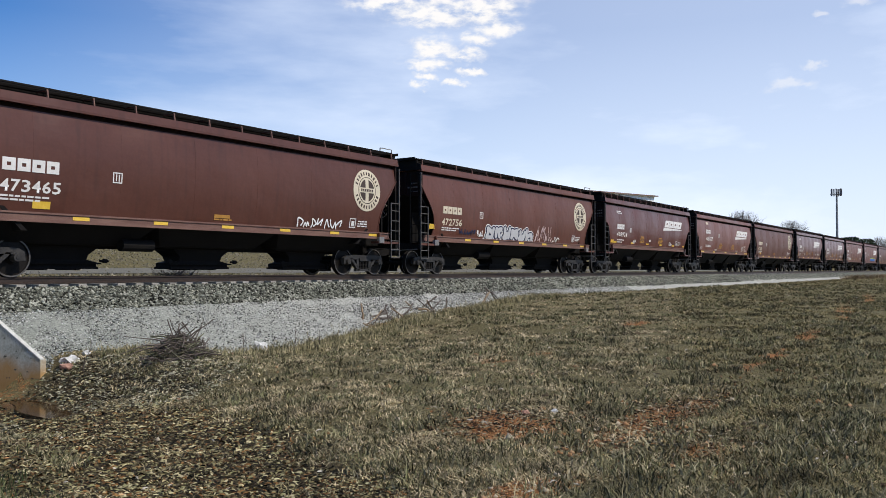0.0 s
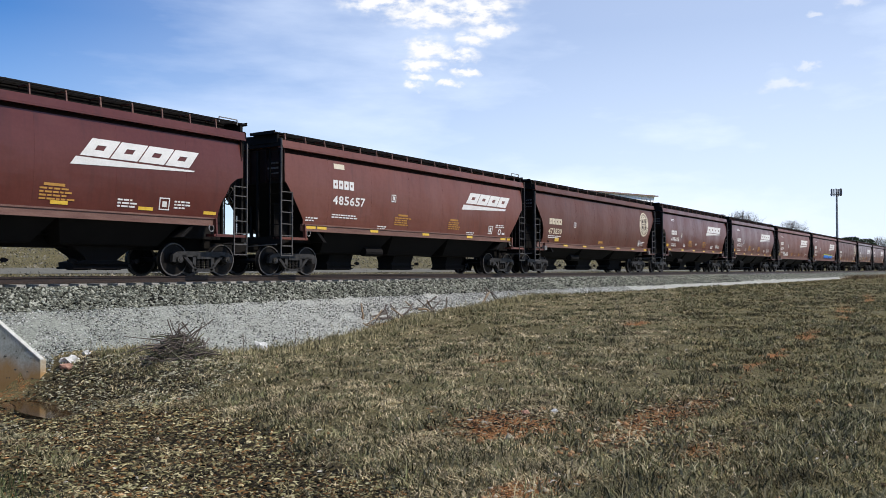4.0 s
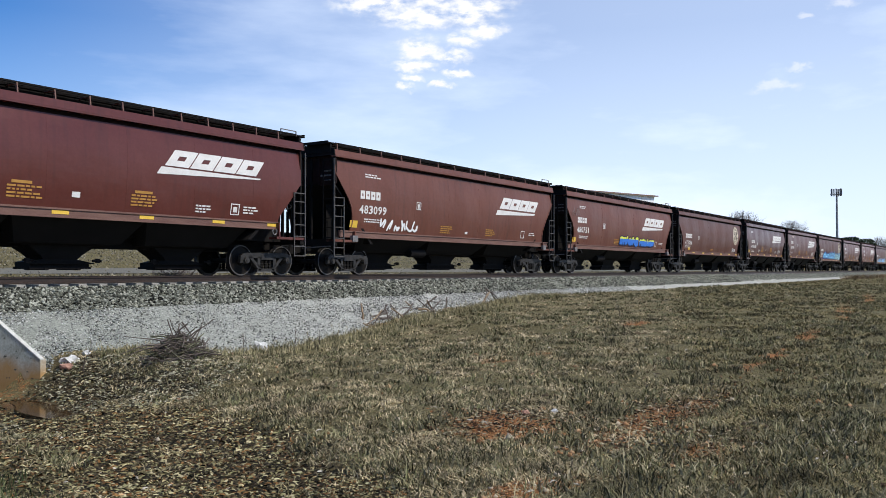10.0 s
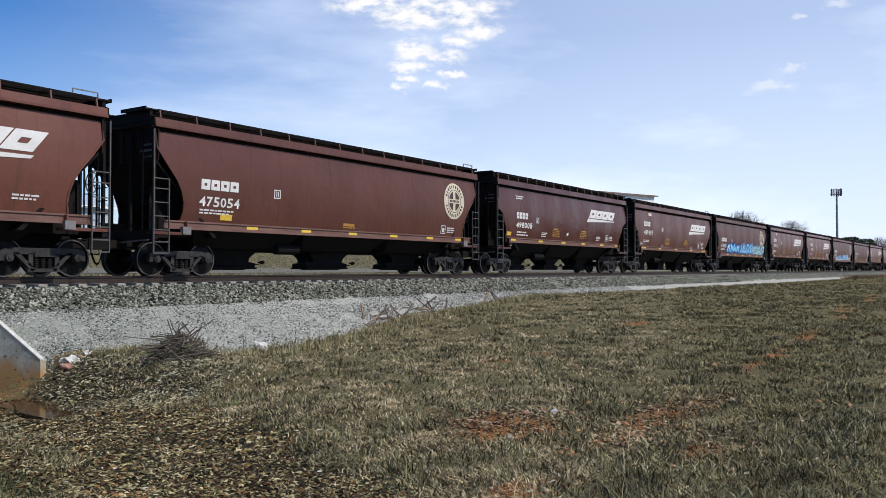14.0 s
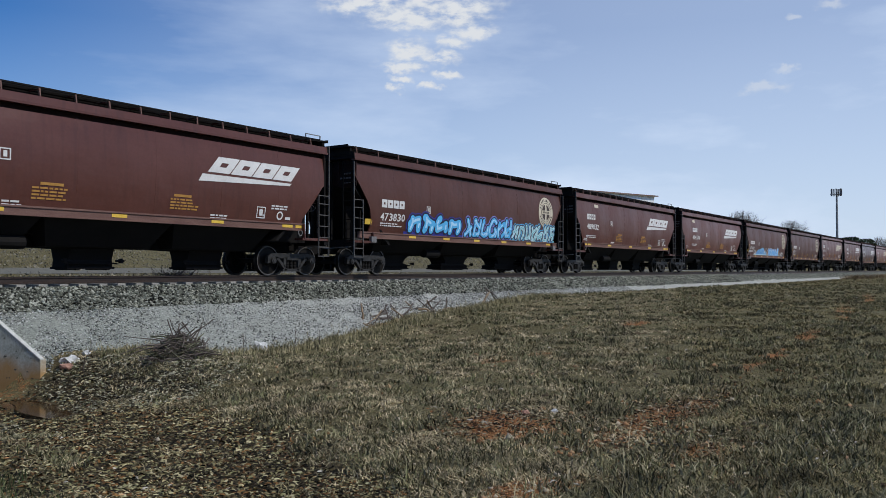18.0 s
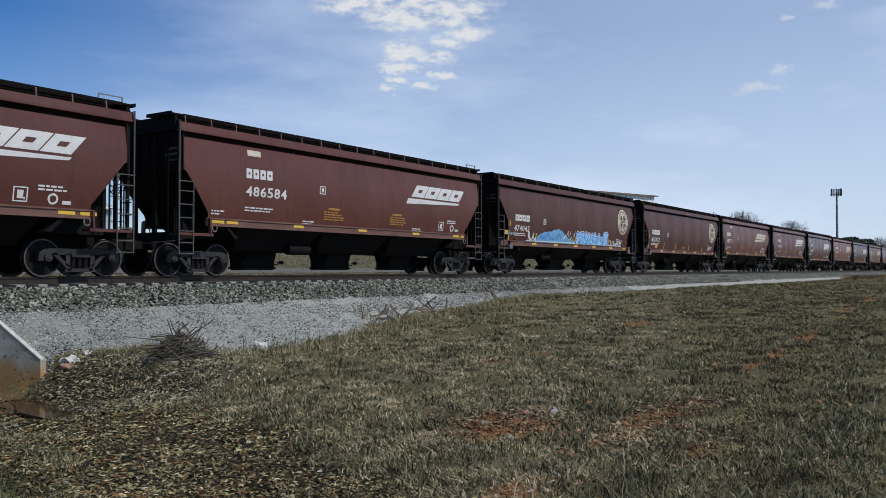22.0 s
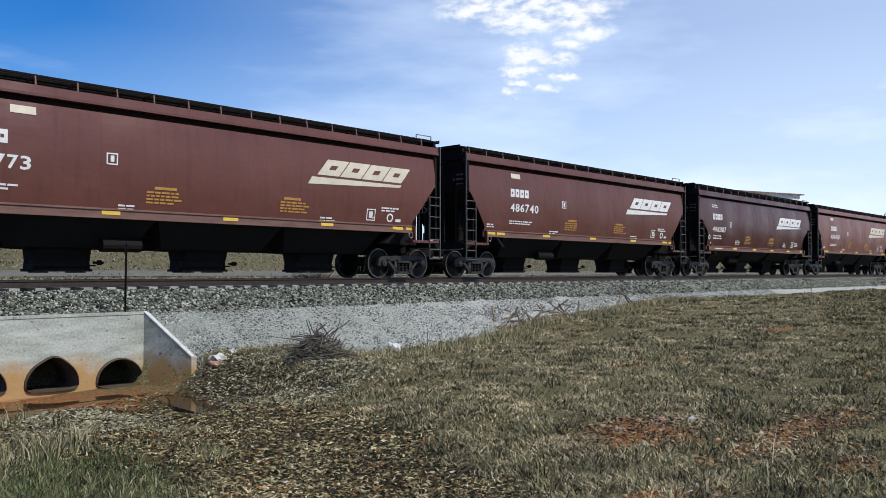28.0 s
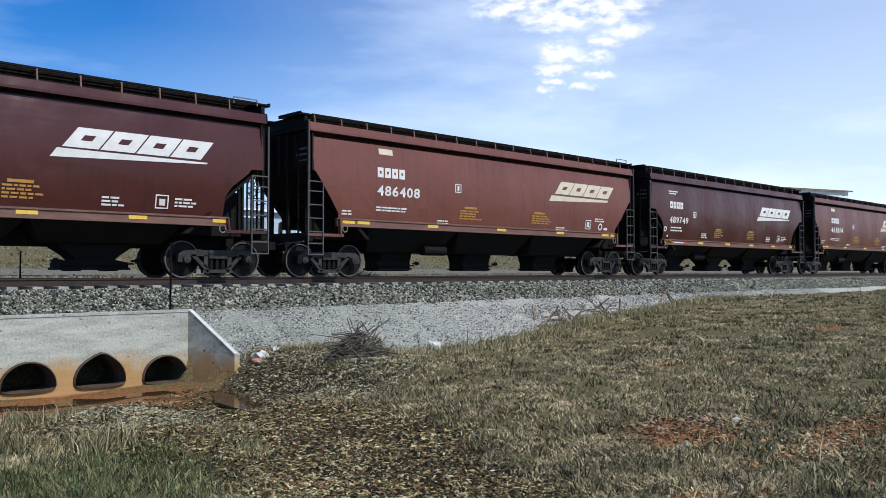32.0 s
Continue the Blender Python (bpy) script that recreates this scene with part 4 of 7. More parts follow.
def markings(car, kind, digits, seed):
    L = KINDS[kind][0]
    r = random.Random(seed)
    if kind == "a":
        shade, wear, place = r.random(), r.random(), r.random()
        tone = "cream" if shade < 0.35 else "white"
        trade_mark("road_mark", car, tone, blocks(1.65, 2.52, 1.45, 0.30), "painted road mark as plain blocks")
        number(car, digits, 1.62, 2.03, 0.29, 1.52, tone)
        emblem(car, L - 1.90, 3.07, 0.76, "cream" if wear < 0.95 else "white")
        plates("data_stencil", car, "white", dashes(1.65, 1.95, 1.3, 2, seed) + framed(4.55, 2.45, 0.28) + [rect(4.64, 4.67, 2.5, 2.68), rect(4.72, 4.75, 2.5, 2.68)] + framed(L - 2.75, 1.68, 0.34) + [rect(L - 2.65, L - 2.5, 1.74, 1.92)] + dashes(L - 2.3, 1.95, 0.5, 3, seed + 1))
        plates("consolidated_plate", car, "yellow", [rect(2.45, 2.9, 1.66, 1.84) if place < 0.6 else rect(0.75, 1.15, 1.85, 2.05)])
        plates("warning_stencil", car, "ochre", [rect(8.0, 8.6, 1.72, 1.82)] + dashes(8.0, 1.7, 0.7, 1, seed + 2))
        ys = [3.5, 5.9, 8.3, 10.7, 13.1, 15.2]
    elif kind in "bcd":
        nx, nz, mz, lz, low = (1.88, 2.19, 2.63, 2.83, 1.84) if kind in "bd" else (1.65, 2.30, 2.94, 2.73, 1.70)
        trade_mark("road_mark", car, "white", blocks(nx, mz, 1.15, 0.30, gap=0.2), "painted road mark as plain blocks")
        number(car, digits, nx, nz, 0.28, 1.60)
        lx = 9.85 if kind in "bd" else 10.05
        trade_mark("trade_mark", car, "white", blocks(lx + 0.26, lz + 0.25, 3.42, 0.47, 0.36, gap=0.05) + [[[(lx, lz), (lx + 3.8, lz + 0.15), (lx + 3.84, lz + 0.19), (lx + 0.15, lz + 0.21)]]], "slanted white blocks over a wedge")
        plates("data_stencil", car, "white", dashes(nx - 0.05, 3.72, 0.75, 2, seed, 0.05, 0.10) + dashes(nx + 0.15, nz - 0.17, 1.0, 2, seed + 3, 0.06, 0.13) + framed(nx + 2.0, nz + 0.30, 0.27) + [rect(nx + 2.09, nx + 2.18, nz + 0.35, nz + 0.50)] + [rect(7.4, 7.62, low + 0.16, low + 0.30)] * (kind in "bd") + dashes(4.55, low + 0.22, 0.5, 3, seed + 9) + dashes(L - 4.4, low + 0.22, 0.5, 3, seed + 1) + framed(L - 3.1, low, 0.34) + [rect(L - 3.0, L - 2.85, low + 0.08, low + 0.24)] + dashes(L - 2.6, low + 0.28, 0.5, 3, seed + 5))
        if kind in "bd":
            plates("consolidated_plate", car, "yellow", [rect(1.08, 1.48, 1.80, 1.98)])
        else:
            plates("round_stencil", car, "white", [[(1.36 + q * math.cos(a), 2.02 + q * math.sin(a)) for q, a in ((0.07, t0), (0.12, t0), (0.12, t0 + 0.63), (0.07, t0 + 0.63))] for t0 in [0.6283 * k for k in range(10)]] + [[(1.60 + 0.05 * math.cos(0.7 * k), 1.72 + 0.05 * math.sin(0.7 * k)) for k in range(9)]])
            part("sill_strip", box(B(), 1.1, 2.1, -FACE + 0.112, -FACE + 0.118, 1.40, 1.49), "ochre", car, "faded orange strip along the sill")
            part("sill_reflector", box(B(), 3.0, 3.14, -FACE + 0.112, -FACE + 0.118, 1.40, 1.49), "red", car, "small red reflector on the sill")
            part("sill_placard", box(B(), 2.15, 2.95, -FACE + 0.112, -FACE + 0.118, 1.42, 1.47), "white", car, "thin white strip on the sill")
        plates("warning_stencil", car, "ochre", [rect(5.85, 6.35, low + 0.40, low + 0.47)] + dashes(5.75, low + 0.36, 0.8, 4, seed + 2) + [rect(9.2, 9.75, low + 0.40, low + 0.47)] + dashes(9.1, low + 0.36, 0.8, 4, seed + 4))
        ys = [1.5, 4.3, 6.9, 9.4, 11.9, 14.1]
    else:
        nx = {"489491": 1.67, "489032": 1.52, "488773": 1.45}.get(digits, 2.52)
        sx = 0.0 if nx > 2 else -0.3
        trade_mark("road_mark", car, "white", blocks(nx, 3.0, 1.15, 0.30, gap=0.2), "painted road mark as plain blocks")
        number(car, digits, nx, 2.45, 0.31, 1.60 if nx < 2 else 1.74)
        trade_mark("trade_mark", car, "white" if r.random() < 0.5 else "cream", blocks(11.05, 3.05, 3.45, 0.48, 0.42, gap=0.05) + [[[(10.72, 2.76), (14.4, 2.90), (14.48, 2.98), (10.86, 2.98)]]], "slanted white blocks over a wedge")
        plates("data_stencil", car, "white", dashes(nx, 2.12, 1.3, 2, seed) + framed(nx + 3.3, 2.75, 0.28) + [rect(nx + 3.4, nx + 3.49, 2.82, 2.97)] + dashes(1.25, 1.95, 0.4, 2, seed + 1) + dashes(5.1, 1.82, 0.5, 2, seed + 3) + dashes(L - 5.0, 1.82, 0.6, 2, seed + 7) + framed(L - 3.2, 1.80, 0.36) + [rect(L - 3.1, L - 2.95, 1.88, 2.08), rect(L - 2.94, L - 2.90, 1.86, 1.92)] + dashes(L - 2.6, 2.24, 0.7, 2, seed + 5) + [rect(L - 1.95, L - 1.72, 1.80, 1.89)])
        bm = B()
        for k in range(12):
            a, b = 2 * math.pi * k / 12, 2 * math.pi * (k + 1) / 12
            film(bm, [(L - 2.2 + q * math.cos(t), 1.92 + q * math.sin(t)) for q, t in ((0.09, a), (0.14, a), (0.14, b), (0.09, b))])
        tagged(part("round_stencil", bm, "white", car), kind="stuff")
        plates("placard", car, "cream", [rect(2.6, 3.15, 3.70, 3.88)])
        plates("warning_stencil", car, "ochre", [rect(6.3 + sx, 6.9 + sx, 2.24, 2.31)] + dashes(6.1 + sx, 2.19, 0.95, 4, seed + 2) + [rect(9.9, 10.5, 2.24, 2.31)] + dashes(9.8, 2.19, 0.95, 4, seed + 4))
        ys = [1.3, 1.85, 4.7, 8.0, 11.3, 14.2, 14.8]
    up = KINDS[kind][3] - 1.575
    for x in ys:
        bm = B()
        if digits == "498924":
            film(bm, rect(x, x + 0.46, 1.80, 1.89))
        else:
            box(bm, x, x + 0.46, -FACE + 0.112, -FACE + 0.118, 1.42 + up, 1.515 + up)
        part("reflector", bm, "yellow", car, "yellow reflective strip")


def capsule(p, q, w, n=5):
    """Outline of a thick rounded stroke."""
    p, q = Vector(p), Vector(q)
    a = math.atan2(q.y - p.y, q.x - p.x)
    out = [(q.x + w / 2 * math.cos(a - math.pi / 2 + math.pi * i / n), q.y + w / 2 * math.sin(a - math.pi / 2 + math.pi * i / n)) for i in range(n + 1)]
    return out + [(p.x + w / 2 * math.cos(a + math.pi / 2 + math.pi * i / n), p.y + w / 2 * math.sin(a + math.pi / 2 + math.pi * i / n)) for i in range(n + 1)]


def sprayed(car, x0, x1, z0, z1, halo, line, fills, seed, letters, w=0.22, base=None, split=False):
    """A spray-painted panel of fat interlocking strokes that spell nothing: halo, outline, fill and gleams over one another."""
    r = random.Random(seed)
    step, h = (x1 - x0) / letters, z1 - z0
    strokes = []
    for i in range(letters):
        cx = x0 + (i + 0.5) * step
        a, b = cx - 0.30 * step, cx + 0.30 * step
        lo, hi = z0 + w * 0.6 + r.uniform(0, 0.1) * h, z1 - w * 0.6 - r.uniform(0, 0.16) * h
        mid = (lo + hi) / 2
        strokes.append(((a + r.uniform(-0.1, 0.1) * step, lo), (a + r.uniform(-0.1, 0.18) * step, hi), i))
        strokes.append(r.choice((((a, hi), (b, mid), i), ((a, mid), (b, hi), i), ((a, lo), (b, mid), i), ((a, hi), (b, hi), i))))
        strokes.append(((b + r.uniform(-0.15, 0.1) * step, lo), (b + r.uniform(-0.15, 0.1) * step, r.choice((mid, hi))), i))
        if r.random() < 0.6:
            strokes.append(((a, lo), (b, lo + r.uniform(0, 0.3) * h), i))
    bent = []                                      # each stroke swings out in an arc
    for p, q, i in strokes:
        swing, d = r.uniform(-0.32, 0.32), (q[0] - p[0], q[1] - p[1])
        pts = [(p[0] + d[0] * t - d[1] * swing * 4 * t * (1 - t), min(max(p[1] + d[1] * t + d[0] * swing * 4 * t * (1 - t), z0 + w * 0.5), z1 - w * 0.4)) for t in (0, 0.25, 0.5, 0.75, 1)]
        bent += [(a, b, i) for a, b in zip(pts, pts[1:])]
    strokes = bent

    def layer(polys, material, depth):
        bm = B()
        for k, q in enumerate(polys):
            film(bm, q, depth + 0.00004 * k, 0.002)
        tagged(part("spray_paint", bm, material, car, "spray-painted graffiti strokes"), kind="stuff")
    if base:
        layer([[(x0 - 0.15, z0 - 0.04), (x1 + 0.15, z0 - 0.04), (x1 + 0.15, z0 + 0.12), (x0 - 0.15, z0 + 0.12)]], base, 0.014)
    if halo:
        layer([capsule(p, q, w + 0.16) for p, q, i in strokes], halo, 0.018)
    layer([capsule(p, q, w + 0.08) for p, q, i in strokes], line, 0.026)
    for k, f in enumerate(fills):
        if split:
            zm = (z0 + z1) / 2 + 0.02
            part_of = []
            for p, q, i in strokes:
                p, q = ((p[0], min(max(p[1], zm), z1)), (q[0], min(max(q[1], zm), z1))) if k == 0 else ((p[0], max(min(p[1], zm), z0)), (q[0], max(min(q[1], zm), z0)))
                part_of.append(capsule(p, q, w * 0.8))
            layer(part_of, f, 0.034 + 0.006 * k)
        else:
            layer([capsule(p, q, w * (0.82 if k == 0 else 0.28)) for p, q, i in strokes if k == 0 or r.random() < 0.6], f, 0.034 + 0.008 * k)


def scrawl(car, x0, x1, z0, z1, material, seed, strokes, width=0.06):
    """Loose looping spray strokes that spell nothing."""
    r = random.Random(seed)
    bm = B()
    step, k = (x1 - x0) / strokes, 0
    for i in range(strokes):
        left, h = x0 + step * i, z1 - z0
        knots = [(left + step * r.uniform(0.0, 0.35), z0 + h * r.choice((0.0, 1.0))), (left + step * r.uniform(0.1, 0.5), z0 + h * r.uniform(0.3, 0.7)), (left + step * r.uniform(0.3, 0.9), z0 + h * r.choice((0.05, 0.95))),
                 (left + step * r.uniform(0.6, 1.05), z0 + h * r.uniform(0.2, 0.8)), (left + step * r.uniform(0.5, 1.1), z0 + h * r.uniform(0.0, 0.3))]
        ends = [knots[0]] + knots + [knots[-1]]
        pts = []
        for a, b, c, d in zip(ends, ends[1:], ends[2:], ends[3:]):
            for t in (0.0, 0.25, 0.5, 0.75):
                pts.append(tuple(0.5 * (2 * b[m] + (c[m] - a[m]) * t + (2 * a[m] - 5 * b[m] + 4 * c[m] - d[m]) * t * t + (3 * b[m] - a[m] - 3 * c[m] + d[m]) * t ** 3) for m in (0, 1)))
        for p, q in zip(pts, pts[1:]):
            film(bm, capsule(p, q, width, 3), 0.020 + 0.00005 * k, 0.002)
            k += 1
    tagged(part("spray_tag", bm, material, car, "spray-painted scrawl"), kind="stuff")


for nm, c in (("sp_white", (0.72, 0.72, 0.70)), ("sp_grey", (0.10, 0.09, 0.09)), ("sp_pink", (0.55, 0.42, 0.40)), ("sp_blue", (0.03, 0.16, 0.55)), ("sp_cyan", (0.10, 0.42, 0.72)), ("sp_sky", (0.42, 0.66, 0.85)),
              ("sp_faint", (0.17, 0.12, 0.11)), ("sp_haze", (0.16, 0.36, 0.58)), ("sp_navy", (0.012, 0.016, 0.05)), ("sp_chrome", (0.46, 0.46, 0.46)), ("sp_pale", (0.50, 0.68, 0.72)), ("sp_yellow", (0.62, 0.68, 0.06)), ("sp_teal", (0.16, 0.45, 0.50)), ("sp_indigo", (0.035, 0.04, 0.26)), ("sp_violet", (0.22, 0.24, 0.58))):
    M[nm] = mat("spray_" + nm[3:], c, tuple(min(1, v * 1.2) for v in c), scale=5, rough=0.6, bump=0.0)

# leading end of each car along the train, its kind and number
TRAIN = [(8.55, "a", "473465"), (26.82, "a", "472756"), (45.16, "b", "498924"), (62.27, "t", "485657"), (79.60, "a", "473830"), (98.0, "b", "491185"), (115.05, "d", "495767"),
         (132.15, "a", "483099"), (150.5, "a", "480751"), (168.7, "a", "475054"), (187.2, "b", "498008"), (204.16, "t", "489491"), (221.75, "a", "473830"), (240.2, "t", "489032"), (257.92, "t", "486584"),
         (275.68, "a", "474042"), (294.08, "a", "475972"), (311.9, "t", "488773"), (329.5, "t", "486740"), (347.22, "c", "498307"), (364.17, "t", "486408"), (381.7, "c", "489749"), (398.9, "t", ""),
         (416.5, "b", ""), (433.6, "t", ""), (451.2, "a", ""), (469.6, "t", ""), (487.2, "b", ""), (504.4, "t", "")]
LOOK = {"a": "brown covered grain hopper car with a round emblem", "b": "dark maroon covered grain hopper car with slanted white blocks", "c": "dark maroon covered grain hopper car with an orange sill strip", "d": "dark maroon covered grain hopper car with straight end cuts", "t": "red-brown covered grain hopper car with sloping end cuts"}


def train():
    first, cars = {}, []
    for u, kind, digits in TRAIN:
        if kind not in first:
            first[kind] = car = hopper_car(kind)
            car.matrix_basis = pose(u, TRACK, RAIL)
        else:
            car = None
        cars.append(car)
    for i, (u, kind, digits) in enumerate(TRAIN):
        if cars[i] is None:
            cars[i] = copy_thing(first[kind], pose(u, TRACK, RAIL))
    for i, (u, kind, digits) in enumerate(TRAIN):
        tagged(cars[i], LOOK[kind])
        if digits in ("483099", "480751"):
            slanted(cars[i], kind, digits, i)
        else:
            markings(cars[i], kind, digits or "48%04d" % (1000 + 37 * i), i)
    return cars


def slanted(car, kind, digits, seed):
    """The rounded car with the slanted mark."""
    L = KINDS[kind][0]
    trade_mark("road_mark", car, "white", blocks(1.45, 2.75, 1.2, 0.30, gap=0.2), "painted road mark as plain blocks")
    number(car, digits, 1.42, 2.22, 0.31, 1.58)
    trade_mark("trade_mark", car, "white", blocks(11.38, 3.0, 3.45, 0.52, 0.42, gap=0.05) + [[[(11.05, 2.68), (14.75, 2.84), (14.83, 2.92), (11.2, 2.92)]]], "slanted white blocks over a wedge")
    plates("data_stencil", car, "white", dashes(1.75, 3.68, 0.8, 2, seed) + dashes(1.75, 2.05, 1.2, 2, seed + 1) + framed(4.9, 2.55, 0.3) + [rect(5.0, 5.1, 2.6, 2.78)] + framed(L - 3.3, 1.70, 0.34) + dashes(L - 2.5, 1.98, 0.6, 2, seed + 4) + [rect(8.6, 8.8, 1.72, 1.82)])
    plates("consolidated_plate", car, "yellow", [rect(0.98, 1.4, 1.70, 1.95)])
    plates("warning_stencil", car, "ochre", dashes(6.7, 2.0, 0.8, 4, seed + 2) + dashes(10.3, 2.0, 0.7, 4, seed + 3))


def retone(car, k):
    """Scales one car's coat: its own tone, and for some the light it passes in."""
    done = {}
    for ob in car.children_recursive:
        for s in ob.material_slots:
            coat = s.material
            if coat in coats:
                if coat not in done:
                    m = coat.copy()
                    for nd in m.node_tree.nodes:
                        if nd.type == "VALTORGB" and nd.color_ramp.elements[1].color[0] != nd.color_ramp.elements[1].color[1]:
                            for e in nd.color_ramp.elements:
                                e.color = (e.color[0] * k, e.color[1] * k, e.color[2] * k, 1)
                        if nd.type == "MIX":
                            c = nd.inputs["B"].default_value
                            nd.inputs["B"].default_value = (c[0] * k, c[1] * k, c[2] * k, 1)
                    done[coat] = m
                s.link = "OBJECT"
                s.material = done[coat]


cars = train()
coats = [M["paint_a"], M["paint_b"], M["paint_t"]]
# Each car's own tone; 11-13, 15 and 16 also darkened for dimmer sun.
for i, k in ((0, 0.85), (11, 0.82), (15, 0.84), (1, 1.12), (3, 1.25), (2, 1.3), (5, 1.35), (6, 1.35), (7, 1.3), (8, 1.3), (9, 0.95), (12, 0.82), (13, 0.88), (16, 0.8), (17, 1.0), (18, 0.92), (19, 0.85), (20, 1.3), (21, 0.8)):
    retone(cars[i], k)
tagged(cars[0], "brown covered hopper car with a small white scrawl")
scrawl(cars[0], 11.4, 13.7, 1.62, 1.92, "sp_white", 6, 7, 0.05)
tagged(cars[1], "brown covered hopper car with white and grey graffiti")
sprayed(cars[1], 5.15, 9.6, 1.5, 2.25, "sp_white", "sp_navy", ("sp_chrome",), 3, 6, 0.26, "sp_white")
scrawl(cars[1], 9.9, 11.7, 1.6, 2.35, "sp_pink", 4, 7, 0.04)
scrawl(cars[1], 11.8, 12.6, 1.6, 1.85, "sp_white", 44, 4, 0.035)
scrawl(cars[1], 2.95, 4.3, 1.72, 1.92, "sp_navy", 5, 7, 0.05)
scrawl(cars[1], 4.45, 4.95, 1.66, 1.92, "sp_white", 45, 3, 0.05)
tagged(cars[6], "dark maroon covered hopper car with a faint grey scrawl")
scrawl(cars[6], 0.85, 1.4, 2.5, 3.05, "sp_faint", 8, 3, 0.035)
tagged(cars[7], "brown covered hopper car with a bold white spray tag")
scrawl(cars[7], 2.65, 5.1, 1.68, 2.06, "sp_white", 9, 6, 0.085)
tagged(cars[8], "brown covered hopper car with yellow and blue graffiti")
scrawl(cars[8], 0.75, 1.75, 3.1, 3.6, "sp_faint", 88, 5, 0.03)
sprayed(cars[8], 7.5, 10.5, 1.62, 2.3, None, "sp_navy", ("sp_yellow", "sp_blue"), 11, 6, 0.24, None, True)
sprayed(cars[8], 10.75, 13.3, 1.62, 2.22, None, "sp_navy", ("sp_yellow", "sp_blue"), 12, 6, 0.22, None, True)
tagged(cars[12], "brown covered hopper car with long cyan and blue graffiti")
sprayed(cars[12], 3.3, 7.1, 1.55, 2.5, "sp_indigo", "sp_navy", ("sp_cyan", "sp_sky"), 13, 4, 0.36, "sp_indigo")
sprayed(cars[12], 7.4, 11.6, 1.55, 2.6, "sp_violet", "sp_navy", ("sp_cyan", "sp_sky"), 14, 6, 0.24, "sp_indigo")
sprayed(cars[12], 11.6, 16.0, 1.55, 2.45, "sp_cyan", "sp_navy", ("sp_pale", "sp_teal"), 24, 7, 0.20, "sp_teal")
tagged(cars[15], "brown covered hopper car with pale blue graffiti")
plates("spray_cloud", cars[15], "sp_haze", [[(3.9, 1.56), (8.4, 1.56)] + [(8.4 - 0.15 * k, 1.78 + 0.50 * math.exp(-((k - 14) / 6.5) ** 2) + 0.26 * math.exp(-((k - 24) / 5.0) ** 2) + 0.03 * math.sin(1.9 * k)) for k in range(30)]], "pale blue sprayed field")
plates("spray_line", cars[15], "sp_pale", [[(2.9, 1.585), (15.2, 1.585), (15.2, 1.63), (9.0, 1.66), (2.9, 1.62)]], "pale sprayed line along the sill")
scrawl(cars[15], 4.3, 6.6, 1.72, 2.05, "sp_blue", 25, 4, 0.03)
scrawl(cars[15], 6.9, 8.4, 1.75, 2.25, "sp_white", 31, 4, 0.035)
scrawl(cars[15], 0.95, 1.6, 1.85, 2.05, "sp_sky", 32, 3, 0.03)
sprayed(cars[15], 8.5, 12.8, 1.5, 2.3, "sp_white", "sp_blue", ("sp_sky", "sp_cyan"), 16, 6, 0.24, "sp_sky")
scrawl(cars[15], 3.0, 3.9, 1.6, 2.0, "sp_white", 17, 6, 0.05)
scrawl(cars[15], 13.1, 14.9, 1.6, 1.9, "sp_white", 27, 6, 0.04)
for i, row in ((15, (1.15, 3.85, 6.1, 8.45, 12.95, 15.75)), (16, (1.15, 4.1, 6.5, 9.4, 12.6))):
    for x in row:
        plates("yellow_bar", cars[i], "yellow", [rect(x, x + 0.09, 1.6, 2.0 if x > 1.5 else 2.5)])


# ---- culvert ----
M["concrete"] = mat("stained_pale_concrete", (0.255, 0.262, 0.215), (0.47, 0.48, 0.42), scale=2.4, rough=0.85, bump=0.35, fine=22, stretch=(0.55, 1, 2.6), contrast=(0.36, 0.62))
M["concrete"].node_tree.nodes["Principled BSDF"].inputs["Specular IOR Level"].default_value = 0.15
M["wet"] = mat("wet_red_mud", (0.20, 0.085, 0.04), (0.34, 0.17, 0.09), scale=3, rough=0.5, bump=0.2)
M["pipe"] = mat("rusty_corrugated_pipe", (0.05, 0.035, 0.028), (0.12, 0.085, 0.06), scale=6, rough=0.7, metal=0.3, bump=0.2)
M["limestone"] = mat("white_limestone", (0.42, 0.41, 0.38), (0.64, 0.63, 0.59), scale=6, rough=0.85, bump=0.3)
# Paler copy of the concrete for the wing wall's sunlit top edge.
M["pale_edge"] = mat("sunlit_concrete_edge", (0.42, 0.41, 0.36), (0.62, 0.61, 0.55), scale=5, rough=0.85, bump=0.3)
M["bark"] = mat("grey_brown_twig", (0.055, 0.042, 0.032), (0.13, 0.105, 0.085), scale=8, rough=0.9, bump=0.2)


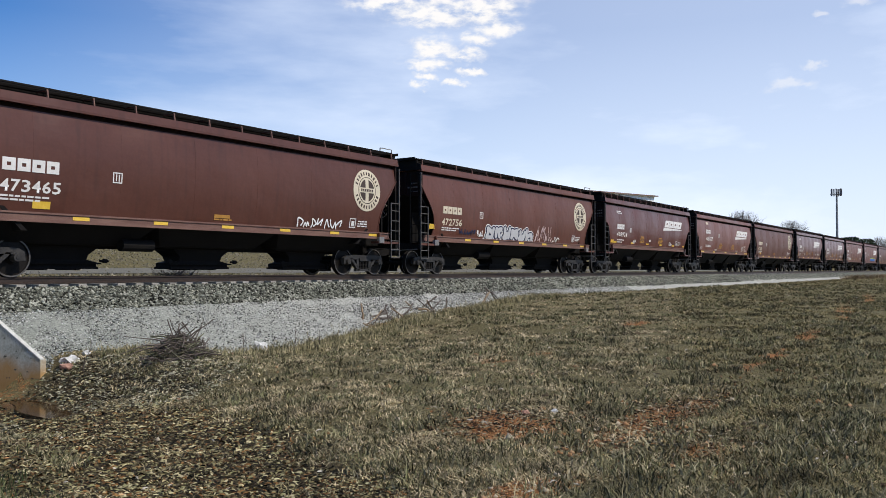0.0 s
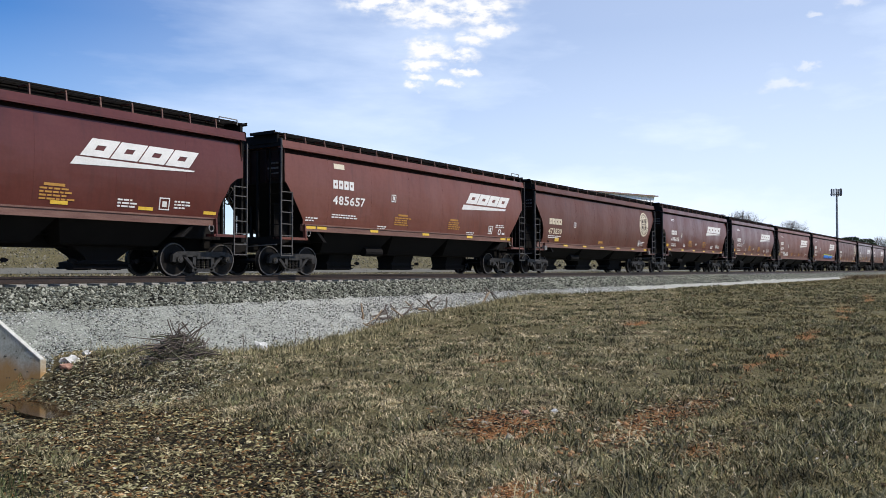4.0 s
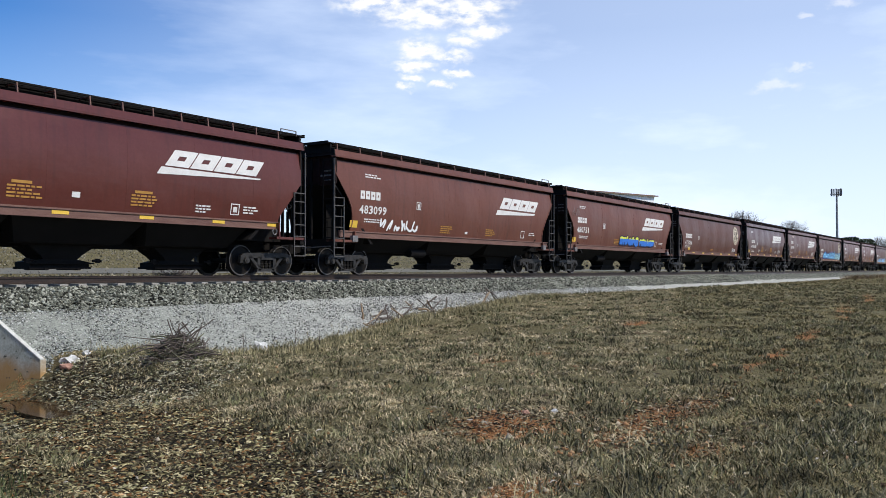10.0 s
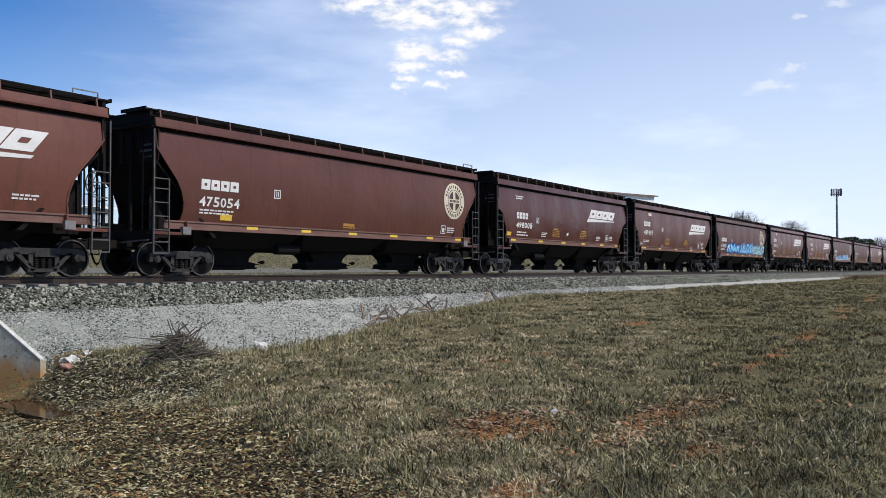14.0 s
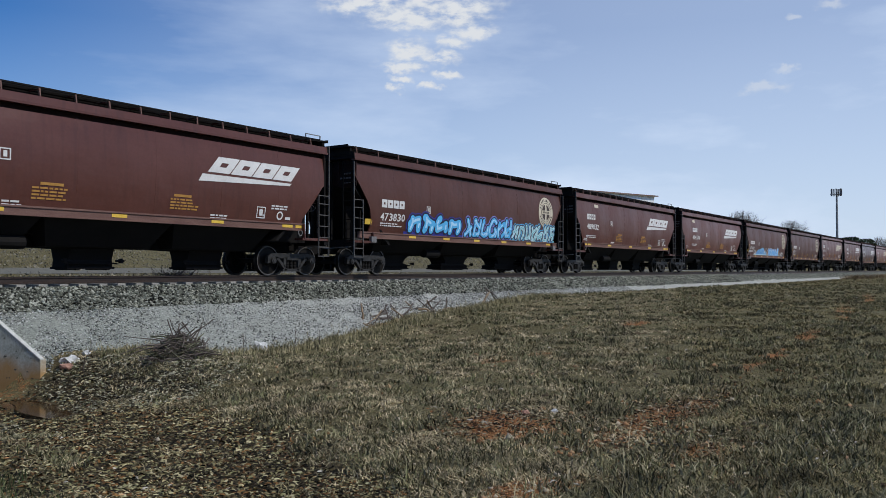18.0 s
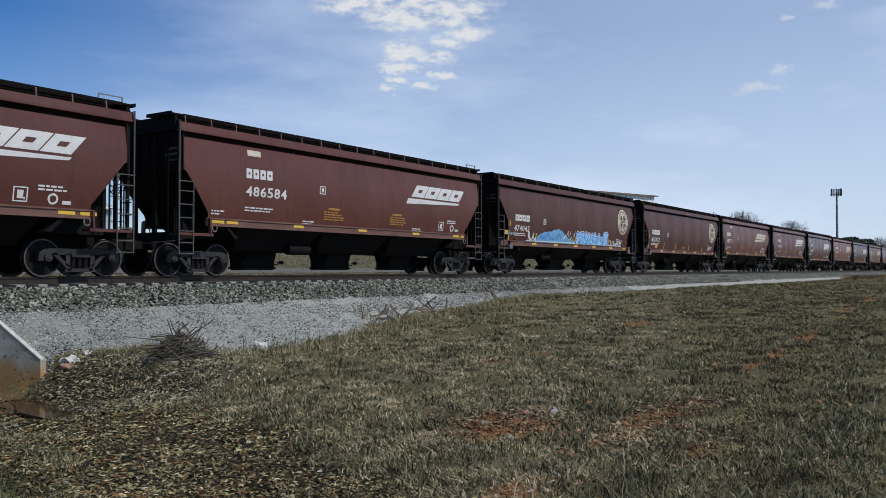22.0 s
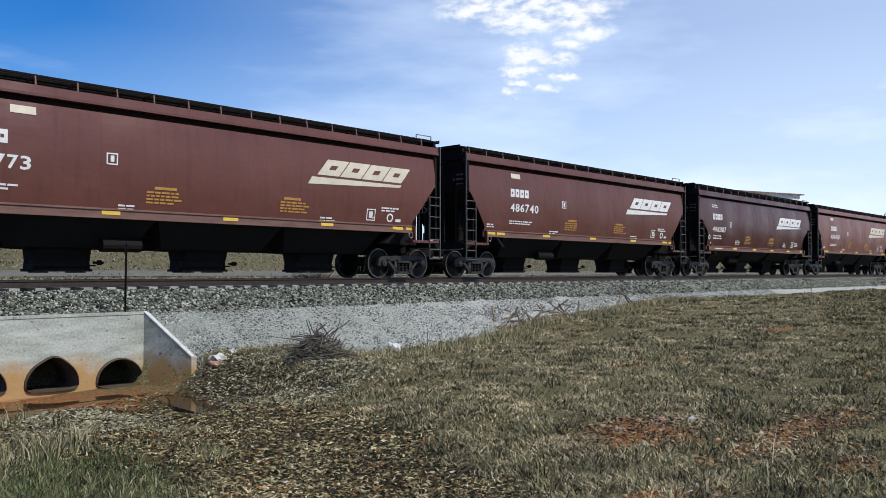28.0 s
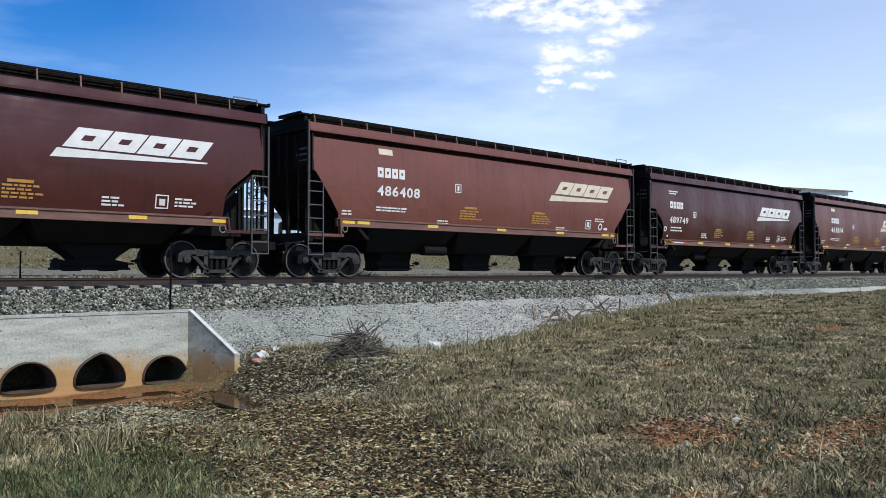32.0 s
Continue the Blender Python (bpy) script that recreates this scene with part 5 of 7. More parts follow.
def rust_tide(m):
    """Rusty run-off stain on the lowest half metre of the concrete, with a ragged upper edge."""
    n, l = m.node_tree.nodes, m.node_tree.links
    bs = n["Principled BSDF"]
    base = bs.inputs["Base Color"].links[0].from_socket
    g = n.new("ShaderNodeNewGeometry")
    sp = n.new("ShaderNodeSeparateXYZ")
    l.new(g.outputs["Position"], sp.inputs["Vector"])
    nz = n.new("ShaderNodeTexNoise")
    nz.inputs["Scale"].default_value, nz.inputs["Detail"].default_value = 2.2, 6
    l.new(g.outputs["Position"], nz.inputs["Vector"])
    ma = n.new("ShaderNodeMath")
    ma.operation = "MULTIPLY_ADD"
    ma.inputs[1].default_value = 0.75
    l.new(nz.outputs["Fac"], ma.inputs[0])
    l.new(sp.outputs["Z"], ma.inputs[2])
    mr = n.new("ShaderNodeMapRange")
    mr.inputs["From Min"].default_value, mr.inputs["From Max"].default_value = 0.31, -0.10
    l.new(ma.outputs[0], mr.inputs["Value"])
    mx = n.new("ShaderNodeMix")
    mx.data_type = "RGBA"
    mx.inputs["B"].default_value = (0.40, 0.215, 0.060, 1)
    sc = n.new("ShaderNodeMath")
    sc.operation = "MULTIPLY"
    sc.inputs[1].default_value = 0.85
    l.new(mr.outputs["Result"], sc.inputs[0])
    l.new(sc.outputs[0], mx.inputs["Factor"])
    l.new(base, mx.inputs["A"])
    l.new(mx.outputs["Result"], bs.inputs["Base Color"])


rust_tide(M["concrete"])


def pits(m):
    """Small dark air holes and scuffs in the cast face."""
    n, l = m.node_tree.nodes, m.node_tree.links
    bs = n["Principled BSDF"]
    base = bs.inputs["Base Color"].links[0].from_socket
    co, mp, v, r, mx = n.new("ShaderNodeNewGeometry"), n.new("ShaderNodeMapping"), n.new("ShaderNodeTexNoise"), n.new("ShaderNodeValToRGB"), n.new("ShaderNodeMix")
    mp.inputs["Scale"].default_value = (7.0, 7.0, 12.0)
    v.inputs["Scale"].default_value, v.inputs["Detail"].default_value = 1.0, 3
    r.color_ramp.elements[0].position, r.color_ramp.elements[1].position = 0.66, 0.72
    mx.data_type = "RGBA"
    mx.inputs["B"].default_value = (0.075, 0.075, 0.062, 1)
    l.new(co.outputs["Position"], mp.inputs["Vector"])
    l.new(mp.outputs["Vector"], v.inputs["Vector"])
    l.new(v.outputs["Fac"], r.inputs["Fac"])
    l.new(r.outputs["Color"], mx.inputs["Factor"])
    l.new(base, mx.inputs["A"])
    l.new(mx.outputs["Result"], bs.inputs["Base Color"])


pits(M["concrete"])


def arch(c, w, h, z0, n=28):
    """Outline of a flat-floored pipe: round crown, tight lower corners; the middle pipe's crown is dented to a peak."""
    out = []
    for i in range(n):
        t = 2 * math.pi * i / n
        q, z = math.cos(t), math.sin(t)
        x = c + w / 2 * math.copysign(abs(q) ** (1.0 if z > 0 else 0.55), q)
        peak = 0.07 * max(0.0, 1 - abs(x - c - 0.05) / 0.28) if abs(c - 6.79) < 0.1 else 0.0
        out.append((x, z0 + h * (0.22 + 0.78 * z if z > 0 else 0.22 + 0.22 * math.copysign(abs(z) ** 0.6, z)) + (peak if z > 0 else 0)))
    return out


def culvert():
    root = tagged(new("culvert"), "pale concrete culvert head wall with three pipes and rusty stains", "culvert")
    root.location = (0, 0, 0)
    z0, z1, y0, y1 = -1.1, 0.70, 17.0, 17.24
    pipes = [(5.42, 1.06, 0.60, -0.74), (6.79, 1.08, 0.66, -0.77), (8.18, 1.04, 0.62, -0.82)]
    # wall with pipe openings: a triangulated face with holes, thickened
    bm = B()
    outer = [bm.verts.new((x, y0, z)) for x, z in ((2.4, z0), (8.74, z0), (8.74, z1), (2.4, z1))]
    edges = [bm.edges.new((outer[i], outer[(i + 1) % 4])) for i in range(4)]
    for c, w, h, zb in pipes:
        ring = [bm.verts.new((x, y0, z)) for x, z in arch(c, w, h, zb)]
        edges += [bm.edges.new((ring[i], ring[(i + 1) % len(ring)])) for i in range(len(ring))]
    bmesh.ops.triangle_fill(bm, edges=edges, use_beauty=True)
    hole = [f for f in bm.faces for c, w, h, zb in pipes if ((f.calc_center_median().x - c) / (w / 2)) ** 2 + ((f.calc_center_median().z - zb - 0.42 * h) / (0.62 * h)) ** 2 < 0.75 and all(((v.co.x - c) / (w / 2)) ** 2 < 1.02 and zb - 0.02 <= v.co.z <= zb + h + 0.09 for v in f.verts)]
    bmesh.ops.delete(bm, geom=list(set(hole)), context="FACES_ONLY")
    g = bmesh.ops.extrude_face_region(bm, geom=bm.faces[:])
    for v in g["geom"]:
        if isinstance(v, bmesh.types.BMVert):
            v.co.y = y1
    part("head_wall", bm, "concrete", root)
    bm = B()
    box(bm, 2.4, 8.80, y0 - 0.015, y1 + 0.03, z1, z1 + 0.05)
    part("coping", bm, "concrete", root)
    # wing wall, sloping down towards the stream
    bm = B()
    a, b, n = Vector((8.70, 17.0, 0)), Vector((9.04, 15.60, 0)), Vector((0.15, 0.045, 0))
    q = [bm.verts.new(p) for p in (a + Vector((0, 0, z0)), b + Vector((0, 0, z0)), b + Vector((0, 0, -0.16)), a + Vector((0, 0, 0.74)))]
    r = [bm.verts.new(v.co + n) for v in q]
    bm.faces.new(q)
    bm.faces.new(r[::-1])
    for i in range(4):
        bm.faces.new((q[i], r[i], r[(i + 1) % 4], q[(i + 1) % 4]))
    bmesh.ops.bevel(bm, geom=bm.edges[:], offset=0.012, segments=1, affect="EDGES")
    part("wing_wall", bm, "concrete", root, "sloping concrete wing wall")
    # thin strip on top that paints the sunlit edge white
    bm = B()
    q = [a + Vector((0, 0, 0.745)), b + Vector((0, 0, -0.155))]
    v = [bm.verts.new(p) for p in (q[0] - n * 0.06, q[1] - n * 0.06, q[1] + n * 0.55, q[0] + n * 0.55)]
    u = [bm.verts.new(p.co + Vector((0, 0, 0.02))) for p in v]
    bm.faces.new(v[::-1])
    bm.faces.new(u)
    for i in range(4):
        bm.faces.new((v[i], v[(i + 1) % 4], u[(i + 1) % 4], u[i]))
    part("wing_coping", bm, "pale_edge", root, "pale strip painted as the sunlit edge of the wing wall")
    for c, w, h, zb in pipes:
        bm = B()
        rings = []
        for k in range(46):
            q = 1.0 if k % 2 else 0.955
            y = 16.94 + 0.05 * k if k < 12 else 17.5 + 0.09 * (k - 12)
            rings.append([bm.verts.new((c + (x - c) * q * 0.985, y, zb + 0.30 * h + (z - zb - 0.30 * h) * q * 0.985)) for x, z in arch(c, w, h, zb)])
        for p, q in zip(rings, rings[1:]):
            for i in range(len(p)):
                j = (i + 1) % len(p)
                bm.faces.new((p[i], p[j], q[j], q[i]))
        bm.faces.new(rings[-1])
        bmesh.ops.recalc_face_normals(bm, faces=bm.faces)
        part("pipe", bm, "pipe", root, "dark rusted corrugated pipe arch")
    bm = B()
    slab(bm, [(2.6, -1.0), (9.0, -1.0), (8.98, -0.86), (7.2, -0.84), (5.0, -0.85), (2.6, -0.86)], 16.35, 17.02)
    part("apron", bm, "wet", root, "mud-stained concrete apron")


culvert()


def post(x, y, z0, z1, label, r=0.022):
    bm = B()
    bar(bm, (x, y, z0), (x + 0.01, y, z1), 2 * r, 0.012)
    bar(bm, (x, y + 0.02, z0), (x + 0.01, y + 0.02, z1), 0.012, 2 * r)
    tagged(finish("steel_post", bm, "dark"), label, "post")


post(8.45, 17.33, 0.5, 2.22, "thin dark steel marker post beside the culvert")
post(7.6, 24.6, 0.6, 2.15, "thin dark steel post beyond the track")


# ---- pools, stones and brush ----
def water():
    m = bpy.data.materials.new("muddy_water")
    m.use_nodes = True
    bs = m.node_tree.nodes["Principled BSDF"]
    bs.inputs["Base Color"].default_value = (0.05, 0.030, 0.015, 1)
    bs.inputs["Roughness"].default_value = 0.08
    bs.inputs["Specular IOR Level"].default_value = 0.3
    M["water"] = m
    r = random.Random(4)
    for cx, cy, rx, ry, z in ((8.0, 13.7, 0.34, 1.25, -0.79), (5.6, 15.75, 2.4, 0.32, -0.805)):
        bm = B()
        top = [bm.verts.new((cx + rx * (1 + r.uniform(-0.2, 0.2)) * math.cos(t) + 0.24 * ry * math.sin(t) * (ry > 1), cy + ry * (1 + r.uniform(-0.2, 0.2)) * math.sin(t), z)) for t in [2 * math.pi * i / 24 for i in range(24)]]
        low = [bm.verts.new(v.co - Vector((0, 0, 0.15))) for v in top]
        bm.faces.new(top)
        for i in range(24):
            j = (i + 1) % 24
            bm.faces.new((top[i], low[i], low[j], top[j]))
        tagged(finish("water", bm, "water"), "shallow muddy pool of run-off water", "water", kind="structure")


water()


def rock(x, y, size, material, label, seed):
    r = random.Random(seed)
    bm = B()
    bmesh.ops.create_icosphere(bm, subdivisions=2, radius=1)
    for v in bm.verts:
        k = 1 + 0.75 * noise.noise(v.co * 1.5 + Vector((seed * 7, 0, 0)))
        v.co = Vector((v.co.x * size[0], v.co.y * size[1], max(v.co.z, -0.55) * size[2])) * k
    ob = finish("rock", bm, material)
    ob.matrix_basis = pose(x, y, land(x, y) + size[2] * 0.35, r.uniform(-8, 8), r.uniform(-8, 8), r.uniform(0, 180))
    return tagged(ob, label, "rock")


M["redrock"] = mat("red_sandstone", (0.30, 0.15, 0.10), (0.42, 0.24, 0.17), scale=6, rough=0.85, bump=0.3)
for x, y, s, m, lab in ((9.5, 15.3, (0.21, 0.13, 0.11), "limestone", "white limestone block by the culvert wing"), (14.5, 15.3, (0.21, 0.14, 0.19), "limestone", "small white rock at the foot of the gravel bank"),
                        (9.3, 15.12, (0.15, 0.11, 0.08), "redrock", "reddish stone beside the culvert wing"), (9.95, 15.5, (0.10, 0.08, 0.06), "limestone", "small white stone by the culvert wing"),
                        (11.2, 15.0, (0.09, 0.07, 0.05), "redrock", "reddish stone at the foot of the bank"), (7.9, 3.95, (0.05, 0.04, 0.03), "limestone", "white stone on bare red soil"),
                        (7.55, 4.1, (0.045, 0.05, 0.03), "redrock", "red stone on bare soil"), (13.5, 15.2, (0.08, 0.06, 0.05), "redrock", "reddish stone in dry grass")):
    rock(x, y, s, m, lab, int(x * 10))


def bough(bm, p, way, length, r, rng, depth):
    """A crooked branch that forks."""
    q = Vector(p)
    d = Vector(way).normalized()
    k = 4
    for i in range(k):
        e = q + d * (length / k)
        tube(bm, q, e, r * (1 - 0.2 * i), r * (0.8 - 0.2 * i) + 0.002, 5 if depth else 4)
        if depth and i:
            for _ in range(rng.choice((1, 1, 2))):
                s = (d + Vector((rng.uniform(-1, 1), rng.uniform(-1, 1), rng.uniform(-0.3, 0.8))) * 0.8)
                bough(bm, q, s, length * rng.uniform(0.35, 0.6), r * 0.5, rng, depth - 1)
        q = e
        d = (d + Vector((rng.uniform(-1, 1), rng.uniform(-1, 1), rng.uniform(-1, 1))) * 0.22).normalized()
    return bm


def brush_pile(x, y, n, length, spread, lean, label, seed, lift=0.1, material="bark", thick=1.0, rise=1.0):
    rng = random.Random(seed)
    root = tagged(new("brush_pile"), label, "brush pile")
    for i in range(n):
        bm = B()
        px, py = x + rng.gauss(0, spread), y + rng.gauss(0, spread * 0.3)
        a = rng.uniform(0, 2 * math.pi)
        way = Vector((math.cos(a) * 1.0 + lean[0], math.sin(a) * 0.5 + lean[1], rng.uniform(0.0, 0.42) * rise))
        bough(bm, (px, py, land(px, py) + 0.02 + rng.uniform(0, lift)), way, length * rng.uniform(0.5, 1.1), rng.uniform(0.008, 0.02) * thick, rng, 0)
        part("branch", bm, material, root)


def brush_heap(x, y):
    """A dense dome of bent twigs dumped against the bank, with a few long ones sticking out."""
    rng = random.Random(21)
    M["deadgrass"] = mat("dead_olive_twig", (0.05, 0.05, 0.028), (0.16, 0.15, 0.085), scale=8, rough=0.9, bump=0.1)
    root = tagged(new("brush_pile"), "tangled heap of dark dry twigs on the gravel bank", "brush pile")
    for i in range(340):
        a, q = rng.uniform(0, 2 * math.pi), rng.random() ** 0.6
        px, py = x + 0.10 + 0.66 * q * math.cos(a), y + 0.34 * q * math.sin(a)
        z = land(px, py) + 0.02 + rng.uniform(0, 0.66) * (1 - 0.85 * q)
        way = Vector((rng.uniform(-1.5, 0.9), rng.uniform(-0.5, 0.5), rng.uniform(-0.15, 0.75))).normalized() * rng.uniform(0.10, 0.26)
        pts = [Vector((px, py, z)) + way * (k - 1.5) + Vector((rng.uniform(-0.02, 0.02), rng.uniform(-0.02, 0.02), -0.025 * (k - 1.5) ** 2)) for k in range(4)]
        if i < 300:
            part("twig", run(B(), pts, rng.uniform(0.006, 0.014), 4), ("bark", "bark", "deadgrass")[i % 3], root)
    for dx, w, n in ((0.1, (-1.0, 0.1, 0.30), 1.1), (-0.1, (-1, 0.2, 0.22), 1.0), (0.40, (0.5, 0.1, 0.8), 0.62), (0.1, (0.8, 0.0, 0.62), 0.85), (-0.3, (-1, -0.1, 0.12), 0.7), (0.3, (-0.9, 0, 0.6), 0.8), (0.2, (0.95, 0, 0.75), 0.8)):
        part("branch", bough(B(), (x + dx, y, land(x, y) + 0.24), w, n, 0.019, rng, 0), "bark", root)


brush_heap(10.15, 12.95)


def fallen(x, y, n, reach, label, seed):
    """Broken limbs lying across the slope, some propped up at one end, with scraped red soil under them."""
    rng = random.Random(seed)
    root = tagged(new("fallen_branches"), label, "branches", "fallen branches on the bank")
    for i in range(n):
        px = x + rng.uniform(-reach, reach)
        py = y + rng.uniform(-0.35, 0.35)
        a, ln = rng.choice((rng.uniform(-0.5, 0.5), rng.uniform(2.4, 3.6), rng.uniform(0.8, 1.6))), rng.uniform(0.35, 1.1)
        way = Vector((math.cos(a), 0.5 * math.sin(a), 0.0)) * ln
        p, q = Vector((px, py, land(px, py) + 0.04)), Vector((px, py, 0)) + way
        q.z = land(q.x, q.y) + rng.choice((0.05, 0.1, 0.45))
        mid = (p + q) / 2 + Vector((rng.uniform(-0.06, 0.06), rng.uniform(-0.06, 0.06), rng.uniform(-0.02, 0.08)))
        third = p * 0.75 + q * 0.25 + Vector((rng.uniform(-0.04, 0.04), 0, rng.uniform(-0.02, 0.04)))
        part("branch", run(B(), [p, third, mid, q], rng.uniform(0.014, 0.034), 5), ("bark", "bark", "stick")[i % 3], root)


M["stick"] = mat("weathered_tan_stick", (0.16, 0.10, 0.055), (0.34, 0.24, 0.15), scale=8, rough=0.9, bump=0.2)
brush_pile(20.1, 25.6, 170, 0.75, 0.40, (0.2, 0), "dark dead brush on the slope beyond the track", 71, 0.3, "bark", 1.3, 1.6)
fallen(20.5, 16.4, 18, 1.1, "broken dead branches across the gravel", 22)
fallen(24.4, 16.95, 15, 1.2, "scattered dead branches on the bank", 23)
fallen(28.2, 17.15, 6, 1.2, "thin dead branches at the edge of the grass", 24)
for i, (x, y, h) in enumerate(((13.6, 14.9, 0.55), (15.6, 15.2, 0.5), (9.3, 14.6, 0.5), (24.5, 10.0, 0.6), (16.2, 14.9, 0.45), (40.0, 14.0, 0.9))):
    bm = B()
    bough(bm, (x, y, land(x, y) - 0.03), (0.1, 0, 1), h, 0.011, random.Random(40 + i), 1)
    tagged(finish("dead_stalk", bm, "bark"), "upright dead weed stalk in the grass", "stalk", "dead stalks")


# ---- loose cover: grass, litter, stones ----
def loose(name, verts, faces, material, label, category):
    me = bpy.data.meshes.new(name)
    v, f = np.asarray(verts, dtype=np.float32), np.asarray(faces, dtype=np.int32)
    k = f.shape[1]
    me.vertices.add(len(v))
    me.vertices.foreach_set("co", v.ravel())
    me.loops.add(f.size)
    me.loops.foreach_set("vertex_index", f.ravel())
    me.polygons.add(len(f))
    me.polygons.foreach_set("loop_start", np.arange(0, f.size, k, dtype=np.int32))
    me.polygons.foreach_set("loop_total", np.full(len(f), k, dtype=np.int32))
    me.materials.append(material)
    me.update(calc_edges=True)
    me.validate()
    return tagged(new(name, me), label, category, kind="stuff")


RS = np.random.RandomState(7)
POOL = [(7.8, 13.2, 0.34, 0.7), (8.15, 14.3, 0.36, 0.7)]
SOIL = [(7.0, 4.05, 0.95, 0.6), (8.6, 2.93, 2.3, 0.3), (6.95, 2.1, 0.5, 0.25), (5.15, 2.9, 0.7, 0.26), (6.9, 14.8, 2.0, 1.2)]
STREWN = [(7.3, 4.25, 1.0, 0.75), (8.9, 3.0, 2.3, 0.5), (7.7, 2.45, 1.5, 0.6), (6.6, 2.3, 0.8, 0.4)]
LITTER = [(7.9, 13.8, 1.2, 1.5), (7.2, 11.6, 1.2, 1.9), (6.3, 9.3, 1.1, 1.9), (5.2, 7.0, 1.0, 1.8), (4.4, 5.0, 0.9, 1.6), (3.55, 5.3, 0.55, 1.0), (3.2, 4.5, 0.5, 0.9), (4.0, 3.6, 0.9, 1.4), (4.9, 12.0, 1.3, 2.0), (3.9, 9.2, 0.9, 1.7), (3.4, 7.0, 0.6, 0.9)]
DRIFT = [(9.6, 14.2, 1.3, 1.5), (9.0, 12.2, 1.2, 1.8), (5.9, 13.4, 1.1, 1.4), (5.0, 10.8, 0.9, 1.8)]


def foot_line(x):
    return np.array([foot(float(v)) for v in x])


def within(x, y, ovals):
    d = np.full(x.shape, 9.0)
    for cx, cy, rx, ry in ovals:
        d = np.minimum(d, ((x - cx) / rx) ** 2 + ((y - cy) / ry) ** 2)
    return d


def scatter(n, r0, r1, a0=4, a1=76, power=1.0):
    """Points on the ground round the standpoint, thinning out with distance."""
    t = RS.rand(n)
    r = r0 * (r1 / r0) ** t if power == 1.0 else (r0 ** (2 - power) + t * (r1 ** (2 - power) - r0 ** (2 - power))) ** (1 / (2 - power))
    a = np.radians(RS.uniform(a0, a1, n))
    return r * np.cos(a), r * np.sin(a), r


def blades(x, y, z, r, per, height, width, lean, spread):
    """Tufts of tapering, leaning blades; returns vertices and quads."""
    n = len(x)
    X, Y, Z = (np.repeat(v, per) for v in (x, y, z))
    H, W = np.repeat(height, per) * RS.uniform(0.5, 1.15, n * per), np.repeat(width, per) * RS.uniform(0.7, 1.4, n * per)
    s = np.repeat(spread, per)
    X = X + RS.normal(0, 1, n * per) * s
    Y = Y + RS.normal(0, 1, n * per) * s
    a, b = RS.uniform(0, 2 * np.pi, n * per), RS.uniform(0, 2 * np.pi, n * per)
    l = RS.uniform(0.1, lean, n * per) * H
    dx, dy = np.cos(a) * W / 2, np.sin(a) * W / 2
    tx, ty = np.cos(b) * l, np.sin(b) * l
    base = Z - 0.015
    v = np.empty((n * per, 5, 3))
    v[:, 0] = np.stack([X - dx, Y - dy, base], -1)
    v[:, 1] = np.stack([X + dx, Y + dy, base], -1)
    v[:, 2] = np.stack([X + dx * 0.8 + tx * 0.35, Y + dy * 0.8 + ty * 0.35, base + H * 0.6], -1)
    v[:, 3] = np.stack([X - dx * 0.8 + tx * 0.35, Y - dy * 0.8 + ty * 0.35, base + H * 0.6], -1)
    v[:, 4] = np.stack([X + tx, Y + ty, base + H * 0.95], -1)
    i = np.arange(n * per)[:, None] * 5
    f = np.concatenate([i + np.array([[0, 1, 2]]), i + np.array([[0, 2, 3]]), i + np.array([[3, 2, 4]])])
    return v.reshape(-1, 3), f


def on_land(x, y):
    return np.array([land(float(a), float(b)) for a, b in zip(x, y)])


def lay(name, x, y, per, height, width, lean, spread, material, label, category="grass"):
    v, f = blades(x, y, on_land(x, y), None, per, height, width, lean, spread)
    loose(name, v, f, material, label, category)


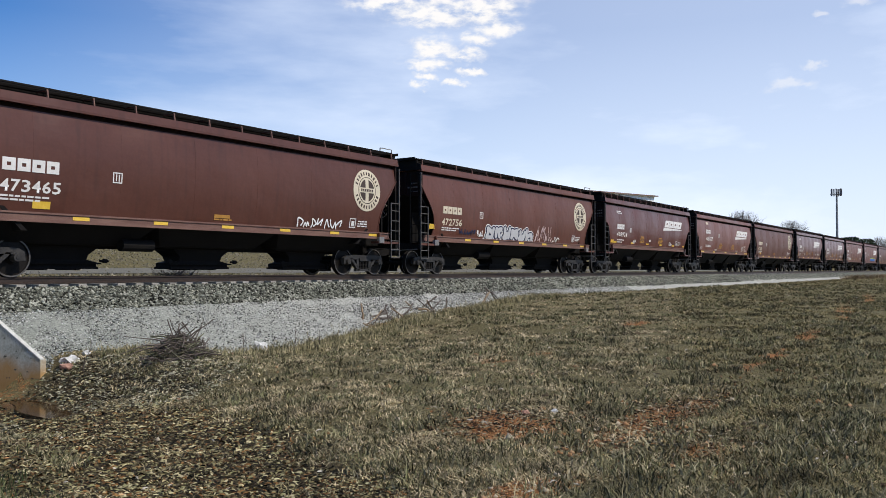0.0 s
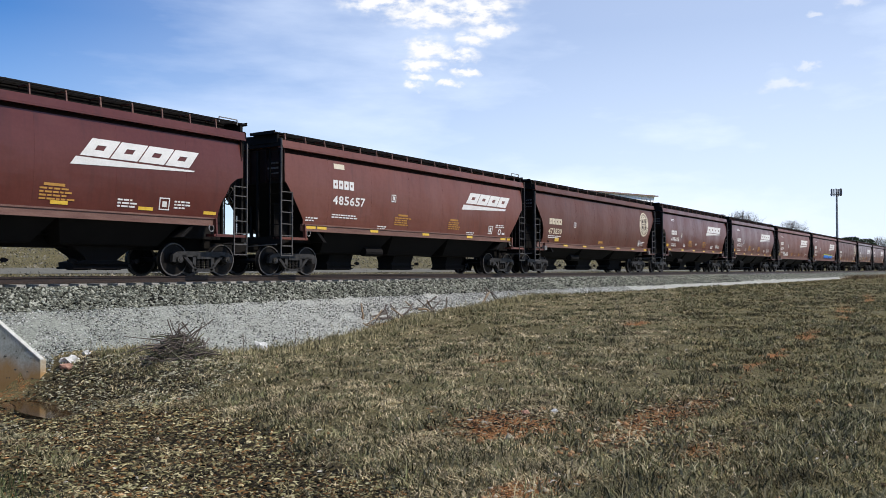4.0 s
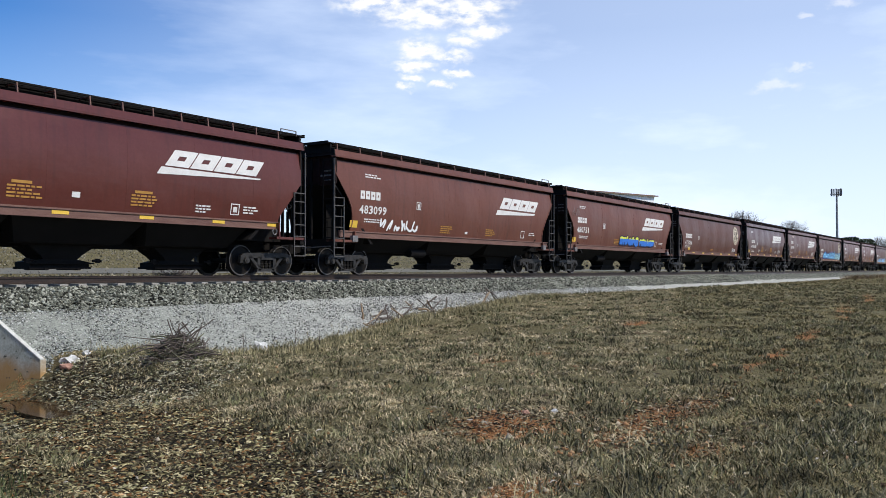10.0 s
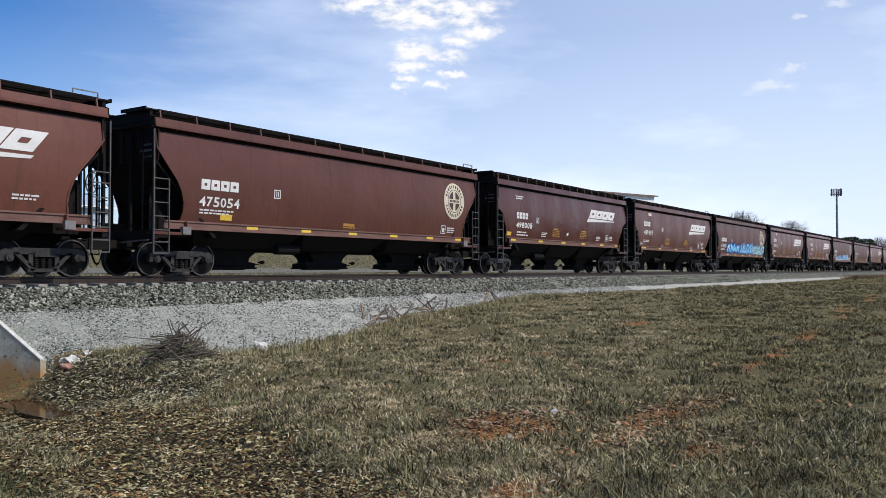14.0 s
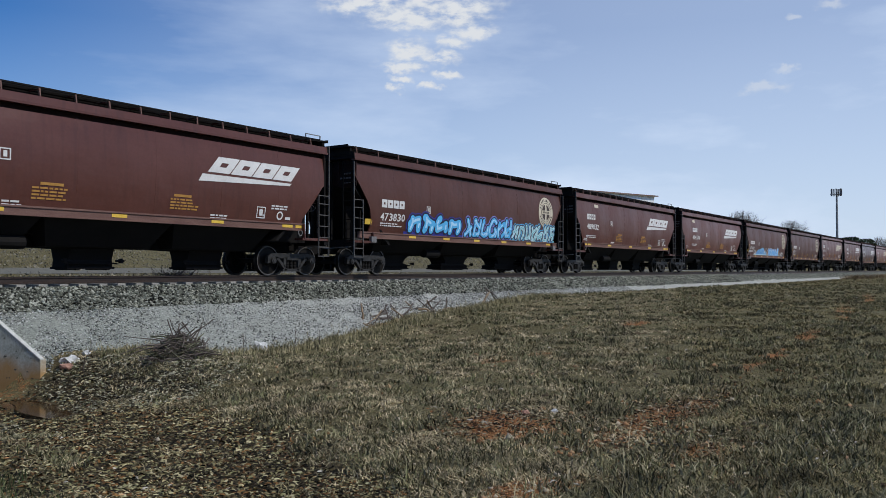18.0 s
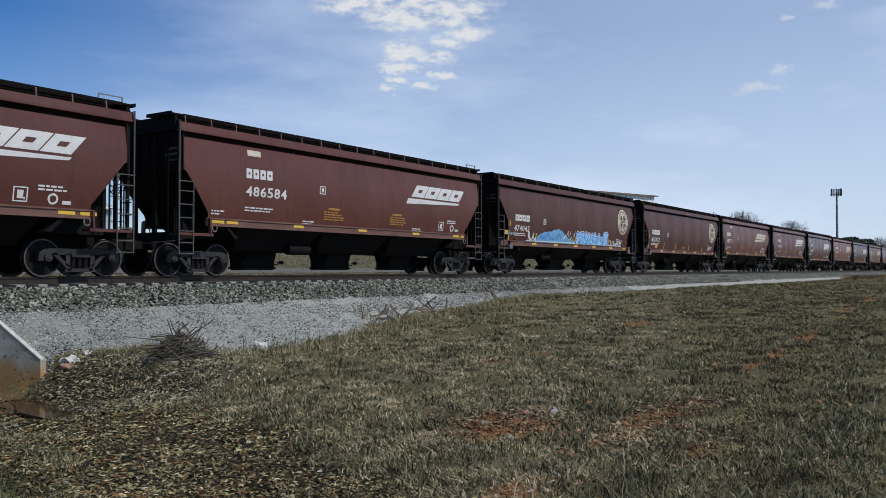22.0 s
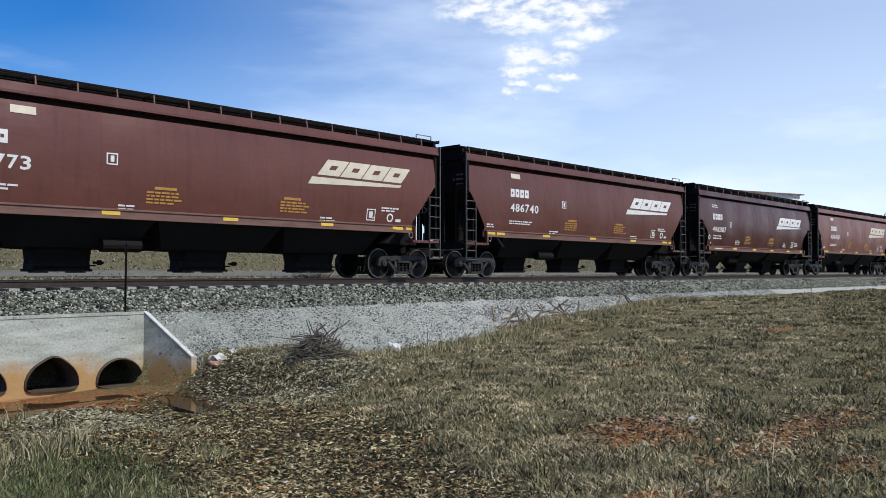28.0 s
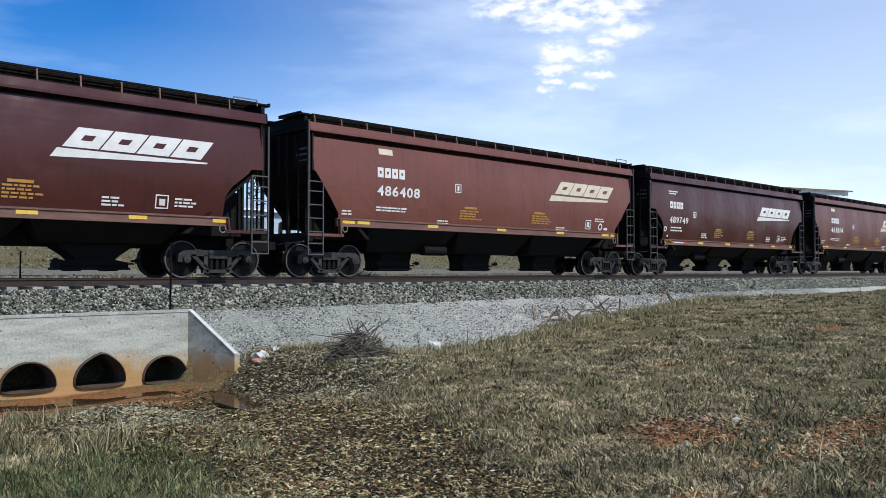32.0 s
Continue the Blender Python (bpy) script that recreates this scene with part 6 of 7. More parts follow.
def grass():
    x, y, r = scatter(150000, 2.4, 130)
    keep = (y > -1) & (y < 17.6) & ~((x < 9.2) & (y > 14.2))
    foot_y = np.array([foot(float(v)) for v in x])
    keep &= y < foot_y - 0.05 - 0.25 * (x > 30)
    keep &= ~((within(x, y, SOIL) < 1) & (RS.rand(len(x)) < 0.55))
    keep &= ~((within(x, y, LITTER) < 1) & (RS.rand(len(x)) < 0.93)) & (within(x, y, POOL) > 1)
    keep &= ~((within(x, y, DRIFT) < 1) & (RS.rand(len(x)) < 0.45))
    clump = np.array([noise.noise((float(a) * 1.1, float(b) * 1.1, 11)) + 0.6 * noise.noise((float(a) * 3.3, float(b) * 3.3, 4)) for a, b in zip(x, y)])
    keep &= RS.rand(len(x)) < 0.55 + 1.3 * clump
    x, y, r, clump = x[keep], y[keep], r[keep], clump[keep]
    h = 0.018 + 0.050 * np.clip(clump + 0.25, 0, 1) + 0.0007 * np.minimum(r, 25)
    w, sp = 0.0038 + 0.0010 * r, 0.03 + 0.005 * r
    green = y + RS.normal(0, 0.6, len(x)) < 0.33 * x
    a, b = ~green, green
    lay("field_grass", x[a], y[a], 8, h[a], w[a], 2.6, sp[a], island("dry_olive_grass", [(0.311, 0.256, 0.146), (0.390, 0.321, 0.183), (0.469, 0.385, 0.231), (0.203, 0.170, 0.093), (0.548, 0.450, 0.288), (0.345, 0.286, 0.159), (0.085, 0.070, 0.037)], bright=(0.38, 1.5), patch=1.9), "short dry olive-tan winter grass")
    lay("damp_grass", x[b], y[b], 8, h[b] * 1.1, w[b], 2.4, sp[b], island("dark_olive_grass", [(0.166, 0.139, 0.064), (0.221, 0.180, 0.085), (0.269, 0.220, 0.111), (0.112, 0.100, 0.043), (0.336, 0.274, 0.146), (0.187, 0.164, 0.072), (0.047, 0.041, 0.020)], bright=(0.38, 1.5), patch=1.9), "darker green grass on the near field")
    # rank tussocks that stand above the turf and shade it
    x, y, r = scatter(5200, 3.0, 70)
    k = (y < foot_line(x) - 0.3) & (y > -1) & ~((x < 9.2) & (y > 13)) & (within(x, y, LITTER) > 1) & (within(x, y, SOIL) > 0.8)
    x, y, r = x[k], y[k], r[k]
    big = RS.rand(len(x)) ** 2
    lay("grass_tussocks", x, y, 34, 0.045 + 0.075 * big + 0.0012 * r, 0.0042 + 0.0010 * r, 1.5, 0.035 + 0.075 * big + 0.0022 * r, island("grey_olive_tussock", [(0.170, 0.155, 0.082), (0.240, 0.215, 0.120), (0.110, 0.102, 0.050), (0.310, 0.275, 0.165), (0.060, 0.056, 0.028), (0.150, 0.150, 0.070)], bright=(0.38, 1.5), patch=1.9), "matted grey-olive tussocks standing above the turf")
    # the field goes on behind and beside the standpoint
    x, y, r = scatter(9000, 2.6, 16, 76, 364)
    lay("field_grass", x, y, 7, 0.04 + 0.04 * RS.rand(len(x)), 0.006 + 0.001 * r, 1.7, 0.05 + 0.006 * r, bpy.data.materials["dark_olive_grass"], "short winter grass round the standpoint")
    # a few long bent straws close by
    x, y = RS.uniform(4.6, 8.0, 26), RS.uniform(1.8, 3.6, 26)
    lay("bent_straws", x, y, 2, 0.14 + 0.2 * RS.rand(26), np.full(26, 0.006), 2.0, np.full(26, 0.05), bpy.data.materials["dry_olive_grass"], "long bent straws in the near grass")
    # lush low growth on the near bank of the stream
    x, y = RS.uniform(-0.5, 4.6, 13000), RS.uniform(4.0, 7.4, 13000)
    k = (x < 1.2 + 0.29 * y + RS.normal(0, 0.25, len(x))) & (x / y > 0.14) & (RS.rand(len(x)) < 4.4 - 0.60 * y)
    x, y = x[k], y[k]
    lay("tall_grass", x, y, 10, 0.05 + 0.09 * RS.rand(len(x)) ** 1.5, np.full(len(x), 0.0075), 1.0, np.full(len(x), 0.06), island("green_spring_grass", [(0.055, 0.09, 0.035), (0.09, 0.12, 0.048), (0.15, 0.16, 0.068), (0.03, 0.047, 0.018), (0.26, 0.24, 0.12), (0.015, 0.022, 0.01), (0.10, 0.10, 0.04)]), "green spring grass beside the stream")
    x, y = RS.uniform(0.8, 6.2, 3600), RS.uniform(7.0, 14.6, 3600)
    k = (x < 0.75 + 0.33 * y + RS.normal(0, 0.25, len(x))) & (np.array([noise.noise((float(a) * 0.9, float(b) * 0.7, 21)) for a, b in zip(x, y)]) > 0.10)
    x, y = x[k], y[k]
    lay("straw_stalks", x, y, 6, 0.13 + 0.19 * RS.rand(len(x)), np.full(len(x), 0.011), 0.9, np.full(len(x), 0.06), island("bleached_straw", [(0.300, 0.265, 0.150), (0.200, 0.185, 0.090), (0.400, 0.350, 0.220), (0.140, 0.125, 0.065), (0.100, 0.105, 0.045), (0.030, 0.028, 0.015)]), "bleached straw and green stalks before the culvert")
    # seed-headed dry fringe along the foot of the bank
    x = RS.uniform(10.5, 34, 1900)
    y = np.array([foot(float(v)) for v in x]) + RS.normal(-0.55, 0.4, len(x))
    lay("fringe_grass", x, y, 6, 0.12 + 0.14 * RS.rand(len(x)), np.full(len(x), 0.014), 0.8, np.full(len(x), 0.08), island("pale_fringe_grass", [(0.33, 0.28, 0.15), (0.22, 0.20, 0.10), (0.10, 0.095, 0.05), (0.42, 0.36, 0.21)]), "pale dry grass along the foot of the bank")
    # rank brown weeds where the field meets the line far off
    x = RS.uniform(115, 240, 1500)
    y = RS.uniform(15.0, 17.6, 1500)
    lay("rank_weeds", x, y, 6, 0.2 + 0.5 * RS.rand(len(x)) ** 2, np.full(len(x), 0.06), 0.9, np.full(len(x), 0.3), island("brown_weeds", [(0.16, 0.10, 0.055), (0.22, 0.17, 0.09), (0.11, 0.085, 0.045), (0.28, 0.22, 0.13)]), "rank brown weeds along the far fringe", "weeds")
    # far side of the track
    x, y = RS.uniform(5, 130, 16000), RS.uniform(24.5, 46, 16000)
    k = (y < 31) | (y > 33.6) | (RS.rand(len(x)) < 0.3)
    x, y = x[k], y[k]
    lay("far_grass", x, y, 6, 0.05 + 0.06 * RS.rand(len(x)), np.full(len(x), 0.06), 1.6, np.full(len(x), 0.3), island("tan_bank_grass", [(0.240, 0.222, 0.165), (0.275, 0.250, 0.190), (0.210, 0.195, 0.143), (0.170, 0.158, 0.112)]), "dry tan grass on the bank beyond the track")


def leaves(name, x, y, size, material, label):
    """Curled scraps of leaf and bark lying at all angles."""
    n = len(x)
    z = on_land(x, y)
    L, W = size * RS.uniform(0.7, 1.7, n), size * RS.uniform(0.16, 0.42, n)
    bend, tilt, turn = RS.uniform(-0.2, 1.1, n), RS.normal(0, 0.45, n), RS.uniform(0, 2 * np.pi, n)
    v = np.empty((n, 8, 3))
    for k in range(4):
        t = (k - 1.5) / 1.5
        along, up = t * L, bend * L * 0.5 * (1 - t * t)
        w = W * (1.0, 1.25, 1.0, 0.35)[k]
        for j, s in enumerate((-1, 1)):
            px, py, pz = along, s * w, up + s * w * np.sin(tilt)
            v[:, 2 * k + j, 0] = x + px * np.cos(turn) - py * np.sin(turn)
            v[:, 2 * k + j, 1] = y + px * np.sin(turn) + py * np.cos(turn)
            v[:, 2 * k + j, 2] = z + pz + size * 0.25
    i = np.arange(n)[:, None] * 8
    f = np.concatenate([i + np.array([[a, a + 1, a + 3, a + 2]]) for a in (0, 2, 4)])
    loose(name, v.reshape(-1, 3), f, material, label, "leaf litter")


def chips(name, x, y, size, flat, material, label, category, heights=None):
    """Small six-sided lumps, turned at random."""
    n = len(x)
    z = on_land(x, y) if heights is None else heights
    base = np.array([(1, 0, 0), (-1, 0, 0), (0, 1, 0), (0, -1, 0), (0, 0, 1), (0, 0, -1)], dtype=float)
    tri = np.array([(0, 2, 4), (2, 1, 4), (1, 3, 4), (3, 0, 4), (2, 0, 5), (1, 2, 5), (3, 1, 5), (0, 3, 5)])
    p = base[None] * (1 + RS.uniform(-0.35, 0.35, (n, 6, 1)))
    p = p + RS.normal(0, 0.13, (n, 6, 3))
    p[:, :, 2] *= flat
    a, b = RS.uniform(0, 2 * np.pi, n), RS.normal(0, 0.5 if flat > 0.2 else 0.8, n)
    c, s = np.cos(b)[:, None], np.sin(b)[:, None]
    py, pz = p[:, :, 1] * c - p[:, :, 2] * s, p[:, :, 1] * s + p[:, :, 2] * c
    c, s = np.cos(a)[:, None], np.sin(a)[:, None]
    px, py = p[:, :, 0] * c - py * s, p[:, :, 0] * s + py * c
    v = np.stack([px, py, pz], -1) * size[:, None, None] + np.stack([x, y, z], -1)[:, None]
    f = (np.arange(n)[:, None, None] * 6 + tri[None]).reshape(-1, 3)
    loose(name, v.reshape(-1, 3), f, material, label, category)


def cover():
    x, y, r = scatter(170000, 3.0, 18)
    d = within(x, y, LITTER) + RS.normal(0, 0.25, len(x))
    k = (d < 1.25) & (RS.rand(len(x)) < 1.35 - 0.5 * d) & (within(x, y, POOL) > 1)
    x, y, r = x[k], y[k], r[k]
    leaves("leaf_litter", x, y, 0.011 + 0.0013 * r, island("dead_leaves", [(0.204, 0.168, 0.077), (0.066, 0.051, 0.023), (0.336, 0.289, 0.149), (0.014, 0.012, 0.007), (0.468, 0.407, 0.226), (0.102, 0.085, 0.040), (0.190, 0.098, 0.034), (0.228, 0.210, 0.099), (0.022, 0.018, 0.009), (0.016, 0.013, 0.007), (0.120, 0.062, 0.024)]), "curled dead leaves and bark washed along the ditch")
    x, y, r = scatter(100000, 8, 18, 30)
    d = within(x, y, DRIFT) + RS.normal(0, 0.3, len(x))
    k = (d < 1.2) & (RS.rand(len(x)) < 1.3 - 0.6 * d) & (within(x, y, POOL) > 1)
    x, y, r = x[k], y[k], r[k]
    leaves("drift_litter", x, y, 0.010 + 0.0013 * r, island("grey_drift", [(0.265, 0.247, 0.165), (0.115, 0.107, 0.068), (0.380, 0.356, 0.248), (0.029, 0.026, 0.018), (0.483, 0.443, 0.308), (0.196, 0.201, 0.110), (0.276, 0.230, 0.127)]), "grey washed-up stalks and leaves by the culvert")
    x, y, r = scatter(14000, 2.6, 60, 2)
    k = (RS.rand(len(x)) < 0.16) | (within(x, y, [(7.6, 1.7, 1.4, 0.7)]) < 1)
    k &= (y < foot_line(x) - 0.4) & (y < 14)
    x, y, r = x[k], y[k], r[k]
    leaves("fallen_leaves", x, y, 0.014 + 0.0016 * r, island("mixed_fallen_leaves", [(0.30, 0.26, 0.19), (0.13, 0.09, 0.05), (0.42, 0.38, 0.31), (0.05, 0.035, 0.02), (0.22, 0.13, 0.07)]), "fallen leaves strewn in the grass")
    x, y, r = scatter(20000, 2.6, 14)
    k = (within(x, y, SOIL[:4]) < 1.4) | (RS.rand(len(x)) < 0.05)
    k &= y < 13
    x, y, r = x[k], y[k], r[k]
    chips("soil_clods", x, y, (0.004 + 0.0012 * r) * RS.uniform(0.5, 1.7, len(x)) * np.where(RS.rand(len(x)) < 0.12, 2.2, 1.0), 0.7, island("red_clods", [(0.340, 0.185, 0.085), (0.240, 0.120, 0.052), (0.400, 0.250, 0.130), (0.100, 0.055, 0.028), (0.400, 0.340, 0.240), (0.200, 0.170, 0.090)]), "clods and pebbles on bare red soil", "soil")
    x, y, r = scatter(60000, 4.5, 13, 8, 50)
    d = within(x, y, STREWN) + RS.normal(0, 0.3, len(x))
    k = (d < 1.2) & (RS.rand(len(x)) < 0.75 - 0.4 * d)
    x, y, r = x[k], y[k], r[k]
    leaves("leaf_scraps", x, y, 0.009 + 0.0012 * r, island("scraps_on_soil", [(0.300, 0.240, 0.130), (0.040, 0.028, 0.014), (0.420, 0.360, 0.230), (0.016, 0.012, 0.007), (0.240, 0.110, 0.042), (0.110, 0.085, 0.042), (0.024, 0.018, 0.010)]), "dry leaf scraps strewn over bare red soil")
    x = np.concatenate([RS.normal(20.4, 0.6, 260), RS.normal(24.3, 0.6, 220)])
    y = np.concatenate([RS.normal(16.25, 0.16, 260), RS.normal(16.95, 0.13, 220)])
    chips("scraped_soil", x, y, 0.035 * RS.uniform(0.5, 1.6, len(x)), 0.5, bpy.data.materials["red_clods"], "scraped red soil and bark under the branches", "soil")
    n = 30000
    x = 70 * RS.rand(n) ** 1.5
    y = RS.uniform(18.0, 19.62, n)
    chips("ballast_stones", x, y, 0.032 * RS.uniform(0.6, 1.5, n) * (1 + x / 90), 0.8, island("grey_ballast_stone", [(0.055, 0.057, 0.044), (0.135, 0.140, 0.110), (0.240, 0.245, 0.198), (0.015, 0.015, 0.012), (0.360, 0.360, 0.295), (0.095, 0.097, 0.076)], bright=(0.8, 1.15)), "loose grey ballast stones", "ballast",
          np.array([bed_height(float(v)) + 0.012 for v in y]))
    n = 26000
    x = 9.2 + 36 * RS.rand(n) ** 1.3
    y = np.array([foot(float(v)) for v in x])
    y = y + (18.25 - y) * RS.rand(n) ** 0.9 - 0.1
    chips("gravel_stones", x, y, 0.017 * RS.uniform(0.5, 1.6, n) * (1 + x / 80), 0.7, island("pale_gravel_stone", [(0.25, 0.255, 0.232), (0.36, 0.365, 0.33), (0.54, 0.54, 0.50), (0.13, 0.13, 0.12), (0.31, 0.315, 0.285), (0.07, 0.07, 0.062)], bright=(0.85, 1.1)), "loose pale limestone gravel", "gravel",
          np.array([bank(float(v)) + 0.005 for v in y]))


# pale gravel service road beyond the track
tagged(sheet("service_road", lines([(-30, 160, 2.0)]), lines([(31.0, 33.6, 0.5)]), lambda x, y: land(x, y) + 0.04, mat("tan_road_gravel", (0.085, 0.08, 0.058), (0.18, 0.168, 0.125), scale=5, rough=0.9, bump=0.4)), "pale gravel service road beyond the track", "road", kind="structure")
grass()
cover()


# ---- beyond the track ----
M["siding"] = mat("white_metal_siding", (0.80, 0.80, 0.78), (0.88, 0.88, 0.86), scale=1, rough=0.5, bump=0.05)
M["fascia"] = mat("brown_metal_trim", (0.14, 0.08, 0.06), (0.20, 0.12, 0.09), scale=2, rough=0.6, bump=0.05)
M["tan"] = mat("tan_brick", (0.40, 0.25, 0.14), (0.52, 0.36, 0.22), scale=2.5, rough=0.85, bump=0.2)
M["pale"] = mat("pale_blue_metal_sheet", (0.34, 0.40, 0.46), (0.44, 0.50, 0.56), scale=1, rough=0.45, bump=0.05)
M["pane"] = mat("dark_window_pane", (0.03, 0.04, 0.05), (0.05, 0.06, 0.07), scale=1, rough=0.1, bump=0.0)
M["mast"] = mat("galvanised_mast", (0.20, 0.20, 0.20), (0.28, 0.28, 0.28), scale=2, rough=0.5, metal=0.4, bump=0.05)


def building(name, origin, turn, w, d, h, wall, trim, roof, label, windows, eave=0.35, rise=0.0):
    """A long shed: wall panels, base, fascia, roof, windows and doors on the track side."""
    root = tagged(new(name), label, "building")
    ox, oy = origin
    root.matrix_basis = pose(ox, oy, land(ox, oy) - 0.3, 0, 0, turn)
    t = 0.2
    for x0, x1, y0, y1 in ((0, w, 0, t), (0, w, d - t, d), (0, t, t, d - t), (w - t, w, t, d - t)):
        bm = box(B(), x0, x1, y0, y1, 0, h)
        wl_ = part("wall", bm, wall, root)
        if y0 == 0 and wall == "siding":
            bm = B()
            for k in range(int(w / 0.6)):
                box(bm, 0.3 + 0.6 * k, 0.36 + 0.6 * k, y0 - 0.03, y0, 0, h)
            tagged(part("siding_ribs", bm, wall, wl_), kind="stuff")
    bm = B()
    a = [bm.verts.new(p) for p in ((-eave, -eave, h), (w + eave, -eave, h), (w + eave, d / 2, h + rise + 0.05), (-eave, d / 2, h + rise + 0.05), (w + eave, d + eave, h), (-eave, d + eave, h))]
    b = [bm.verts.new(v.co + Vector((0, 0, 0.12))) for v in a]
    for q in ((0, 1, 2, 3), (3, 2, 4, 5)):
        bm.faces.new([a[i] for i in q])
        bm.faces.new([b[i] for i in q][::-1])
    for i, j in ((0, 1), (1, 2), (2, 4), (4, 5), (5, 3), (3, 0)):
        bm.faces.new((a[i], a[j], b[j], b[i]))
    part("roof", bm, roof, root)
    bm = box(B(), -eave - 0.03, w + eave + 0.03, -eave - 0.06, -eave, h, h + 0.14)
    part("fascia", bm, trim, root)
    for x, z, ww, hh in windows:
        wd = part("window", box(B(), x - 0.08, x + ww + 0.08, -0.07, 0.0, z - 0.08, z + hh + 0.08), "siding", root)
        part("pane", box(B(), x, x + ww, -0.09, -0.071, z, z + hh), "pane", wd)
    return root


building("white_shed", (87.4, 46.1), -19.4, 21.5, 11.0, 8.35, "siding", "fascia", "siding", "tall white metal shed with brown roof trim beyond the track", [(3, 1.2, 1.2, 1.4), (7, 1.2, 1.2, 1.4), (12, 0.9, 2.4, 2.6)])
building("tan_brick_house", (8.0, 56.0), 0, 16.5, 10.0, 3.3, "tan", "siding", "pale", "long tan brick house with a pale metal roof", [(2, 1.0, 1.4, 1.3), (6, 1.0, 1.4, 1.3), (10.5, 0.2, 1.0, 2.05), (13, 1.0, 1.4, 1.3)], rise=2.2)
building("pale_metal_shed", (28.0, 54.0), 4, 9.0, 8.0, 3.0, "pale", "siding", "pale", "low pale blue metal shed behind the tracks", [(3, 0.3, 2.6, 2.2)], rise=1.2)


def cell_tower(x, y, top):
    z = land(x, y)
    root = tagged(new("cell_tower"), "slim grey cell tower mast with antenna panels", "cell tower")
    root.location = (x, y, z)
    h = top - z
    part("mast", tube(B(), (0, 0, 0), (0, 0, h), 0.42, 0.28, 12), "mast", root)
    bm = B()
    for i in range(3):
        a0, a1 = 2 * math.pi * i / 3, 2 * math.pi * (i + 1) / 3
        bar(bm, (2.0 * math.cos(a0), 2.0 * math.sin(a0), h - 1.6), (2.0 * math.cos(a1), 2.0 * math.sin(a1), h - 1.6), 0.14)
        bar(bm, (0, 0, h - 1.6), (2.0 * math.cos(a0), 2.0 * math.sin(a0), h - 1.6), 0.14)
    part("antenna_frame", bm, "mast", root)
    for i in range(3):
        a0, a1 = 2 * math.pi * i / 3, 2 * math.pi * (i + 1) / 3
        for k in range(3):
            t = 0.15 + 0.35 * k
            px, py = 2.05 * (math.cos(a0) * (1 - t) + math.cos(a1) * t), 2.05 * (math.sin(a0) * (1 - t) + math.sin(a1) * t)
            part("antenna_panel", box(B(), px - 0.22, px + 0.22, py - 0.15, py + 0.15, h - 2.2, h + 0.1), "grey", root)


cell_tower(291.0, 45.0, 27.4)


def tree(x, y, top, spread, label, seed, leaf=None, leaves=0):
    rng = random.Random(seed)
    z = land(x, y)
    h = top - z
    root = tagged(new("tree"), label, "tree", "trees beyond the track")
    root.location = (x, y, z)
    bm = B()
    tube(bm, (0, 0, -0.2), (0.1, 0, h * 0.45), 0.03 * h, 0.018 * h, 8)
    part("trunk", bm, "bark", root)
    bm = B()
    for i in range(34):
        a = rng.uniform(0, 2 * math.pi)
        k = rng.uniform(0.22, 0.62)
        lift = rng.uniform(0.5, 1.6)
        bough(bm, (0.1 * k, 0, min(h * k, h * 0.44)), (math.cos(a) * spread, math.sin(a) * spread, lift), h * rng.uniform(0.36, 0.52), 0.0065 * h, rng, 2)
    part("limb", bm, "bark", root)
    if not leaf:                                   # haze of fine twigs round the crown
        bm = B()
        for i in range(520):
            a, e, q = rng.uniform(0, 2 * math.pi), rng.uniform(-0.5, 1.5), rng.uniform(0.25, 1.0) ** 0.5
            w = Vector((math.cos(a) * math.cos(e), math.sin(a) * math.cos(e), math.sin(e) * 0.95))
            p = Vector((0, 0, h * 0.60)) + w * (h * 0.40 * q)
            d = (w + Vector((rng.uniform(-0.7, 0.7), rng.uniform(-0.7, 0.7), rng.uniform(-0.2, 0.9)))).normalized()
            tube(bm, p - d * h * 0.05, p + d * h * 0.05, 0.035, 0.012, 3)
        tagged(part("twigs", bm, "bark", root), kind="stuff")
    if leaf:
        bm = B()
        for i in range(leaves):
            a, b, q = rng.uniform(0, 2 * math.pi), rng.uniform(-0.7, 1.2), rng.uniform(0.55, 1.0) ** 0.5
            c = Vector((math.cos(a) * math.cos(b) * h * 0.42 * q, math.sin(a) * math.cos(b) * h * 0.42 * q, h * 0.58 + math.sin(b) * h * 0.42 * q))
            s = h * rng.uniform(0.02, 0.045)
            u = Vector((rng.uniform(-1, 1), rng.uniform(-1, 1), rng.uniform(-1, 1))).normalized()
            w = u.orthogonal().normalized()
            t = u.cross(w)
            bm.faces.new([bm.verts.new(c + s * (i * w + j * t * 0.6)) for i, j in ((-1, 0), (0, -1), (1, 0), (0, 1))])
        part("crown", bm, leaf, root)
    return root


M["leaf"] = island("dark_evergreen_leaf", [(0.020, 0.035, 0.016), (0.03, 0.05, 0.022), (0.045, 0.06, 0.03)])
tree(175.0, 45.0, 13.8, 0.75, "bare winter tree with a fine twig crown", 61)
tree(180.5, 46.5, 12.6, 0.8, "bare winter tree with a wide twig crown", 62)
tree(222.5, 45.0, 14.2, 0.7, "bare winter tree, upright twigs", 63)
tree(283.0, 40.0, 12.0, 0.7, "dark evergreen tree with a rounded crown", 64, "leaf", 1500)
tree(330.0, 42.0, 13.0, 0.8, "dark evergreen tree beyond the track", 65, "leaf", 1500)
tree(352.0, 40.0, 14.0, 0.7, "bare winter tree, upright twigs", 66)


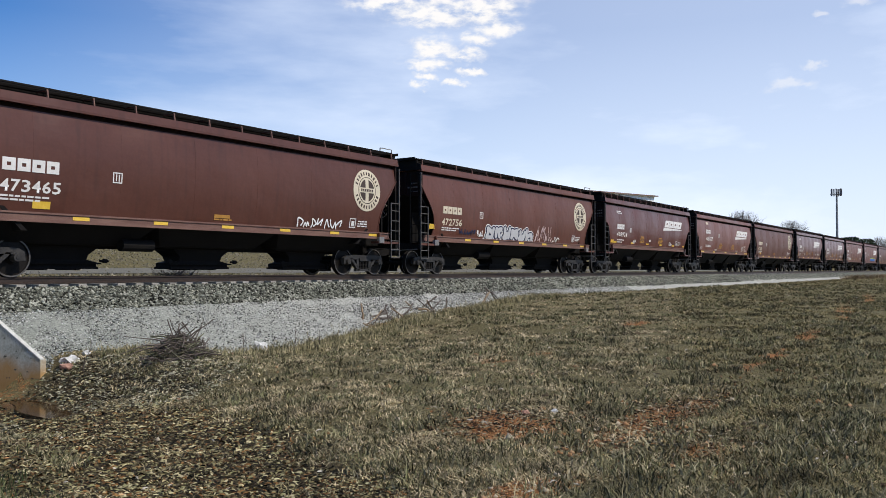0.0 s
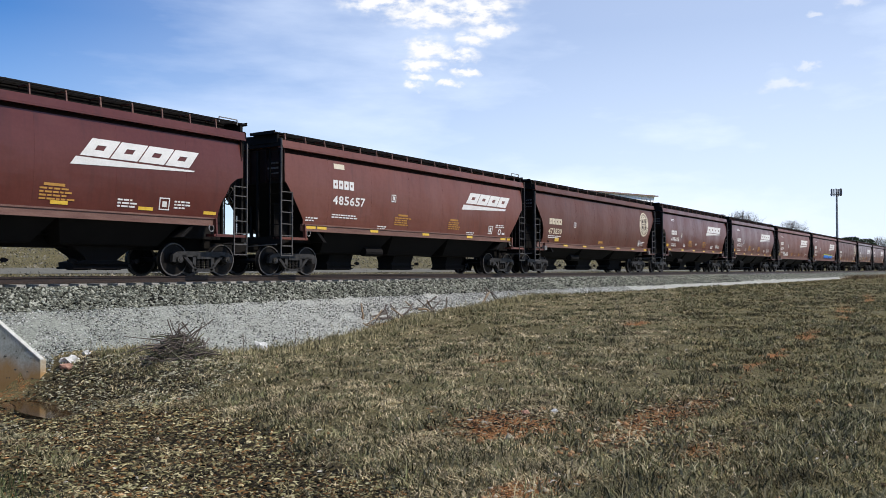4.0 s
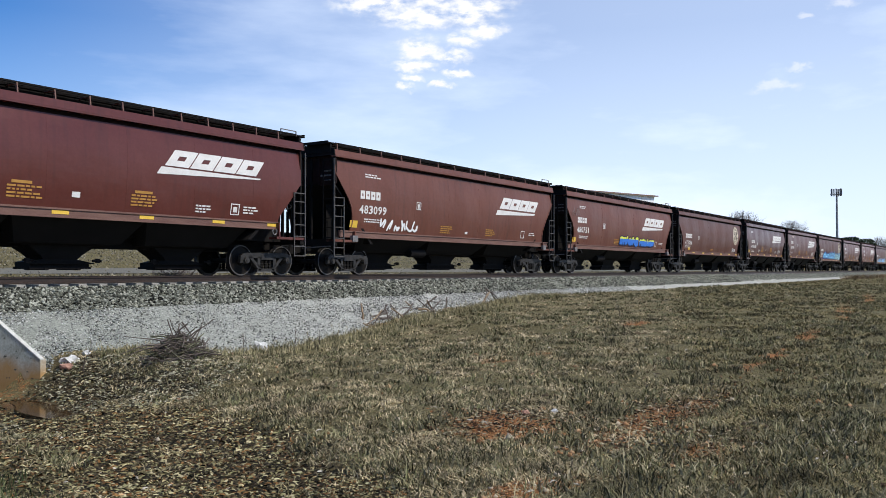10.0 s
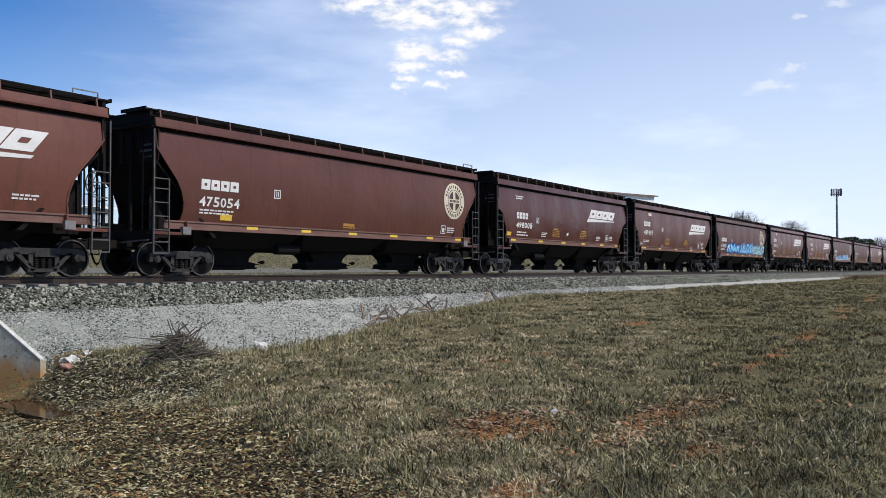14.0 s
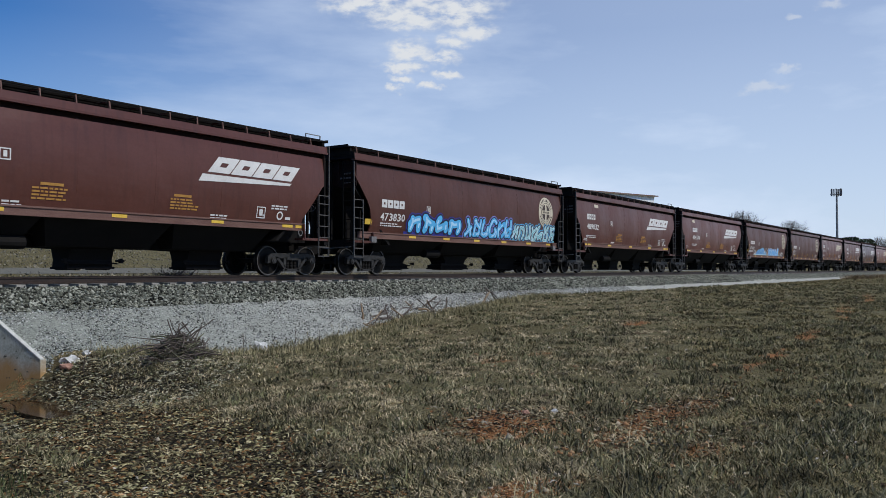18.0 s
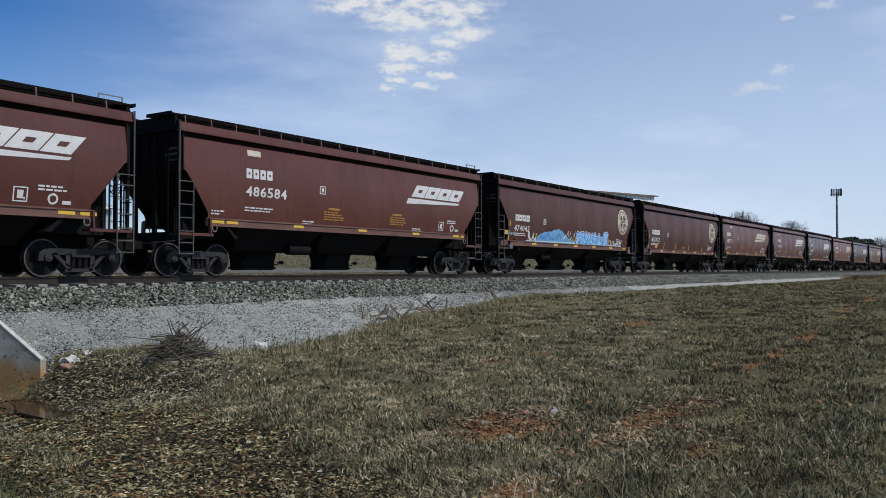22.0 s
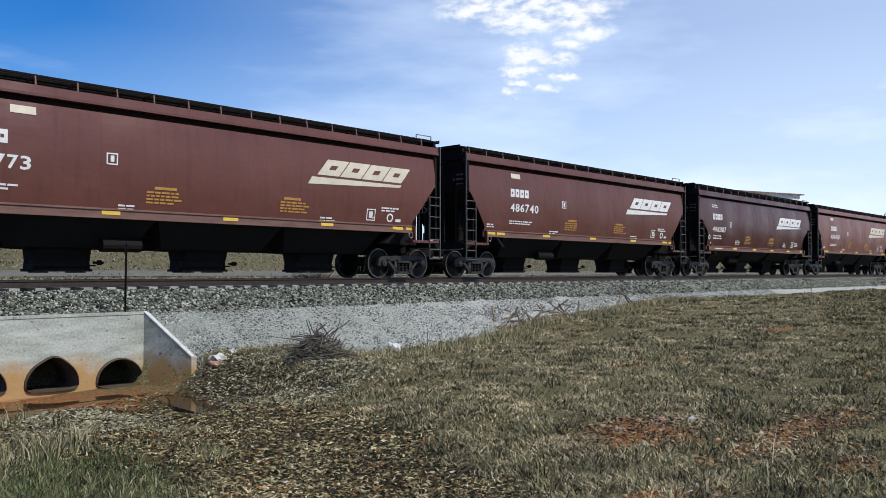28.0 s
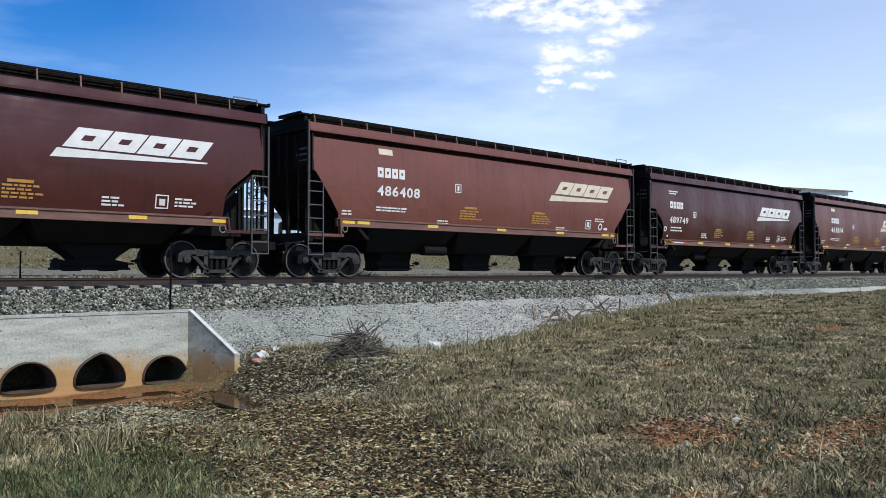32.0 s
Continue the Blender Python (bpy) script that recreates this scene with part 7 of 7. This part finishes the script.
# ---- clouds ----
def cloud(name, way, spots, label, seed, dense):
    """A distant sheet of broken cloud, square to the view, with ragged edges; spots in metres on the sheet."""
    far = 2200.0
    d = Vector(way).normalized()
    c = Vector(EYE) + d * far
    m = bpy.data.materials.new(name)
    m.use_nodes = True
    n, l = m.node_tree.nodes, m.node_tree.links
    flat = n.new("ShaderNodeTexCoord").outputs["Object"]
    wz, ws, wa = n.new("ShaderNodeTexNoise"), n.new("ShaderNodeVectorMath"), n.new("ShaderNodeVectorMath")
    wz.inputs["Scale"].default_value, wz.inputs["Detail"].default_value, wz.inputs["Roughness"].default_value = 0.020, 4, 0.55
    ws.operation, wa.operation = "SCALE", "ADD"
    ws.inputs["Scale"].default_value = 62.0
    l.new(flat, wz.inputs["Vector"])
    off = n.new("ShaderNodeVectorMath")
    off.operation = "SUBTRACT"
    off.inputs[1].default_value = (0.5, 0.5, 0.5)
    l.new(wz.outputs["Color"], off.inputs[0])
    l.new(off.outputs["Vector"], ws.inputs["Vector"])
    l.new(flat, wa.inputs[0])
    l.new(ws.outputs["Vector"], wa.inputs[1])
    co = wa.outputs["Vector"]
    acc = None
    for sx, sy, rx, ry in spots:
        mp = n.new("ShaderNodeMapping")
        mp.vector_type = "TEXTURE"
        mp.inputs["Location"].default_value, mp.inputs["Scale"].default_value = (sx, sy, 0), (rx, ry, 1e6)
        l.new(co, mp.inputs["Vector"])
        g = n.new("ShaderNodeTexGradient")
        g.gradient_type = "SPHERICAL"
        l.new(mp.outputs["Vector"], g.inputs["Vector"])
        if acc is None:
            acc = g.outputs["Fac"]
        else:
            x = n.new("ShaderNodeMath")
            x.operation = "MAXIMUM"
            l.new(acc, x.inputs[0])
            l.new(g.outputs["Fac"], x.inputs[1])
            acc = x.outputs[0]
    mp = n.new("ShaderNodeMapping")
    mp.inputs["Location"].default_value, mp.inputs["Scale"].default_value = (seed, seed * 3.1, 0), (0.020, 0.042, 1)
    l.new(flat, mp.inputs["Vector"])
    nz = n.new("ShaderNodeTexNoise")
    nz.inputs["Scale"].default_value, nz.inputs["Detail"].default_value, nz.inputs["Roughness"].default_value = 1.0, 5, 0.55
    l.new(mp.outputs["Vector"], nz.inputs["Vector"])
    x = n.new("ShaderNodeMath")
    x.operation = "MULTIPLY"
    l.new(acc, x.inputs[0])
    y = n.new("ShaderNodeMapRange")
    y.inputs["From Min"].default_value, y.inputs["From Max"].default_value, y.inputs["To Max"].default_value = 0.26, 0.66, 1.75
    l.new(nz.outputs["Fac"], y.inputs["Value"])
    l.new(y.outputs["Result"], x.inputs[1])
    r = n.new("ShaderNodeMapRange")
    r.interpolation_type = "SMOOTHSTEP"
    r.inputs["From Min"].default_value, r.inputs["From Max"].default_value = 0.08, 1.0
    r.inputs["To Max"].default_value = dense
    l.new(x.outputs[0], r.inputs["Value"])
    em, tr, mix = n.new("ShaderNodeEmission"), n.new("ShaderNodeBsdfTransparent"), n.new("ShaderNodeMixShader")
    em.inputs["Color"].default_value, em.inputs["Strength"].default_value = (1.0, 1.0, 1.0, 1), CLOUD_GLOW
    l.new(r.outputs["Result"], mix.inputs["Fac"])
    l.new(tr.outputs[0], mix.inputs[1])
    l.new(em.outputs[0], mix.inputs[2])
    l.new(mix.outputs[0], n["Material Output"].inputs["Surface"])
    w, h = max(abs(s[0]) + s[2] for s in spots), max(abs(s[1]) + s[3] for s in spots)
    me = bpy.data.meshes.new(name)
    me.from_pydata([(-w, -h, 0), (w, -h, 0), (w, h, 0), (-w, h, 0)], [], [(0, 1, 2, 3)])
    me.materials.append(m)
    ob = tagged(new(name, me), label, "cloud", kind="structure")
    ob.matrix_basis = look(c, EYE) @ pose(0, 0, 0, 0, 180, 0)
    return ob, c


CLOUD_GLOW = 1.0
K = 1.447
clouds = [cloud("bright_cloud", (0.7906, 0.5474, 0.2746), [((px - 770) * K, (60 - py) * K, rx * K, ry * K) for px, py, rx, ry in (
    (790, -26, 230, 62), (690, 6, 110, 26), (765, 28, 110, 32), (840, 20, 115, 36), (878, 50, 62, 24), (846, 70, 50, 18), (764, 82, 66, 28), (819, 97, 58, 18), (752, 111, 66, 18), (835, 124, 40, 11), (752, 133, 30, 11), (742, 152, 24, 10), (806, 145, 38, 10))],
    "broken bright white cloud drifting across the blue", 3.0, 1.0),
    cloud("small_clouds", (0.957, 0.155, 0.24), [((px - 1470) * K, (78 - py) * K, rx * K, ry * K) for px, py, rx, ry in (
        (1518, 14, 44, 12), (1460, 28, 20, 8), (1408, 138, 54, 15), (1450, 106, 30, 8))],
        "thin scraps of white cloud low in the sky", 8.0, 0.42)]


# ---- what moves ----
ROLL = [(0.0, 0.0), (0.5, -5.62), (1.0, -10.76), (1.5, -16.48), (2.0, -22.4), (2.5, -27.7), (3.0, -33.57), (3.5, -38.28), (5.5, -60.5), (6.0, -66.58), (6.5, -71.86), (7.0, -77.55),
        (7.5, -82.21), (8.0, -88.47), (8.5, -93.78), (9.0, -99.55), (9.5, -104.77), (10.0, -110.46), (10.5, -115.71), (11.0, -121.44), (11.5, -127.14), (12.0, -132.38), (12.5, -138.19),
        (13.0, -143.37), (13.5, -148.63), (14.0, -154.37), (14.5, -159.65), (16.5, -181.82)]
ROLL += [(17.0, -187.62), (17.5, -192.89), (18.0, -199.01), (18.5, -204.16), (19.0, -209.83), (19.5, -215.02), (20.0, -220.74), (20.5, -225.95), (21.0, -231.72), (21.5, -237.5), (22.0, -242.75),
         (22.5, -248.46), (23.0, -253.63), (23.5, -259.29), (24.0, -264.98), (24.5, -270.14), (25.0, -275.83), (25.5, -280.46), (27.5, -302.57), (28.0, -307.75), (28.5, -313.32), (29.0, -318.51),
         (29.5, -323.57), (30.0, -329.22), (30.5, -334.34), (31.0, -340.02), (31.5, -345.66), (32.0, -350.73)]


def motions():
    for ob, c in clouds:
        turn = ob.matrix_basis.to_3x3().to_4x4()
        walk(ob, [(t, Matrix.Translation(c + Vector((-0.5615, 0.8275, -0.12)) * 3.5 * t) @ turn) for t in (0.0, 16.0, 32.0)])
    for (u, kind, digits), car in zip(TRAIN, cars):
        walk(car, [(t, pose(u + s, TRACK, RAIL)) for t, s in ROLL])
        for tr in car.children:
            if tr.name.startswith("truck"):
                for w in tr.children:
                    if w.name.startswith("wheelset"):
                        x = w.location.x
                        walk(w, [(k / 15, pose(x, 0, 0.48, 0, -k * 87.0 % 360, 0)) for k in range(481)])


motions()
